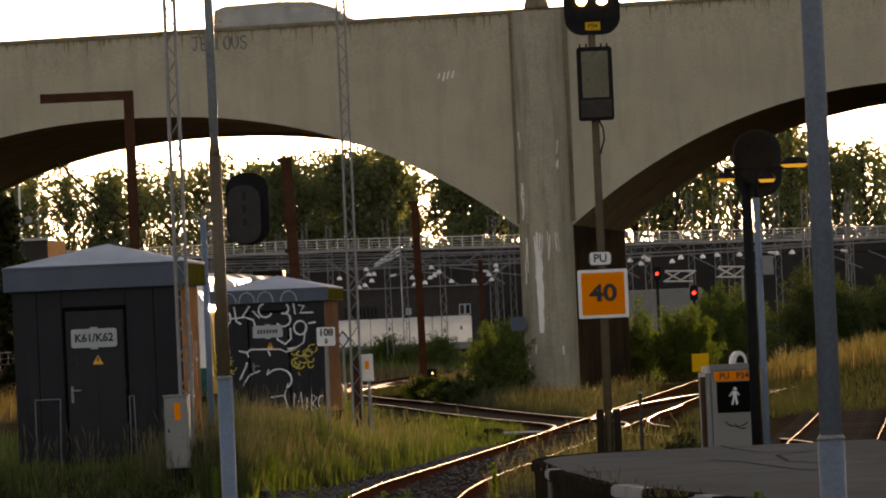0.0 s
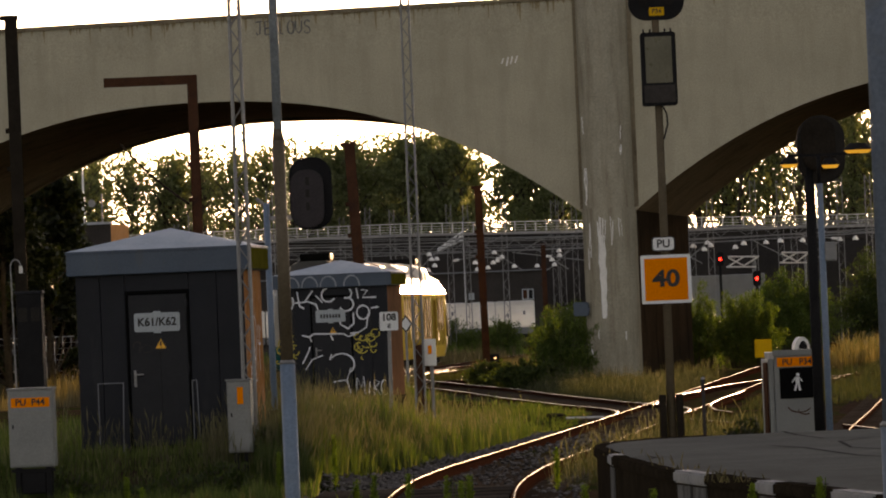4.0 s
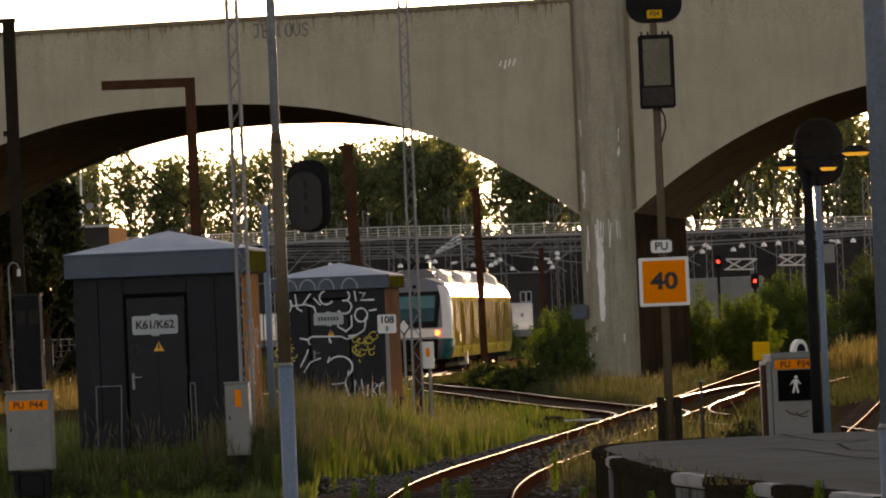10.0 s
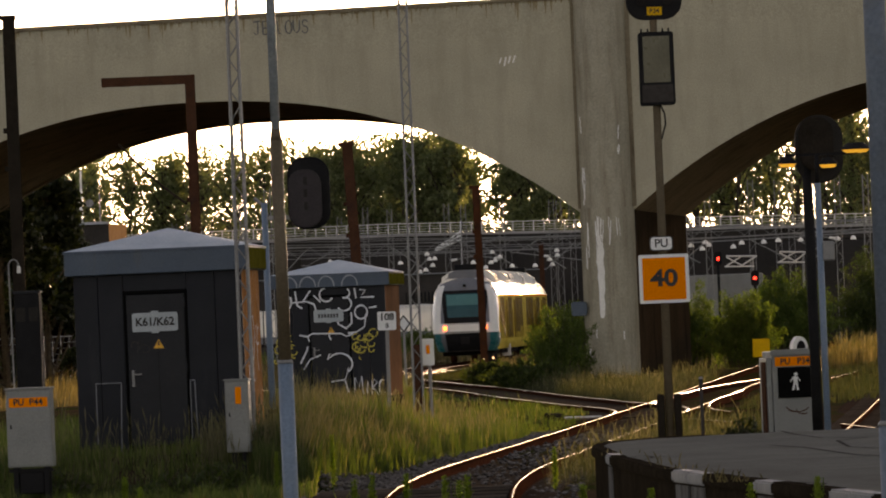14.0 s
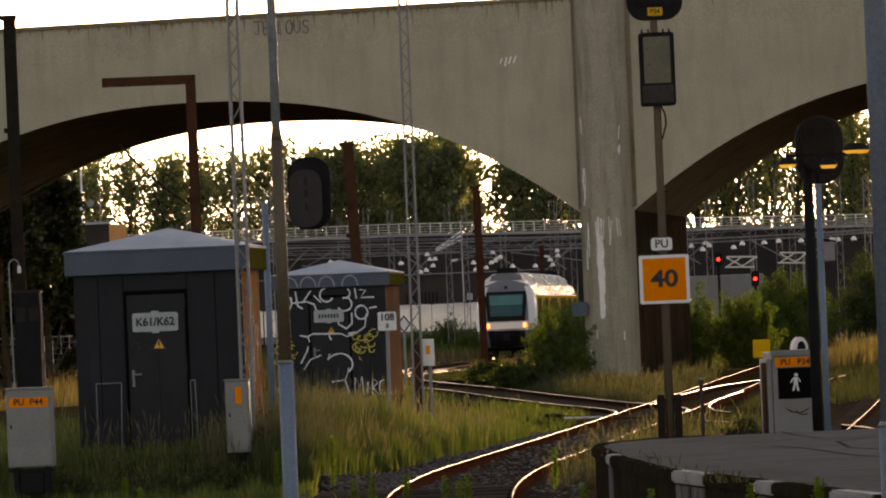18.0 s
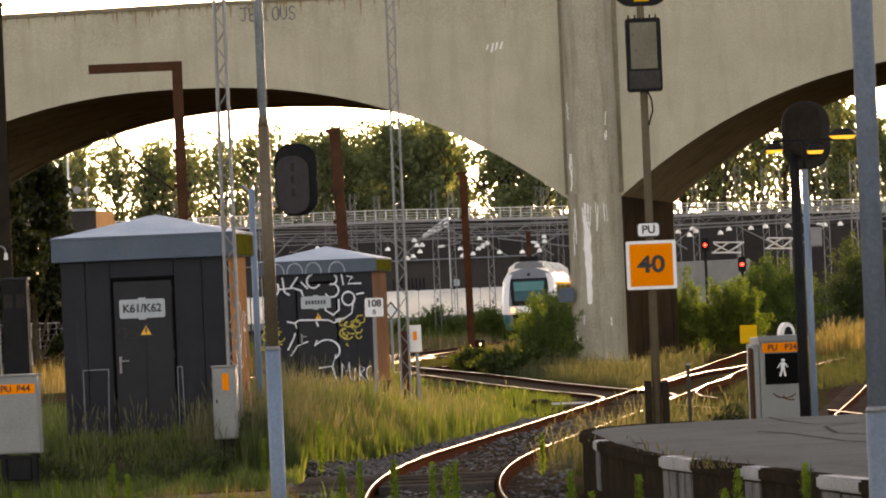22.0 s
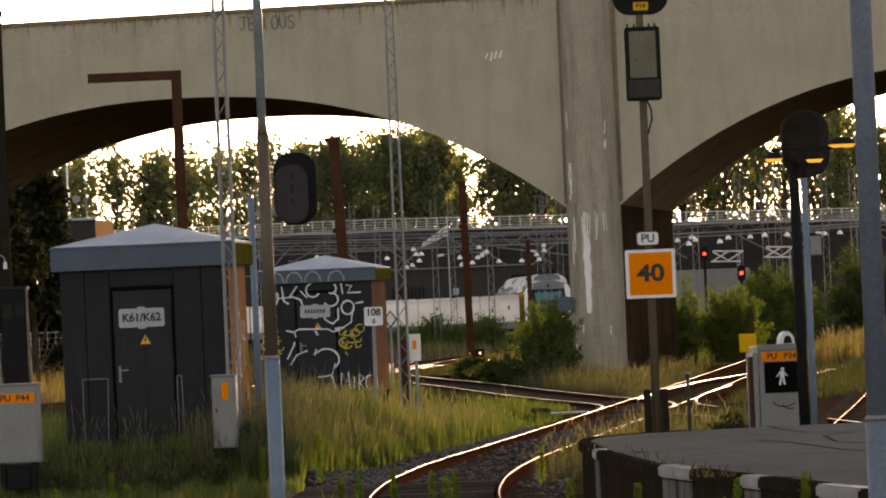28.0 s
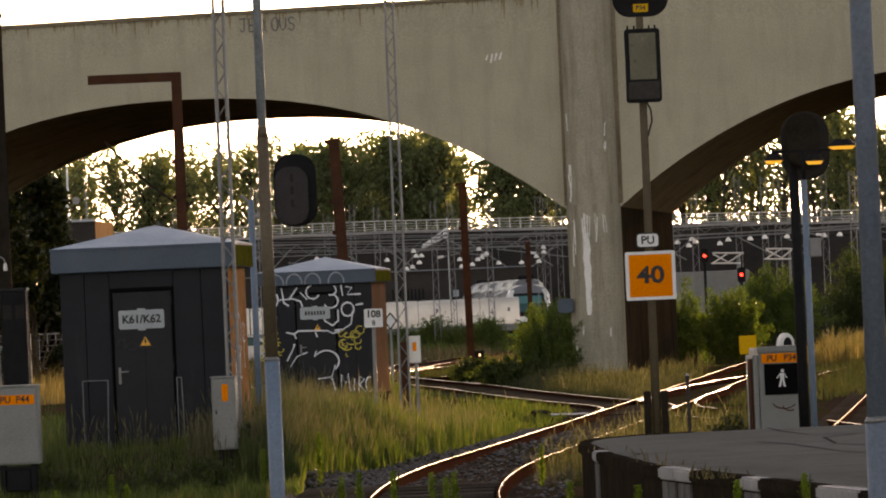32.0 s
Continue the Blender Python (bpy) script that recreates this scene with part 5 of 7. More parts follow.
def train_car(m, label, rear, ribs):
    """Local space: y=0 at the cab end, body towards +y, rail heads at z=0."""
    t = thing("railcar", m, label, "train")
    hw, L = 1.4, CAR_LEN
    lower = [(-hw + 0.1, 0.55), (hw - 0.1, 0.55), (hw, 0.9), (hw, 2.92), (-hw, 2.92), (-hw, 0.9)]
    part("body_shell", slabbed(lower, "y", 1.15, L - 0.05), M["train_gold"], t, "lower side with the low sun's gold in its colour")
    upper = [(-hw, 2.925), (hw, 2.925), (hw - 0.05, 3.05), (hw - 0.28, 3.45), (hw - 0.62, 3.66), (-hw + 0.62, 3.66), (-hw + 0.28, 3.45), (-hw + 0.05, 3.05)]
    up = part("cant_rail", slabbed(upper, "y", 1.0, L - 0.05), M["train_white"], t, "white upper side")
    # roof cladding and pale ribs over it
    top = [(hw - 0.62, 3.662), (hw - 0.7, 3.9), (0.4, 4.02), (-0.4, 4.02), (-hw + 0.7, 3.9), (-hw + 0.62, 3.662)]
    for a, b in ((1.1, 10.2), (10.35, L - 0.2)):
        part("roof_unit", slabbed(top, "y", a, b, 0.03), M["train_grey"], t, "dark roof equipment")
    rib = [(hw - 0.2, 3.4), (hw - 0.26, 3.74), (hw - 0.62, 3.99), (0.3, 4.07), (-0.3, 4.07), (-hw + 0.62, 3.99), (-hw + 0.26, 3.74), (-hw + 0.2, 3.4)]
    for y in ribs:
        for dy in (0.0, 1.3):
            part("roof_rib", slabbed(rib, "y", y + dy, y + dy + 0.38), M["train_white"], t, "white roof rib")
    part("roof_vent", boxed(-0.5, 0.5, 2.0, 3.2, 4.02, 4.28, 0.05), M["black"], t)
    # windows and doors on both sides
    for sx in (-1, 1):
        x0, x1 = sorted((sx * (hw + 0.001), sx * (hw + 0.012)))
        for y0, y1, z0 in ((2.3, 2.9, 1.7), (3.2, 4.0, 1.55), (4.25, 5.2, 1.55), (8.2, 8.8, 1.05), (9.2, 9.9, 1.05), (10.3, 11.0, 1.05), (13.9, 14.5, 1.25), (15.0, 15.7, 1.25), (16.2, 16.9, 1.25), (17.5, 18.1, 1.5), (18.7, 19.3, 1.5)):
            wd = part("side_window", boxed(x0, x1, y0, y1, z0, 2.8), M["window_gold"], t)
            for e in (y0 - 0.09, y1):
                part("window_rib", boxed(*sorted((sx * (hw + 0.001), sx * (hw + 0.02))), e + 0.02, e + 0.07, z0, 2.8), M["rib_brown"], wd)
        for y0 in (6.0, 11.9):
            dr = part("side_door", boxed(*sorted((sx * (hw + 0.001), sx * (hw + 0.03))), y0, y0 + 1.3, 0.7, 2.82, 0.01), M["train_gold"], t)
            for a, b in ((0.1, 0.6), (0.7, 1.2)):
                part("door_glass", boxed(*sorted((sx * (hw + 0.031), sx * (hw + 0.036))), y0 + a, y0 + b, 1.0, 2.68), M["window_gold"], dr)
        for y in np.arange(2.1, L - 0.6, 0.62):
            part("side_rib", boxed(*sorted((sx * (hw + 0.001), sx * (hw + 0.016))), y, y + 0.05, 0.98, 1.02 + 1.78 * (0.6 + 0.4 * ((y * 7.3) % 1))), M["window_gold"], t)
        part("side_stripe", boxed(x0, x1, 1.3, L - 0.1, 2.86, 2.905), M["orange"], t)
        part("socket_box", boxed(x0, x1 + 0.01 if sx > 0 else x1, 4.6, 5.2, 1.15, 1.45), M["black"], t)
    # bogies
    for y in (3.2, L - 3.2):
        bm = boxed(-1.15, 1.15, y - 1.5, y + 1.5, 0.32, 0.62, 0.05)
        bg = part("bogie", bm, M["train_dark"], t)
        for dy in (-0.95, 0.95):
            for sx in (-0.75, 0.75):
                part("wheel", rodded((sx - 0.06, y + dy, 0.385), (sx + 0.06, y + dy, 0.385), 0.38, 0.38, 20), M["rail_side"], bg)
    part("skirt", boxed(-1.25, 1.25, 5.2, L - 5.2, 0.35, 0.56, 0.05), M["train_dark"], t)
    part("mudflap", boxed(1.0, 1.38, 9.2, 9.5, 0.2, 0.75), M["silver"], t)
    # the cab: raked nose built in rings, masks and lamps on it
    rings = [(-0.32, 0.95, 0.78, 1.55), (-0.2, 1.16, 0.62, 2.0), (0.05, 1.24, 0.55, 2.75), (0.45, 1.3, 0.5, 3.35), (1.15, 1.36, 0.5, 3.68)]
    bm = bmesh.new()
    loops = []
    zlev = [0.5, 0.95, 1.3, 1.75, 2.4, 3.0, 3.45, 3.68]
    yfront = [0.12, -0.15, -0.26, -0.24, -0.02, 0.3, 0.62, 1.0]
    half = [1.16, 1.3, 1.32, 1.32, 1.3, 1.22, 1.05, 0.7]
    for z, yf, h in zip(zlev, yfront, half):
        row = []
        for i in range(13):
            u = -1 + 2 * i / 12
            yy = yf + 0.42 * abs(u) ** 3.2
            row.append(bm.verts.new((h * u * (1 if abs(u) < 1 else 1), yy, z)))
        back = bm.verts.new((min(hw, h + 0.09), 1.16, z)), bm.verts.new((-min(hw, h + 0.09), 1.16, z))
        loops.append([back[1]] + row + [back[0]])
    for a, b in zip(loops, loops[1:]):
        for i in range(len(a) - 1):
            bm.faces.new((a[i], a[i + 1], b[i + 1], b[i]))
    bm.faces.new(loops[-1][::-1])
    bm.faces.new(loops[0])
    bmesh.ops.recalc_face_normals(bm, faces=bm.faces)
    cab = part("cab", bm, M["train_grey"], t, "grey raked cab nose", True)

    def nose(x, z, off):
        h = float(np.interp(z, zlev, half))
        return float(np.interp(z, zlev, yfront)) + 0.42 * min(1.15, abs(x / h)) ** 3.2 - off

    def nose_patch(name, x0, x1, z0, z1, mat_, off, label="", taper=0.0, n=10, k=6):
        bm = bmesh.new()
        g = [[bm.verts.new((xx, nose(xx, zz, off), zz)) for xx in np.linspace(x0 + (taper * (zz - z0) if x0 < 0 else 0), x1 - taper * (zz - z0), n)] for zz in np.linspace(z0, z1, k)]
        for a, b in zip(g, g[1:]):
            for i in range(n - 1):
                bm.faces.new((a[i], a[i + 1], b[i + 1], b[i]))
        bmesh.ops.recalc_face_normals(bm, faces=bm.faces)
        return part(name, bm, mat_, cab, label, True)
    nose_patch("windscreen_mask", -0.88, 0.88, 1.68, 3.14, M["black"], 0.034, "", -0.1)
    nose_patch("windscreen", -0.74, 0.74, 1.98, 3.0, M["train_glass"], 0.046, "teal windscreen", -0.09)
    nose_patch("bumper_mask", -1.2, 1.2, 1.3, 1.72, M["train_white"], 0.03, "white bumper band", 0.0, 16)
    nose_patch("front_skirt", -0.8, 0.8, 0.52, 1.36, M["black"], 0.04, "black lower front", -0.12)
    for sx in (-1, 1):
        # pale corner pillars and teal corners
        for nm, z0, z1, mt, lb in (("corner_pillar", 1.3, 3.62, M["train_white"], "white corner pillar"), ("corner_panel", 0.52, 1.29, M["train_teal"], "teal lower corner")):
            bm = bmesh.new()
            g = []
            for zz in np.linspace(z0, z1, 9):
                h = float(np.interp(zz, zlev, half))
                xa, xb = h * (0.8 if nm == "corner_pillar" else 0.72), h + 0.1
                front = float(np.interp(zz, zlev, yfront)) + 0.42 * 0.8**3.2 - 0.03
                k = (zz - z0) / (z1 - z0)
                back = 0.5 + 1.5 * k**1.6 if nm == "corner_pillar" else 1.5
                g.append([bm.verts.new((sx * xx, yy, zz)) for xx, yy in ((xa, front), (h * 0.94, front + 0.1), (h + 0.03, front + 0.26), (min(hw + 0.02, xb + 0.02), max(front + 0.3, back - 0.35)), (min(hw + 0.022, xb + 0.022), max(front + 0.4, back)))])
            for a, b in zip(g, g[1:]):
                for i in range(4):
                    bm.faces.new((a[i], a[i + 1], b[i + 1], b[i]))
            bmesh.ops.recalc_face_normals(bm, faces=bm.faces)
            part(nm, bm, mt, cab, lb, True)
        y = nose(0.86, 1.52, 0.055)
        part("tail_lamp", rodded((sx * 0.86, y, 1.52), (sx * 0.86, y + 0.06, 1.52), 0.1, 0.1, 14), M["tail_glow"] if rear else M["white_paint"], cab, "lit orange-red lamp" if rear else "")
    part("horn", boxed(-0.06, 0.06, 0.35, 0.55, 3.28, 3.4), M["black"], cab)
    nose_patch("screen_sheen_patch", -0.76, 0.76, 2.5, 2.96, M["screen_sheen"], 0.052, "pale teal reflection on the upper windscreen", -0.06)
    rod_b = rodded((0, -0.6, 0.95), (0, 0.2, 0.95), 0.12, 0.12, 12)
    box(rod_b, -0.2, 0.2, -0.68, -0.5, 0.78, 1.12, 0.03)
    part("coupler", rod_b, M["train_dark"], t)
    return t


def train_pose(y0):
    """The pose of a car whose rear end stands at y0 on the through track."""
    a = Vector((float(track_t(y0 + 3.2)), y0 + 3.2, float(grade(y0 + 3.2))))
    b = Vector((float(track_t(y0 + 17.4)), y0 + 17.4, float(grade(y0 + 17.4))))
    d = (b - a).normalized()
    o = a - d * 3.2
    ang = math.degrees(math.atan2(-d.x, d.y))
    return pose(o.x, o.y, o.z, 0, 0, ang)


def rear_at(t):
    return 270 + 7.4 * (t - 11)


railcar_rear = train_car(train_pose(rear_at(0)), "white and teal diesel railcar leaving along the through track", True, (3.2, 12.2))
railcar_front = train_car(train_pose(rear_at(0) + CAR_LEN + 0.1) @ pose(0, CAR_LEN, 0, 0, 0, 180), "white and teal front half of the diesel railcar", False, (6.4, 15.6))


# ---- the car on the bridge ----
# Pale base colour carries the sky's reflection in the car windows.
M["bright_glass"] = surface("sky_reflecting_car_glass", (0.13, 0.145, 0.16), (0.2, 0.215, 0.23), 2, 0.2, 0.3, 0.0, 60)
def road_car():
    t = thing("car", pose(0, 0, 0), "dark grey estate car driving over the bridge", "car")
    side = [(-2.1, 0.3), (2.1, 0.3), (2.15, 0.62), (1.95, 0.86), (1.05, 0.95), (-2.05, 0.98), (-2.15, 0.6)]
    part("body", slabbed(side, "y", -0.88, 0.88, 0.06), M["car_paint"], t)
    cab = [(1.3, 0.952), (0.75, 1.42), (0.3, 1.58), (-0.5, 1.63), (-1.75, 1.6), (-2.03, 1.5), (-2.12, 0.982)]
    part("cabin", slabbed(cab, "y", -0.74, 0.74, 0.05), M["car_paint"], t)
    for y0, y1 in ((-0.752, -0.742), (0.742, 0.752)):
        for pts in ([(1.05, 1.02), (0.65, 1.36), (0.2, 1.48), (-0.2, 1.5), (-0.2, 1.02)], [(-0.28, 1.02), (-0.28, 1.5), (-1.12, 1.5), (-1.12, 1.02)], [(-1.2, 1.02), (-1.2, 1.5), (-1.75, 1.47), (-1.9, 1.02)]):
            part("side_window", slabbed(pts, "y", y0, y1), M["bright_glass"], t)
    bm = bmesh.new()
    bm.faces.new([bm.verts.new(v) for v in ((1.3, -0.64, 0.99), (1.3, 0.64, 0.99), (0.8, 0.58, 1.42), (0.8, -0.58, 1.42))])
    part("windscreen", bm, M["train_glass"], t)
    for x in (-1.35, 1.3):
        for y in (-0.8, 0.8):
            w = part("wheel", rodded((x, y - 0.1, 0.32), (x, y + 0.1, 0.32), 0.32, 0.32, 20), M["black"], t)
            part("rim", rodded((x, y - 0.105, 0.32), (x, y + 0.105, 0.32), 0.19, 0.19, 14), M["steel"], w)
    for o in t.children_recursive:
        o.data.transform(Matrix.Diagonal((1.3, 1.1, 1.17, 1)))
    return t


car = road_car()


def parked_wagons():
    """White wagons across the yard; sun through bulging translucent sides stands in for gloss."""
    prof = [(-0.98, 1.5), (-1.16, 1.62), (-1.27, 1.9), (-1.3, 2.25), (-1.24, 2.55), (-1.1, 2.78), (-0.85, 2.93), (-0.5, 3.02)]
    for k in range(4):
        t = thing("curtain_wagon", pose(-22.35 + k * 7.9, 398, 0.02), "white wagon with translucent sides standing in the yard", "wagon", "parked wagons")
        part("floor_frame", boxed(-3.85, 3.85, -1.2, 1.2, 0.9, 1.1, 0.02), M["train_dark"], t)
        part("side_sill", boxed(-3.88, 3.88, -1.24, -1.1, 1.1, 1.5, 0.02), M["train_grey"], t, "grey side sill")
        part("end_wall", boxed(-3.9, -3.85, -1.0, 1.2, 1.1, 2.95), M["white_paint"], t)
        cuts = (-3.93, -2.0, 0.1, 1.62, 3.93)
        for a, b in zip(cuts, cuts[1:]):
            xs = [a + 0.012, a + 0.06, b - 0.06, b - 0.012]
            v = [(x, y + (0.02 if i in (0, 3) else 0), z) for i, x in enumerate(xs) for y, z in prof]
            n = len(prof)
            sh = raw("sheet", v, [(i * n + j, (i + 1) * n + j, (i + 1) * n + j + 1, i * n + j + 1) for i in range(3) for j in range(n - 1)], M["translucent_white"], t)
            part("hem_bar", rodded((a + 0.1, -0.55, 3.02), (b - 0.1, -0.55, 3.03), 0.035, n=6), M["white_paint"], sh)
        for x, z in ((2.35, 2.3), (3.3, 2.45), (-0.9, 2.55)):
            part("latch", boxed(x - 0.06, x + 0.06, -1.34, -1.3, z - 0.22, z), M["train_grey"], t)
        for x in (-2.6, 2.6):
            for y in (-0.75, 0.75):
                part("wheel", rodded((x, y - 0.06, 0.45), (x, y + 0.06, 0.45), 0.46, 0.46, 16), M["rail_side"], t)


parked_wagons()


def small_car(label, paint, lamps):
    """A passing hatchback; its front towards +x."""
    t = thing("hatchback_car", pose(0, 0, 0), label, "car", "cars on the yard road")
    part("body", slabbed([(-1.9, 0.3), (1.9, 0.3), (1.92, 0.65), (1.7, 0.9), (0.9, 0.98), (-1.85, 1.0), (-1.95, 0.6)], "y", -0.85, 0.85, 0.06), paint, t)
    part("cabin", slabbed([(0.85, 0.982), (0.2, 1.5), (-1.2, 1.55), (-1.8, 1.3), (-1.85, 1.002)], "y", -0.72, 0.72, 0.05), paint, t)
    for y0, y1 in ((-0.735, -0.722), (0.722, 0.735)):
        for pts in ([(0.7, 1.02), (0.15, 1.43), (-0.4, 1.46), (-0.4, 1.02)], [(-0.5, 1.02), (-0.5, 1.46), (-1.2, 1.46), (-1.6, 1.25), (-1.65, 1.02)]):
            part("side_window", slabbed(pts, "y", y0, y1), M["train_glass"], t)
    for x in (-1.2, 1.2):
        for y in (-0.78, 0.78):
            w = part("wheel", rodded((x, y - 0.1, 0.31), (x, y + 0.1, 0.31), 0.31, 0.31, 18), M["black"], t)
            part("rim", rodded((x, y - 0.105, 0.31), (x, y + 0.105, 0.31), 0.18, 0.18, 12), M["steel"], w)
    for y in (-0.6, 0.6):
        part("headlamp", boxed(1.86, 1.93, y - 0.14, y + 0.14, 0.6, 0.74, 0.02), M["lamp_glow"] if lamps else M["white_paint"], t)
    return t


yard_car = small_car("silver hatchback passing on the yard road", M["silver"], False)
lit_car = small_car("grey hatchback with lit headlamps on the yard road", M["car_paint"], True)


# ---- planting ----
def leaf_cloud(rng, centres, radii, n, size, soft=False):
    """Small tilted quads scattered over the shells of many clumps."""
    k = rng.integers(0, len(centres), n)
    d = rng.normal(size=(n, 3))
    d /= np.linalg.norm(d, axis=1)[:, None]
    r = np.abs(rng.normal(0, 0.85, n)) if soft else rng.uniform(0.35, 1.0, n) ** 0.6
    c = centres[k] + d * radii[k][:, None] * r[:, None] * np.array([1, 1, 1.15])
    u = rng.normal(size=(n, 3))
    u /= np.linalg.norm(u, axis=1)[:, None]
    v = np.cross(u, rng.normal(size=(n, 3)))
    v /= np.linalg.norm(v, axis=1)[:, None]
    s = size * rng.uniform(0.6, 1.4, n)[:, None]
    q = np.stack([c - u * s, c + v * s * 0.6, c + u * s, c - v * s * 0.6], 1).reshape(-1, 3)
    return q


def leaf_mesh(name, q, material, parent):
    n = len(q) // 4
    f = np.arange(4 * n).reshape(n, 4)
    return raw(name, q.tolist(), f.tolist(), material, parent)


def tree(seed, h, spread, leaves, size, label, m, material, low=0.18):
    rng = np.random.default_rng(seed)
    t = thing("tree", m, label, "tree", "line of trees")
    bm = bmesh.new()
    pts = [Vector((0, 0, -0.3))]
    for i in range(1, 7):
        pts.append(Vector((rng.normal() * 0.12, rng.normal() * 0.12, h * 0.94 * i / 6)))
    for i, (a, b) in enumerate(zip(pts, pts[1:])):
        rod(bm, a, b, h * 0.018 * (1 - i / 6.5), h * 0.018 * (1 - (i + 1) / 6.5), 7)
    cs, rs = [], []
    for i in range(44):
        z = h * (low + (0.97 - low) * rng.random() ** 0.6)
        a = rng.uniform(0, 2 * math.pi)
        k = spread * (1 - 0.4 * (z / h - low) / (1 - low)) * rng.uniform(0.3, 1)
        c = np.array([math.cos(a) * k, math.sin(a) * k, z])
        root = Vector((0, 0, max(0.4, z - k * 1.2)))
        rod(bm, root, c, h * 0.005, h * 0.002, 5)
        cs.append(c)
        rs.append(spread * rng.uniform(0.16, 0.3) * (0.7 + 0.7 * z / h))
    for i in range(5):
        cs.append(np.array([rng.normal() * 0.2, rng.normal() * 0.2, h * (0.8 + 0.045 * i)]))
        rs.append(spread * 0.2)
    part("trunk", bm, M["bark"], t)
    leaf_mesh("crown", leaf_cloud(rng, np.array(cs), np.array(rs), leaves, size), material, t)
    return t


def tree_line():
    rng = np.random.default_rng(3)
    kinds = [tree(20 + i, 14.2 + 0.35 * i, 2.9 + 0.3 * (i % 3), 4800 if i < 3 else 2900, 0.16 if i < 3 else 0.15, "tall poplar with dense dark leaves against the sky" if i < 3 else "tall poplar with thin leaves and sky between", pose(-300 - 12 * i, 600, -0.2), M["leaf"]) for i in range(6)]
    dense, thin = 0, 0
    k = 0
    for row, (y, step, x0, x1) in enumerate(((505, 2.0, -46, 62), (522, 2.2, -60, 75))):
        x = x0
        while x < x1:
            if 2.6 + 0.2 * row < x < 5.5 - 0.3 * row:
                x += 1.6
                continue
            m = pose(x + rng.normal() * 0.5, y + rng.normal() * 2, -0.2, 0, 0, rng.uniform(0, 360)) @ Matrix.Diagonal((1, 1, (1.05 if -11 < x < 2.6 else 1.0) + 0.28 * float(smooth_step(16, 22, x) * smooth_step(33, 30, x)), 1))
            if -11 < x < 2.6 or 5 < x < 10:
                src, n = kinds[dense % 3], dense
                dense += 1
            else:
                src, n = kinds[3 + thin % 3], thin
                thin += 1
            if n < 3:
                src.matrix_basis = m
            else:
                copy_thing(src, m)
            x += step * rng.uniform(0.75, 1.3) * (1.0 if -12 < x < 10 else 1.25 if row else 1.05)
            k += 1


tree_line()


def bush(seed, m, w, h, n, label, material, size=0.07, name="bush"):
    """Many upright shoots that arch outwards, set with narrow leaves."""
    rng = np.random.default_rng(seed)
    t = thing(name, m, label, "bush", "bushes")
    ns = 130
    a, k = rng.uniform(0, 2 * math.pi, ns), np.sqrt(rng.random(ns))
    root = np.stack([np.cos(a) * k * w * 0.55, np.sin(a) * k * w * 0.55, np.full(ns, -0.15)], 1)
    out = np.stack([np.cos(a), np.sin(a), 0 * a], 1) * (w * (0.15 + 0.4 * rng.random(ns)) * (0.3 + k))[:, None] + rng.normal(0, 0.1 * w, (ns, 3)) * np.array([1, 1, 0])
    hh = h * (1.0 - 0.55 * k**2) * rng.uniform(0.55, 1.08, ns) + 0.15

    def along(i, u):
        return root[i] + out[i] * (u**1.7)[..., None] + np.stack([0 * u, 0 * u, hh[i] * (1.25 * u - 0.25 * u**3)], -1)
    bm = bmesh.new()
    for i in range(ns):
        ps = along(np.full(4, i), np.array([0.0, 0.35, 0.7, 1.0]))
        for q, (p0, p1) in enumerate(zip(ps, ps[1:])):
            rod(bm, p0, p1, 0.016 - 0.004 * q, 0.012 - 0.004 * q, 3)
    part("woody_stem", bm, M["bark"], t)
    i = rng.integers(0, ns, n)
    u = 0.12 + 0.88 * rng.random(n) ** 0.75
    sp = np.minimum(w, h) * 0.13 * (1.2 - 0.85 * u)
    c = along(i, u) + rng.normal(0, 1, (n, 3)) * sp[:, None]
    d = out[i] * 0.5 + np.stack([0 * u, 0 * u, hh[i]], -1)
    d = d / np.linalg.norm(d, axis=1)[:, None] + rng.normal(0, 0.75, (n, 3))
    d /= np.linalg.norm(d, axis=1)[:, None]
    v = np.cross(d, rng.normal(size=(n, 3)))
    v /= np.linalg.norm(v, axis=1)[:, None]
    ln = (size * rng.uniform(0.6, 1.5, n))[:, None]
    q = np.stack([c - d * ln, c + v * ln * 0.38, c + d * ln, c - v * ln * 0.38], 1).reshape(-1, 3)
    leaf_mesh("leaves", q, material, t)
    return t


bush(1, pose(3.35, 197, 0.05), 1.05, 2.35, 26000, "feathery green bush growing against the bridge pier", M["bush"], 0.036)
bush(2, pose(2.5, 193.5, 0.05), 1.35, 0.8, 9000, "low dark bush beside the rails", M["bush_dark"], 0.06)
bush(12, pose(1.35, 205, 0.1), 0.9, 0.7, 5000, "low dark bush beside the rails", M["bush_dark"], 0.06)
bush(3, pose(10.25, 231, 0.2), 1.25, 2.5, 36000, "feathery green bush under the bridge arch", M["bush"], 0.038)
bush(4, pose(8.55, 234, 0.2), 1.2, 2.75, 36000, "feathery green bush under the bridge arch", M["bush"], 0.038)
bush(5, pose(15.9, 312, 0.2), 2.4, 3.4, 34000, "spreading green bush in dry grass", M["bush"], 0.06)
bush(6, pose(20.6, 316, 0.2), 2.4, 4.4, 34000, "spreading green bush in dry grass", M["bush_dark"], 0.06)
bush(15, pose(24.6, 322, 0.2), 2.2, 3.9, 28000, "spreading green bush in dry grass", M["bush_dark"], 0.06)
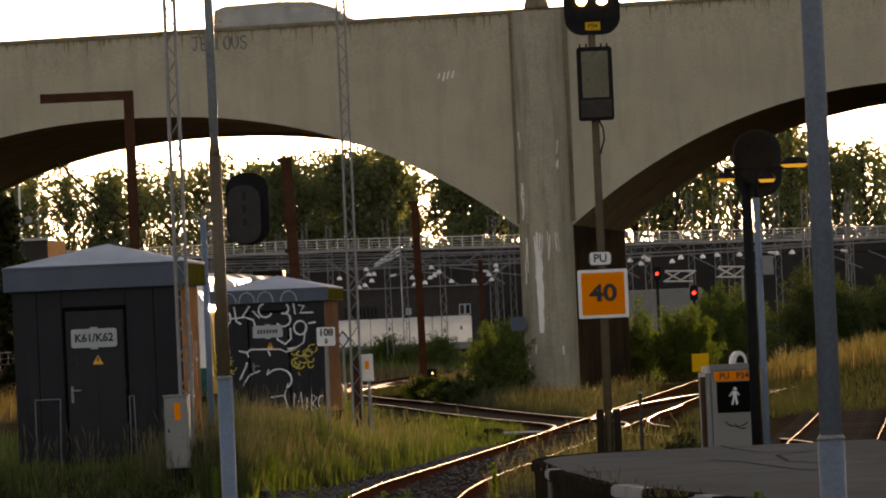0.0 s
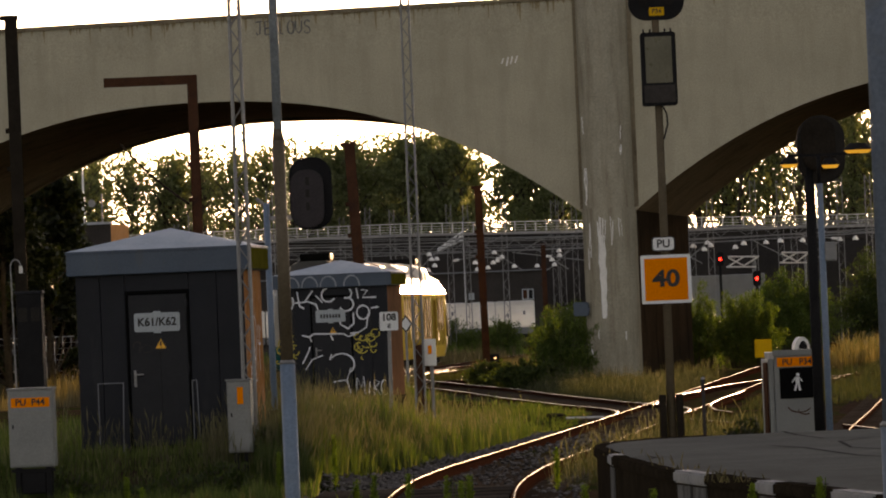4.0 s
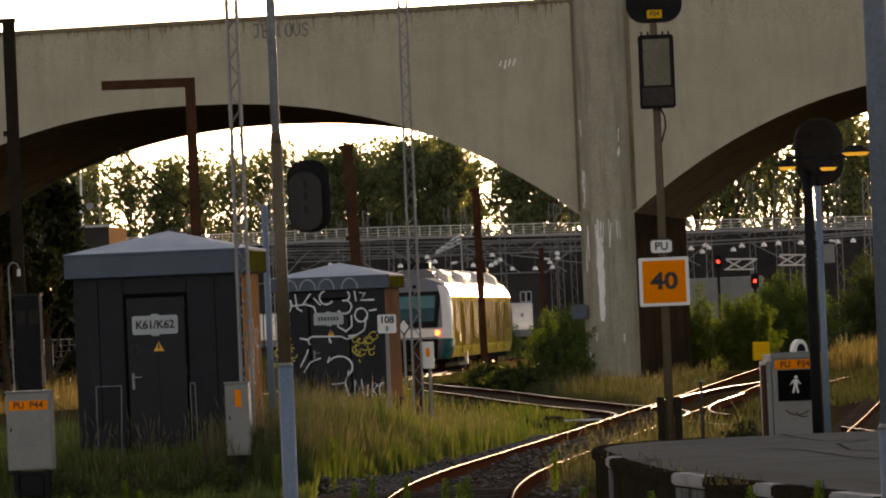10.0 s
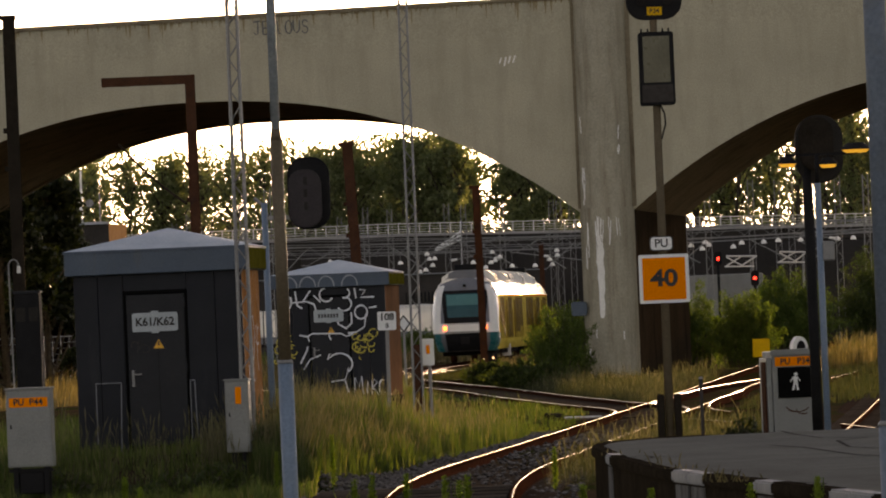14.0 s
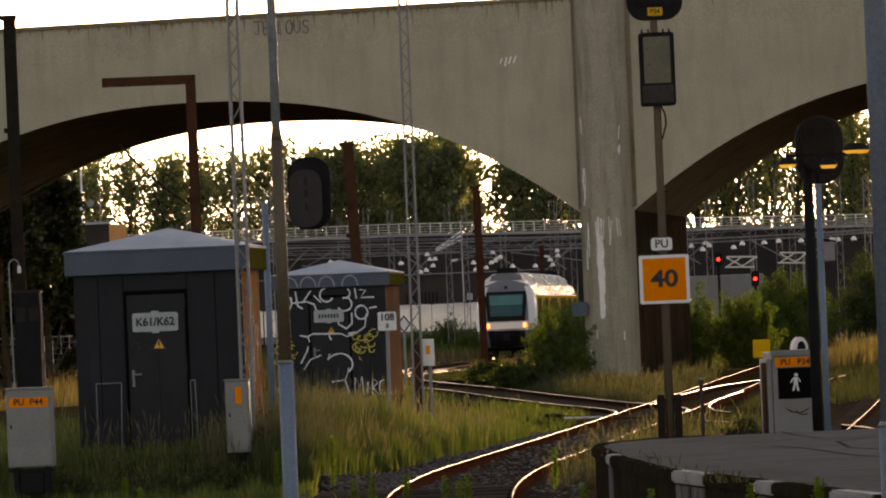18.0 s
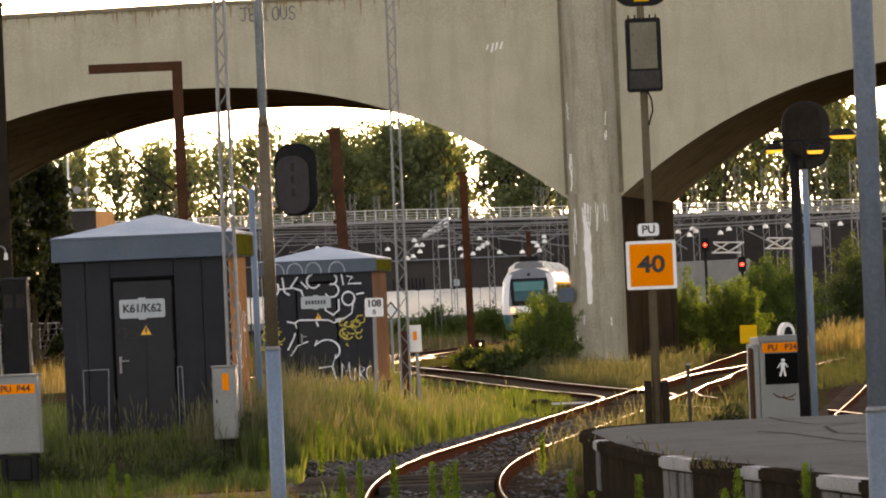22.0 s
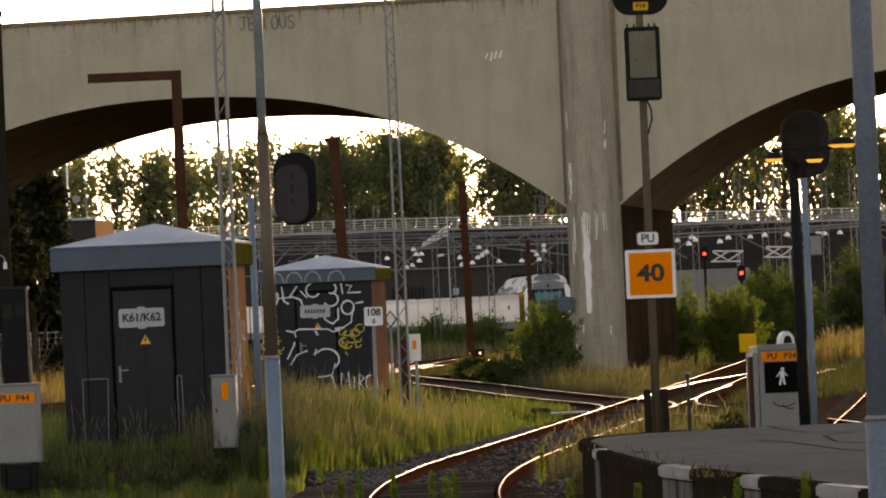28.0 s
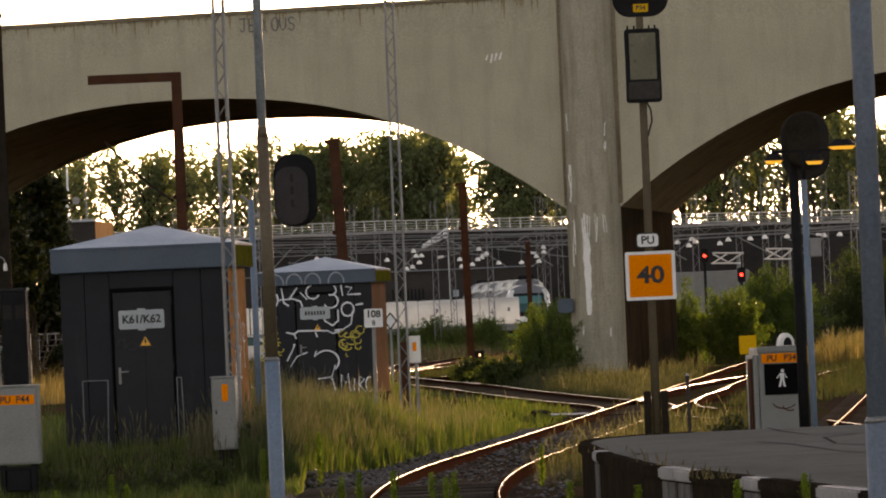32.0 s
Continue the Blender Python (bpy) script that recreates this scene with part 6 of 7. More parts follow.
for sd, x, y, w, h in ((21, -1.4, 384, 1.4, 1.5), (22, 0.3, 381, 1.2, 2.0), (23, 2.2, 380, 1.6, 1.7), (24, 3.2, 372, 1.4, 1.9), (25, 5.2, 318, 1.3, 2.2), (26, 6.1, 322, 1.3, 2.7), (27, -4.2, 386, 1.6, 1.4)):
    bush(sd, pose(x, y, 0.15), w, h, 9000, "green scrub before the parked wagons", M["bush"], 0.06)
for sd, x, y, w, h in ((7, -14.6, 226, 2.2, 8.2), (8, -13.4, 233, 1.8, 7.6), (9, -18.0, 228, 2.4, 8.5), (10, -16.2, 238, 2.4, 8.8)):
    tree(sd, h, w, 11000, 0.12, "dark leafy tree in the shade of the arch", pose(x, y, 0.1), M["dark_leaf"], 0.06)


def grass_field(name, seed, n, x_of, y_rng, hgt, width, material, label, keep=None, lean=0.25, dens=1.6, sink=0.02, heads=False):
    """Blades as bent strips; x_of(y) gives the two sides of the field."""
    rng = np.random.default_rng(seed)
    y = y_rng[0] + (y_rng[1] - y_rng[0]) * rng.random(n) ** dens
    lo, hi = x_of(y)
    x = lo + (hi - lo) * rng.random(n)
    if keep is not None:
        ok = keep(x, y)
        x, y = x[ok], y[ok]
        n = len(x)
    z = ground_z(x, y) - sink
    patch = 0.72 + 0.3 * np.sin(x * 1.7 + 1.3 * np.sin(y * 0.9)) * np.sin(y * 0.8) + 0.25 * np.sin(x * 9.1 + 2.0 * np.sin(y * 2.3)) * np.sin(y * 3.1 + x)
    h = rng.uniform(hgt[0], hgt[1], n) * patch
    a = rng.uniform(0, 2 * math.pi, n)
    l = rng.uniform(0, lean, n) * h
    b = rng.uniform(0, math.pi, n)
    wx, wy = np.cos(b) * width / 2, np.sin(b) * width / 2 * 0.4
    dx, dy = np.cos(a) * l, np.sin(a) * l
    v = np.stack([np.stack([x - wx, y - wy, z], 1), np.stack([x + wx, y + wy, z], 1),
                  np.stack([x + wx * 0.8 + dx * 0.35, y + wy + dy * 0.35, z + h * 0.6], 1), np.stack([x - wx * 0.8 + dx * 0.35, y - wy + dy * 0.35, z + h * 0.6], 1),
                  np.stack([x + dx, y + dy, z + h], 1)], 1).reshape(-1, 3)
    i = np.arange(n) * 5
    faces = np.stack([i, i + 1, i + 2, i + 3], 1).tolist() + np.stack([i + 3, i + 2, i + 4], 1).tolist()
    if heads:
        # slim stalks that end in loose spindle-shaped seed heads
        def ring(f, k):
            return [np.stack([x + e * wx * k + dx * f * f, y + e * wy * k + dy * f * f, z + h * f], 1) for e in (-1, 1)]
        v = np.stack(ring(0.0, 0.45) + ring(0.7, 0.35) + ring(0.84, 1.5) + [np.stack([x + dx, y + dy, z + h], 1)], 1).reshape(-1, 3)
        i = np.arange(n) * 7
        faces = np.stack([i, i + 1, i + 3, i + 2], 1).tolist() + np.stack([i + 2, i + 3, i + 5, i + 4], 1).tolist() + np.stack([i + 4, i + 5, i + 6], 1).tolist()
    ob = raw(name, v.tolist(), faces, material)
    return tagged(ob, label, "grass", kind="stuff")


def off_huts(x, y):
    a = (np.abs(x + 3.7) < 1.35) & (y > 89.9) & (y < 93.2)
    b = (np.abs(x + 2.1) < 1.35) & (y > 137.5) & (y < 140.8)
    return ~(a | b)


grass_field("grass", 41, 64000, lambda y: (-2.5 + 0.012 * (y - 88), track_a(y) - 1.95 + 0.45 * smooth_step(88, 112, y) - 3.2 * smooth_step(124, 140, y)), (87.5, 150), (0.15, 0.62), 0.013, M["grass"], "tall seeding meadow grass beside the track", off_huts)
grass_field("grass", 57, 78000, lambda y: (-9.5 + 0 * y, -2.4 + 0.012 * (y - 88)), (85.5, 150), (0.08, 0.42), 0.013, M["short_grass"], "short green grass round the huts", lambda x, y: off_huts(x, y) & ((x > -5.3) | (y < 112)))
grass_field("grass", 42, 9500, lambda y: (-3.2 + 0 * y, track_a(y) - 2.0 + 0.4 * smooth_step(88, 112, y) - 3.2 * smooth_step(124, 140, y)), (88, 150), (0.4, 0.88), 0.0095, M["straw"], "straw-coloured seed stalks in the meadow", off_huts, 0.35, heads=True)
grass_field("grass", 60, 420, lambda y: (-5.6 + 0 * y, -2.3 + 0 * y), (87.4, 90.0), (0.5, 1.05), 0.011, M["straw"], "pale seed stalks before the hut wall", off_huts, 0.3, 1.0, heads=True)
grass_field("grass", 43, 7500, lambda y: (-6.5 + 0 * y, track_a(y) - 0.95), (52, 80), (0.05, 0.4), 0.016, M["weed"], "short green weeds on bare earth", lambda x, y: np.sin(x * 2.1 + 0.5 * y) + np.sin(y * 0.9 - x) > -0.1, 0.6, 1.0)
grass_field("grass", 52, 24000, lambda y: (-6.5 + 0 * y, track_a(y) - 0.9), (52, 80), (0.06, 0.38), 0.012, M["red_weed"], "reddish dry sorrel on bare earth", lambda x, y: np.sin(x * 1.7 - 0.4 * y) + np.sin(y * 1.1 + x) > 0.2, 0.6, 1.0)
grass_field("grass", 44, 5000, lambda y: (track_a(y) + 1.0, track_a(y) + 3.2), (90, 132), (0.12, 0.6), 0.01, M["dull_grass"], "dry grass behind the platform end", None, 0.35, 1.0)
grass_field("grass", 63, 900, lambda y: (track_a(y) + 0.95, track_a(y) + 3.0), (88, 120), (0.35, 0.75), 0.011, M["straw"], "pale seed stalks behind the platform end", None, 0.4, 1.0, heads=True)
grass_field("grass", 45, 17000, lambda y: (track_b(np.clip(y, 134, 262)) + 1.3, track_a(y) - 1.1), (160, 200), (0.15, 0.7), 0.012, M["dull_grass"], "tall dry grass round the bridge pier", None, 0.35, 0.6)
grass_field("grass", 61, 2600, lambda y: (track_b(np.clip(y, 134, 262)) + 1.3, track_a(y) - 0.9), (156, 200), (0.3, 0.85), 0.009, M["straw"], "pale seed stalks round the bridge pier", None, 0.35, 0.6, heads=True)
grass_field("grass", 62, 4500, lambda y: (track_a(y) + 1.3, track_a(y) + 16), (205, 340), (0.5, 1.1), 0.028, M["straw"], "golden seed stalks in the dry grass", None, 0.3, 1.0, heads=True)
grass_field("grass", 56, 12000, lambda y: (track_a(y) + 1.3, track_a(y) + 16), (205, 340), (0.3, 0.9), 0.035, M["bush_dark"], "dark green undergrowth in the dry grass", lambda x, y: np.sin(x * 0.9 + 0.08 * y) + np.sin(y * 0.11 - x * 0.5) > 0.3, 0.5, 1.0)
grass_field("grass", 46, 32000, lambda y: (track_a(y) + 1.3, track_a(y) + 16), (205, 340), (0.4, 1.0), 0.035, M["dry_grass"], "tall dry grass beyond the platform", None, 0.3, 1.0)
grass_field("grass", 47, 16000, lambda y: (track_t(y) + 1.7, track_t(y) + 9), (264, 330), (0.2, 0.6), 0.035, M["dry_grass"], "rough dry grass between the yard tracks", None, 0.3, 1.0)
grass_field("grass", 48, 9000, lambda y: (track_t(y) - 12, track_t(y) - 1.7), (235, 360), (0.3, 0.9), 0.04, M["dry_grass"], "rough dry grass beyond the through track", None, 0.3, 1.0)
grass_field("grass", 49, 4500, lambda y: (-13 + 0 * y, -8.6 + 0 * y), (186, 236), (0.4, 1.15), 0.022, M["dry_grass"], "golden dry grass along the fence", None, 0.3, 1.0)
grass_field("grass", 50, 9000, lambda y: (track_a(y) - 5.2, np.minimum(track_a(y) - 1.6, track_b(np.clip(y, 134, 262)) - 1.2)), (112, 158), (0.1, 0.32), 0.02, M["grass"], "short grass between the diverging tracks", None, 0.4, 1.0)
grass_field("grass", 51, 4000, lambda y: (track_t(np.clip(y, 120, 500)) + 1.6, track_b(np.clip(y, 134, 262)) - 1.3), (158, 200), (0.1, 0.4), 0.022, M["grass"], "short grass between the yard tracks", None, 0.4, 1.0)


def weed(seed, x, y, h):
    """A tall leafy weed: a stalk with narrow leaves all the way up."""
    rng = np.random.default_rng(seed)
    t = thing("weed_plant", pose(x, y, float(ground_z(x, y))), "tall green leafy weed beside the track", "weed", "tall weeds")
    part("stalk", rodded((0, 0, -0.05), (rng.normal() * 0.04, 0, h), 0.008, 0.004, 5), M["bush"], t)
    v, f = [], []
    for i in range(int(900 * h)):
        u = 0.1 + 0.9 * rng.random() ** 0.8
        a, ln = rng.uniform(0, 6.28), 0.085 * (1.05 - 0.75 * u**3) * rng.uniform(0.5, 1.3)
        d, n = Vector((math.cos(a), math.sin(a), rng.uniform(0.3, 2.2))).normalized(), Vector((-math.sin(a), math.cos(a), 0)) * 0.006
        b = Vector((rng.normal() * 0.012, rng.normal() * 0.012, h * u))
        k = len(v)
        v += [b, b + d * ln * 0.5 + n, b + d * ln - Vector((0, 0, 0.2 * ln)), b + d * ln * 0.5 - n]
        f.append((k, k + 1, k + 2, k + 3))
    raw("leaf_spray", [tuple(p) for p in v], f, M["tall_weed"], t)


for i, (x, y, h) in enumerate(((1.16, 59.2, 0.72), (1.28, 56.7, 0.6), (1.41, 56.5, 0.45), (1.87, 63.0, 0.55), (1.89, 56.9, 0.38), (2.01, 56.75, 0.42), (2.34, 55.5, 0.6), (2.45, 55.4, 0.76), (2.96, 54.6, 0.82), (0.84, 59.5, 0.38), (0.48, 62.3, 0.48), (0.58, 62.15, 0.42), (0.15, 58.0, 0.9),
                               (-3.38, 70.6, 0.75), (-3.04, 66.5, 0.75), (-3.44, 67.9, 0.5), (-3.03, 69.2, 0.5), (-2.13, 69.9, 0.4), (-0.72, 62.9, 0.85), (-0.4, 62.5, 0.85), (-0.05, 67.2, 0.7), (-0.9, 63.9, 0.8), (-4.19, 74.7, 0.5), (-4.6, 74.2, 0.42), (0.08, 60.4, 0.8), (-1.5, 87.6, 0.75), (-2.2, 86.6, 0.6), (1.35, 86.5, 0.6))):
    weed(300 + i, x, y, h)
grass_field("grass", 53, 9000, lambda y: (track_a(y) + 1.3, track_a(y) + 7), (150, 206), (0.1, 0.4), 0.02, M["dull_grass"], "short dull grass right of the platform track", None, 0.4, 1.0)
grass_field("grass", 54, 5000, lambda y: (track_t(np.clip(y, 120, 500)) + 1.4, track_t(np.clip(y, 120, 500)) + 4.5), (204, 264), (0.08, 0.3), 0.02, M["dull_grass"], "short dull grass beside the through track", None, 0.4, 1.0)
for sd, x, y, w, h in ((31, -3.5, 86.9, 0.7, 0.42), (32, -2.95, 87.0, 0.45, 0.5), (33, -5.0, 87.2, 0.5, 0.55), (34, -4.2, 86.7, 0.5, 0.32), (35, -2.35, 88.4, 0.35, 0.5)):
    bush(sd, pose(x, y, float(ground_z(x, y))), w, h, 1800, "dark broad-leaved weeds at the foot of the hut", M["bush_dark"], 0.045, "weed_clump")
bush(11, pose(4.1, 93.4, -0.1), 0.48, 0.66, 3000, "dark low bush behind the cabinet", M["dark_leaf"], 0.04)


def kerb_tufts():
    """Dry brown tufts rooted in the joint behind the kerb."""
    rng = np.random.default_rng(500)
    v, f = [], []
    for x, y, n, h in [(2.13, 67.4, 8, 0.21), (2.21, 65.7, 12, 0.1), (2.44, 61.0, 14, 0.18), (2.56, 60.4, 18, 0.08), (1.82, 74.0, 8, 0.11)]:
        for i in range(n):
            a, ln = rng.uniform(0, 6.28), h * rng.uniform(0.3, 1)
            b = Vector((x + rng.normal() * 0.1, y + rng.normal() * 0.1, 0.535))
            e = b + Vector((math.cos(a) * ln * 0.5, math.sin(a) * ln * 0.5, ln))
            w = Vector((0.006, 0, 0))
            k = len(v)
            v += [b - w, b + w, (b + e) / 2 + w + Vector((0, 0, ln * 0.12)), e, (b + e) / 2 - w + Vector((0, 0, ln * 0.12))]
            f.append((k, k + 1, k + 2, k + 3, k + 4))
    tagged(raw("kerb_weeds", [tuple(p) for p in v], f, M["dry_grass"]), "dry brown weed tufts growing in the kerb joint", "weeds", kind="stuff")


kerb_tufts()
grass_field("grass", 58, 15000, lambda y: (-9.5 + 0 * y, -1.7 + 0 * y), (84.6, 90.1), (0.06, 0.34), 0.018, M["short_grass"], "short green grass along the footpath", off_huts, 0.4, 1.0)
grass_field("grass", 59, 9000, lambda y: (-22 + 0 * y, 4.4 + 0 * y), (368, 394), (0.4, 1.1), 0.06, M["bush"], "green scrub before the parked wagons", lambda x, y: np.sin(x * 1.3) + np.sin(x * 0.53 + y) > -0.5, 0.5, 1.0)

# ---- the yard behind the bridge ----
def far_viaduct():
    def top(x):
        return 8.22 - 0.02 * max(0.0, x + 3)
    t = thing("far_viaduct", pose(0, 470, 0), "pale concrete viaduct with railings far across the yard", "bridge", kind="structure")
    ends = (-75, -3, 95)

    def band(name, y0, y1, z0, z1, material, label=""):
        pts = [(x, top(x) + z0) for x in ends] + [(x, top(x) + z1) for x in ends[::-1]]
        return part(name, slabbed(pts, "y", y0, y1), material, t, label)
    band("deck", 0, 7, -0.2, 0.0, M["viaduct"])
    band("girder", 0.6, 6.4, -1.0, -0.204, M["hall"], "dark steel girder")
    for x in np.arange(-70, 95, 12.0):
        part("column", boxed(x - 0.3, x + 0.3, 2.5, 4.5, -0.3, top(x) - 1.0), M["hall"], t)
    for z, r in ((0.66, 0.05), (0.46, 0.03), (0.28, 0.03), (0.1, 0.03)):
        band("hand_rail" if z > 0.6 else "middle_rail", 0.1, 0.16, z, z + r, M["silver"])
    for x in np.arange(-28, 46, 0.72):
        part("baluster", boxed(x - 0.03, x + 0.03, 0.08, 0.15, top(x), top(x) + 0.7), M["silver"], t)
    # secondary bracing under the deck
    for i, x in enumerate(np.arange(-28, 40, 3.1)):
        part("brace", rodded((x, 0.3, top(x) - 1.0), (x + (2.6 if i % 3 else -1.9), 0.3, 5.3), 0.045, n=5), M["steel"], t)
    st = thing("viaduct_stair", pose(0, 466, 0), "white steel stair rising to the viaduct", "stair")
    for dz in (0.0, 0.28, 0.56):
        part("stair_rail", rodded((-0.3, 0, 6.9 + dz * 0.2), (1.5, 0, 7.62 + dz), 0.055, n=6), M["sign_white"], st)
    part("stringer", rodded((-0.35, 0.1, 6.78), (1.5, 0.1, 7.6), 0.07, n=6), M["viaduct"], st)
    for k in range(6):
        part("stair_post", rodded((0.1 + 0.28 * k, 0, 6.98 + 0.125 * k), (0.1 + 0.28 * k, 0, 7.2 + 0.2 * k), 0.03, n=5), M["sign_white"], st)
    part("landing_post", boxed(1.45, 1.55, -0.05, 0.05, -0.3, 8.85), M["sign_white"], st)


far_viaduct()


def dark_hall():
    t = thing("engine_hall", pose(-4.5, 468.6, 0), "long dark-clad hall behind the parked train", "building")
    part("wall", boxed(-24, 11.5, 0, 3, -0.3, 5.3), M["hall"], t)
    part("roof", slabbed([(-24.3, 5.3), (11.8, 5.3), (11.8, 5.39), (-24.3, 5.39)], "y", -0.3, 3.2), M["train_grey"], t)
    for i in range(9):
        part("cladding_rib", boxed(2.0 + i * 0.26, 2.1 + i * 0.26, -0.06, -0.002, 3.1, 4.1), M["black"], t)
    part("notice_board", boxed(6.2, 6.6, -0.1, -0.002, 3.45, 3.9), M["sign_plate"], t)
    wf = part("window_frame", boxed(9.9, 10.7, -0.05, -0.002, 3.3, 4.05), M["sign_plate"], t)
    part("pane", boxed(9.97, 10.25, -0.07, -0.0505, 3.37, 3.98), M["rust"], wf)
    part("pane", boxed(10.37, 10.63, -0.07, -0.0505, 3.37, 3.98), M["black"], wf)
    bd = thing("hedge", pose(0, 492, 0), "dark hedge behind the viaduct", "hedge", kind="structure")
    rng = np.random.default_rng(77)
    cs = np.stack([rng.uniform(-60, 80, 400), rng.uniform(-2, 2, 400), rng.uniform(0.3, 5.6, 400)], 1)
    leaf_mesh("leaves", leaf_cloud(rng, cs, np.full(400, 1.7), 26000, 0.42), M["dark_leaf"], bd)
    # Added dark backing before the leaves, closes bright gaps below the viaduct deck.
    part("dark_backing", boxed(-70, 90, -4.5, -3, -0.3, 7.45), M["hall"], bd)


dark_hall()


def left_buildings():
    t = thing("brick_building", pose(-16.8, 345, 0.1), "dark flat-roofed building with a tan-coloured end", "building")
    part("wall", boxed(-9, 0, 0, 8, -0.3, 7.6), M["hall"], t)
    part("end_wall", slabbed([(0.004, 0.05), (0.55, 7.9), (0.45, 7.95), (0.004, 7.95)], "z", -0.3, 7.62), M["tan_sun_end"], t, "end wall with the sun's gold in its colour")
    part("roof", boxed(-9.2, 0.1, -0.2, 8.2, 7.6, 7.72), M["sign_plate"], t, "pale roof edge")
    for x in (-7.5, -5.5, -3.5):
        part("window", boxed(x, x + 1.0, -0.03, -0.002, 4.4, 5.7), M["train_glass"], t)
    an = part("antenna", rodded((-1.4, 1, 7.7), (-1.36, 1, 10.4), 0.05, n=8), M["sign_white"], t)
    part("antenna_panel", boxed(-1.48, -1.3, 0.9, 1.05, 8.2, 9.3, 0.02), M["sign_white"], an)
    part("dish", rodded((-0.95, 0.8, 8.7), (-0.95, 0.95, 8.7), 0.2, 0.16, 16), M["steel"], t)
    part("flue", rodded((-0.45, 1, 7.7), (-0.45, 1, 9.2), 0.04), M["steel"], t)
    g = thing("garden_wall", pose(-20.7, 345, 0.1), "dark red garden wall with a pale cap", "wall")
    part("wall", boxed(-8.5, 1.85, 0, 0.4, -0.3, 6.5), M["brick"], g)
    part("wall_cap", boxed(-8.55, 1.9, -0.05, 0.45, 6.5, 6.6), M["sign_white"], g)


left_buildings()


def catenary():
    """Galvanised masts, cross spans with insulators, and the yard's signals."""
    rng = np.random.default_rng(8)
    src = None
    spots = [(-4.1, 380), (-2.84, 392), (0.44, 380), (1.4, 384), (3.52, 380), (6.32, 380), (6.8, 384), (7.46, 380), (12.72, 345), (13.68, 345), (15.9, 345), (17.5, 350), (17.91, 345), (20.32, 345), (21.76, 345), (24.5, 352), (9.3, 420), (-6, 410), (-11, 380), (27, 390)]
    for x, y in spots:
        m = pose(x, y, 0.1, 0, 0, rng.uniform(-4, 4))
        h = 8.5
        if src is None:
            src = lattice_mast(m, h, 0.34, "grey lattice catenary mast in the yard", "catenary masts")
        else:
            copy_thing(src, m)
    # cross spans from mast to mast
    def span(y, x0, x1, z):
        t = thing("cross_span", pose(0, y, 0), "thin cross-span wires with white insulators", "catenary wire", "cross spans")
        n = 14
        ps = [(x0 + (x1 - x0) * i / n, z - 0.5 * math.sin(math.pi * i / n)) for i in range(n + 1)]
        ring = [(0.022 * math.cos(math.pi * q / 2), 0.022 * math.sin(math.pi * q / 2)) for q in range(4)]
        v = [(x, a, zz + b) for x, zz in ps for a, b in ring]
        f = [(k * 4 + q, k * 4 + (q + 1) % 4, (k + 1) * 4 + (q + 1) % 4, (k + 1) * 4 + q) for k in range(n) for q in range(4)]
        raw("wire", v, f, M["steel"], t)
        return t, lambda x: z - 0.5 * math.sin(math.pi * (x - x0) / (x1 - x0))

    def dome(t, x, z, hang):
        part("hanger", rodded((x, 0, hang), (x, 0, z + 0.1), 0.012, n=4), M["steel"], t)
        bm = bmesh.new()
        rod(bm, (x, 0, z - 0.1), (x, 0, z - 0.02), 0.15, 0.14, 12)
        rod(bm, (x, 0, z - 0.02), (x, 0, z + 0.07), 0.14, 0.09, 12)
        rod(bm, (x, 0, z + 0.07), (x, 0, z + 0.11), 0.09, 0.02, 12)
        part("insulator", bm, M["insulator"], t, "white porcelain insulator")
    for y, x0, x1, z in ((318, -8, 30, 6.4), (380, -14, 34, 7.0), (345.1, -10, 32, 6.6), (410, -16, 36, 7.2), (410.1, -16, 36, 6.6), (380.1, -14, 34, 6.5)):
        span(y, x0, x1, z)
        for x in (x0, x1):
            if y == int(y):
                copy_thing(src, pose(x, y, 0.1))
    far, hang = span(379.9, -14, 34, 6.35)
    for x, z in ((-0.73, 5.84), (-0.31, 5.57), (-0.6, 5.56), (-0.44, 5.2), (-0.83, 4.96), (-1.16, 4.87), (-2.24, 5.41), (2.92, 5.8), (2.83, 5.23), (3.07, 5.33), (3.34, 5.53), (2.53, 4.96), (1.94, 4.88), (1.83, 5.27),
                 (4.01, 4.98), (5.29, 4.95), (6.54, 5.75), (6.56, 5.49), (6.13, 5.26), (6.26, 4.98)):
        dome(far, x, z, hang(x))
    mid, hang = span(345, -10, 32, 6.2)
    for x, z in ((12.78, 5.37), (13.51, 5.5), (13.68, 5.36), (13.34, 5.18), (15.36, 5.4), (16.48, 5.4), (17.22, 5.45), (18.36, 5.43), (20.25, 5.4), (21.04, 5.42), (14.92, 5.22), (-8.2, 5.5), (-5.6, 5.3)):
        dome(mid, x, z, hang(x))
    # white lattice booms standing among the masts
    for x, z, ln in ((13.9, 4.02, 1.5), (16.5, 4.12, 1.35)):
        t = thing("lattice_boom", pose(x, 330, 0.1), "short white lattice boom on posts in the yard", "gantry", "lattice booms")
        part("upper_chord", rodded((0, 0, z + 0.5), (ln, 0, z + 0.44), 0.04, n=6), M["silver"], t)
        part("lower_chord", rodded((-0.1, 0, z), (ln * 0.9, 0, z - 0.05), 0.04, n=6), M["silver"], t)
        for a, b in ((0.0, 0.75), (0.75, 0.0), (0.75, ln)):
            part("lacing_bar", rodded((a, 0, z + 0.02), (b, 0, z + 0.46), 0.035, n=6), M["silver"], t)
        part("post", rodded((ln * 0.85, 0.05, -0.3), (ln * 0.85, 0.05, z + 0.5), 0.06, n=8), M["steel"], t)
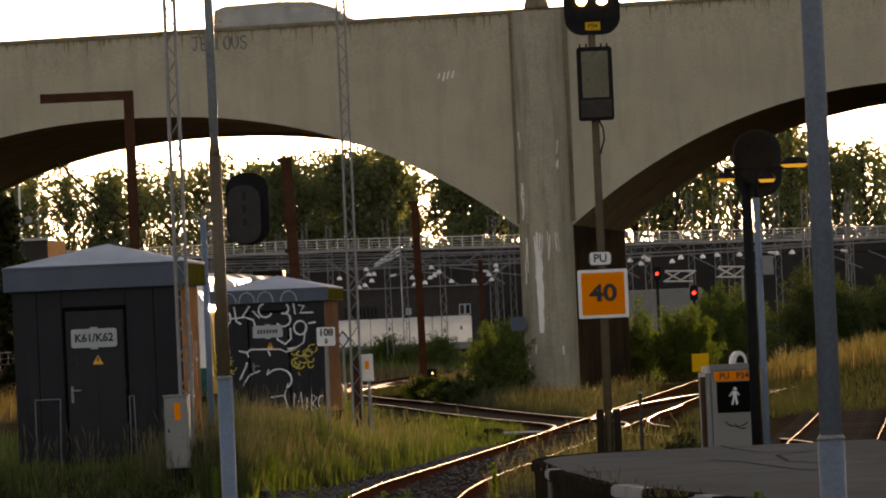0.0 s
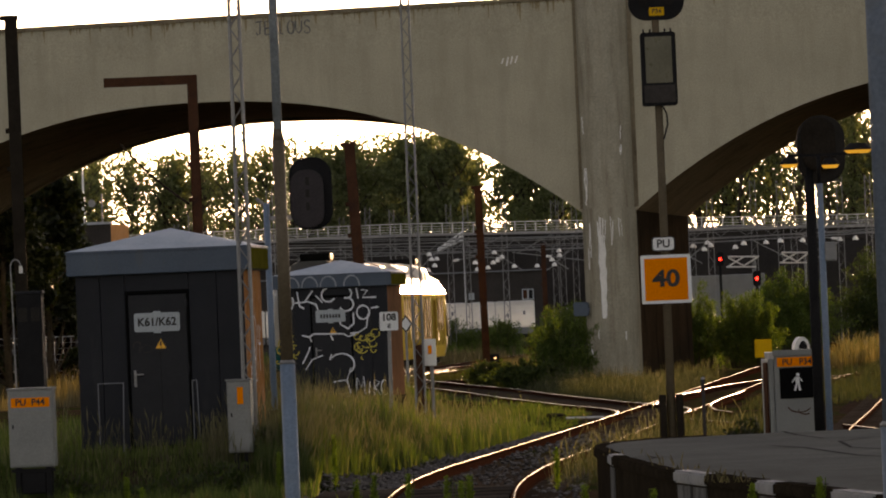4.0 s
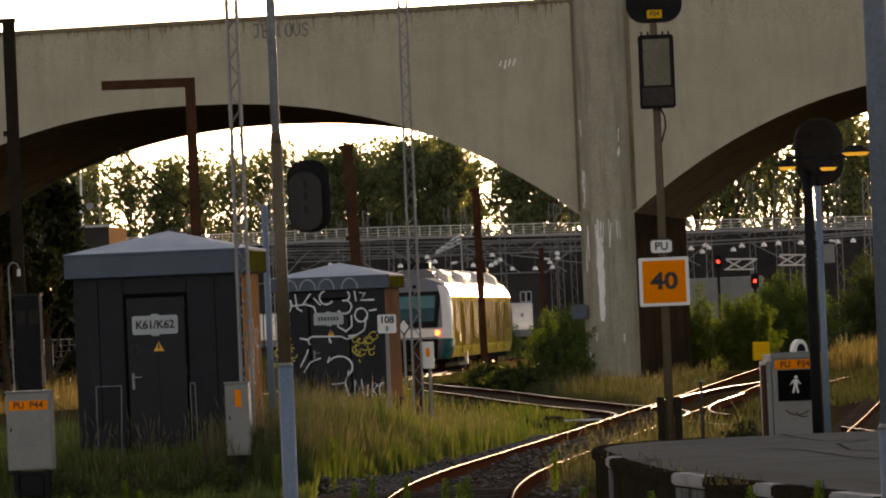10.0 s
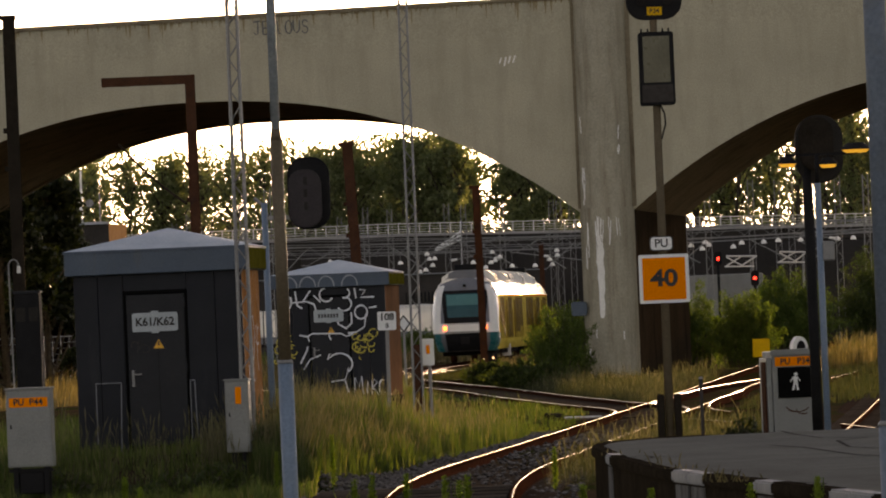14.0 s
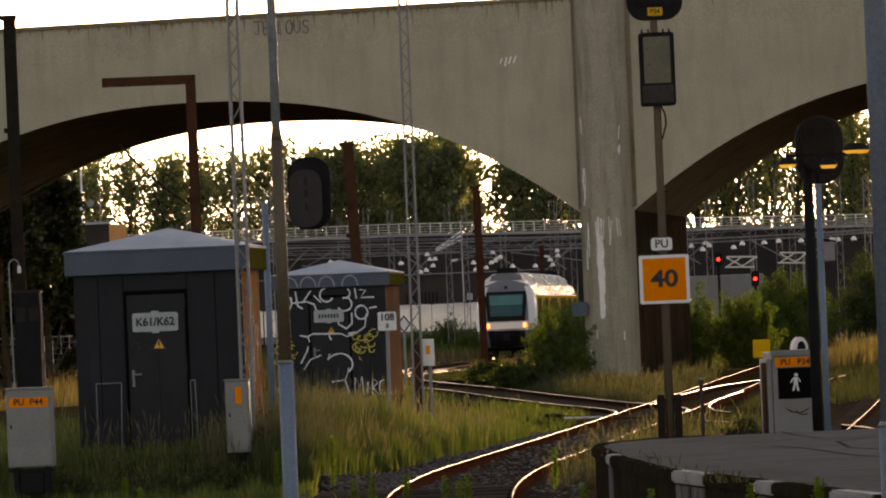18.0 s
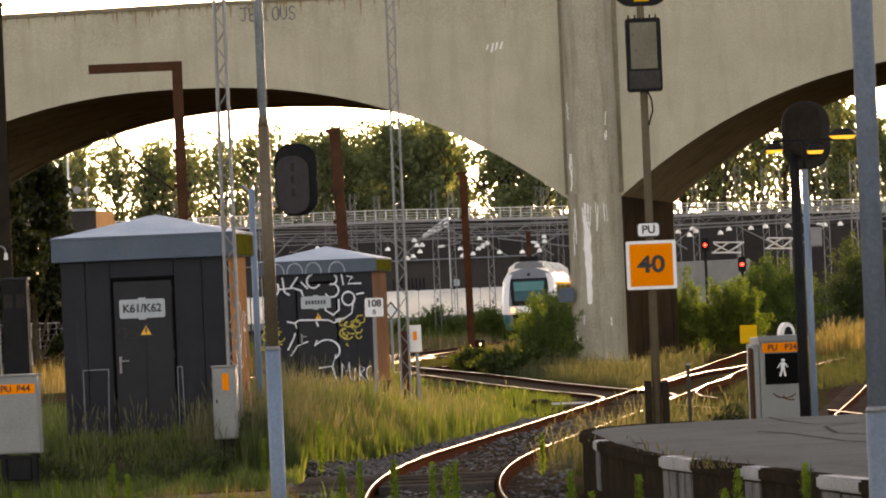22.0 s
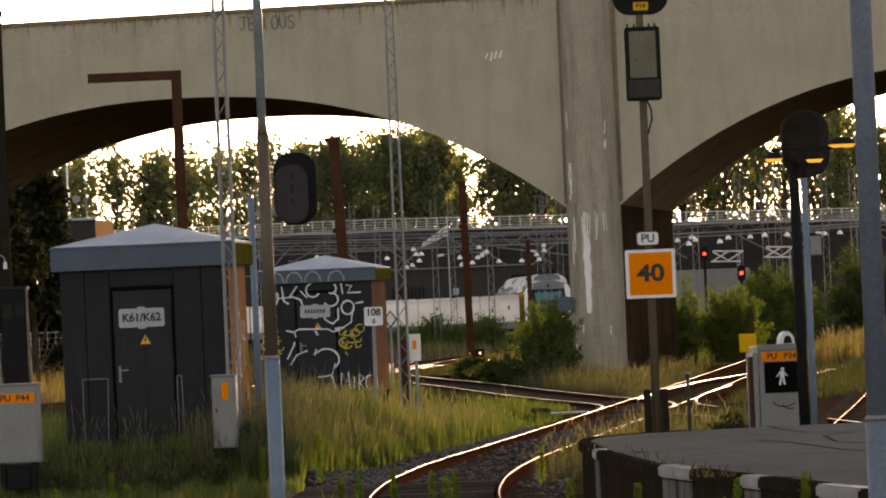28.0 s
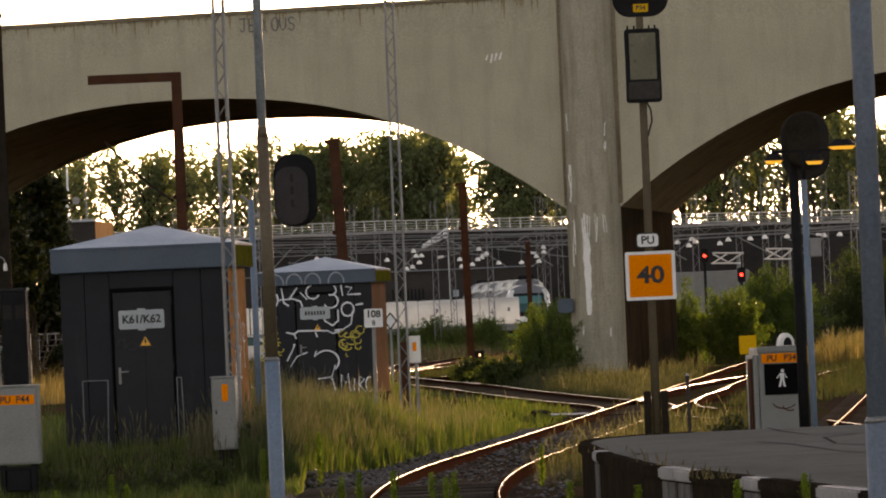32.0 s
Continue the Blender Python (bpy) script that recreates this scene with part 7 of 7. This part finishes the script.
    # lattice portal gantries and cantilever arms over the yard
    for y, x0, x1, z in ((428, -13, 11, 6.3), (430, 12, 34, 6.6)):
        t = thing("portal_gantry", pose(0, y, 0), "grey lattice portal gantry over the yard tracks", "gantry", "portal gantries")
        for x in (x0, x1):
            part("leg", boxed(x - 0.12, x + 0.12, -0.12, 0.12, -0.2, z), M["steel"], t)
        for dz in (0, 0.7):
            part("chord", boxed(x0 - 0.2, x1 + 0.2, -0.04, 0.04, z + dz, z + dz + 0.05), M["steel"], t)
        n = int((x1 - x0) / 0.8)
        for i in range(n):
            a, b = x0 + (x1 - x0) * i / n, x0 + (x1 - x0) * (i + 1) / n
            part("lacing_bar", rodded((a, 0, z + (0.08 if i % 2 else 0.7)), (b, 0, z + (0.7 if i % 2 else 0.08)), 0.022, n=5), M["steel"], t)
    for x, y in ((0.44, 380), (9.3, 420), (3.52, 380), (-6, 410), (6.32, 380), (12.72, 345), (20.32, 345), (24.5, 352)):
        t = thing("cantilever_arm", pose(x, y, 0.1), "thin grey cantilever arm with a slanting stay", "catenary arm", "cantilever arms")
        s_ = -1 if rng.random() < 0.5 else 1
        part("tube", rodded((s_ * 0.1, 0, 5.3), (s_ * 2.4, 0, 5.65), 0.03, n=6), M["steel"], t)
        part("stay", rodded((s_ * 0.1, 0, 6.6), (s_ * 2.1, 0, 5.6), 0.02, n=6), M["steel"], t)
        part("insulator", rodded((s_ * 0.16, 0, 5.31), (s_ * 0.5, 0, 5.36), 0.07, 0.07, 10), M["insulator"], t)
    for x, y, z in ((13.99, 342, 4.5), (14.1, 305, 3.29)):
        t = thing("yard_signal", pose(x, y, 0.1), "dark yard signal showing red", "railway signal", "yard signals")
        part("post", rodded((0, 0.1, -0.3), (0, 0.1, z + 0.3), 0.08, 0.07), M["black"], t)
        hd = part("signal_head", slabbed(round_rect(0.36, 0.7, 0.12, 4, 0, z), "y", -0.05, 0.12), M["black"], t)
        part("lens", rodded((0, -0.06, z), (0, -0.09, z), 0.075, 0.075, 14), M["red_glow"], hd, "lit red lamp")
    t = thing("white_van", pose(14.6, 350, 0.15), "white box van parked in the yard", "vehicle")
    part("body", boxed(-1.8, 2.0, 0, 2, 0.5, 3.7, 0.06), M["cabinet"], t)
    for x in (-1.2, 1.5):
        for y in (0.15, 1.85):
            part("wheel", rodded((x, y - 0.12, 0.36), (x, y + 0.12, 0.36), 0.38, 0.38, 16), M["black"], t)


catenary()


def dwarf_signal():
    t = thing("dwarf_signal", pose(1.74, 262, 0.1), "low dwarf signal with two small warm lamps", "railway signal")
    part("foot", boxed(-0.1, 0.1, 0.0, 0.15, -0.2, 0.28, 0.01), M["dark_post"], t)
    cs = part("case", boxed(-0.3, 0.3, 0.0, 0.16, 0.28, 0.62, 0.03), M["black"], t)
    for x in (-0.14, 0.14):
        part("lens", rodded((x, -0.012, 0.45), (x, -0.001, 0.45), 0.04, 0.04, 12), M["lamp_warm"], cs, "lit warm lamp")


dwarf_signal()


def fence():
    t = thing("fence", pose(-17.5, 300, 0.05), "grey steel bar fence along the yard road", "fence")
    for i in range(24):
        part("bar", boxed(-5 + i * 0.37, -4.965 + i * 0.37, -0.02, 0.02, -0.2, 2.08), M["steel"], t)
    for z in (0.5, 0.75, 1.0, 1.25, 1.5, 1.75, 2.0):
        part("fence_wire" if z < 2 else "fence_rail", boxed(-5.1, 3.6, -0.03, -0.021, z, z + (0.018 if z < 2 else 0.05)), M["steel"], t)


fence()


def stones():
    """Loose ballast beside the platform track."""
    rng = np.random.default_rng(12)
    ico = [(0.0, 0.0, 1.0), (0.9, 0.0, 0.3), (0.28, 0.85, 0.35), (-0.75, 0.5, 0.3), (-0.7, -0.55, 0.35), (0.3, -0.88, 0.3), (0.0, 0.0, -0.6)]
    fc = [(0, 1, 2), (0, 2, 3), (0, 3, 4), (0, 4, 5), (0, 5, 1), (6, 2, 1), (6, 3, 2), (6, 4, 3), (6, 5, 4), (6, 1, 5)]
    base = np.array(ico)
    n = 11000
    y = 62 + 68 * rng.random(n) ** 1.3
    off = np.where(rng.random(n) < 0.78, rng.uniform(-2.1, -0.82, n), rng.uniform(-0.7, 1.5, n))
    x = track_a(y) + off
    ok = ~((y < 79.5) & (off < -0.8)) & ~((y < 74) & (off > -0.8) & (rng.random(n) < 0.8)) & ~((y > 80) & (y < 86.2) & (off > -1.8) & (off < 0.75))
    x, y, off = x[ok], y[ok], off[ok]
    n = len(x)
    z = ground_z(x, y) + rng.uniform(0, 0.05, n) * (np.abs(np.abs(off) - 0.75) > 0.12)
    s = rng.uniform(0.025, 0.055, n)
    a = rng.uniform(0, 6.28, n)
    c, sn = np.cos(a)[:, None], np.sin(a)[:, None]
    bx = base[None, :, 0] * c - base[None, :, 1] * sn
    by = base[None, :, 0] * sn + base[None, :, 1] * c
    v = np.stack([x[:, None] + bx * s[:, None], y[:, None] + by * s[:, None] * 1.2, z[:, None] + base[None, :, 2] * s[:, None] * rng.uniform(0.6, 1, n)[:, None]], 2).reshape(-1, 3)
    f = (np.array(fc)[None] + 7 * np.arange(n)[:, None, None]).reshape(-1, 3)
    tagged(raw("ballast", v.tolist(), f.tolist(), M["ballast"]), "loose grey ballast stones beside the rails", "ballast", kind="stuff")


stones()


def sleepers():
    me = bpy.data.meshes.new("sleeper")
    bm = boxed(-1.25, 1.25, -0.12, 0.12, -0.17, -0.15 + 0.03, 0.01)
    bm.to_mesh(me)
    bm.free()
    me.materials.append(M["sleeper"])
    for f, owner, y0, n, dz in ((track_a, trk_a, 52, 150, -0.02), (track_b, trk_b, 142, 190, 0.03), (track_t, trk_t, 196, 190, 0.03), (track_e, trk_e, 94, 110, 0.03)):
        for i in range(n):
            y = y0 + 0.62 * i
            d = float(f(y + 0.2) - f(y - 0.2)) / 0.4
            ob = new("sleeper", me)
            ob.parent = owner
            ob.matrix_basis = pose(float(f(y)), y, float(grade(y)) + dz, 0, 0, -math.degrees(math.atan(d)))


sleepers()


def motions():
    walk(railcar_rear, [(t, train_pose(rear_at(t))) for t in range(0, 33)])
    walk(railcar_front, [(t, train_pose(rear_at(t) + CAR_LEN + 0.1) @ pose(0, CAR_LEN, 0, 0, 0, 180)) for t in range(0, 33)])

    def on_bridge(x):
        return BRIDGE @ pose(x, 3.2, 10.43 + 0.013 * x, 0, -0.69, 0)
    walk(yard_car, [(t, pose(-20.1 + 4.4 * (t - 29.05), 330, 0.06)) for t in (0, 10, 20, 26, 28, 29, 30, 31)] + [(32, pose(-20.1 + 4.4 * 2.6, 330, 0.06))])
    walk(lit_car, [(0, pose(-15.0, 334, 0.06, 0, 0, 180)), (29, pose(-15.0, 334, 0.06, 0, 0, 180)), (29.8, pose(-15.8, 334, 0.06, 0, 0, 180)), (30.5, pose(-17.2, 334, 0.06, 0, 0, 180)), (31, pose(-18.6, 334, 0.06, 0, 0, 180)), (32, pose(-22.2, 334, 0.06, 0, 0, 180))])
    x0 = -7.3
    walk(car, [(0, on_bridge(x0)), (1, on_bridge(x0 + 10.4)), (2, on_bridge(x0 + 20.8)), (5, on_bridge(x0 + 50)), (7, on_bridge(x0 + 62)), (9, on_bridge(x0 + 66)), (32, on_bridge(x0 + 66))])


motions()
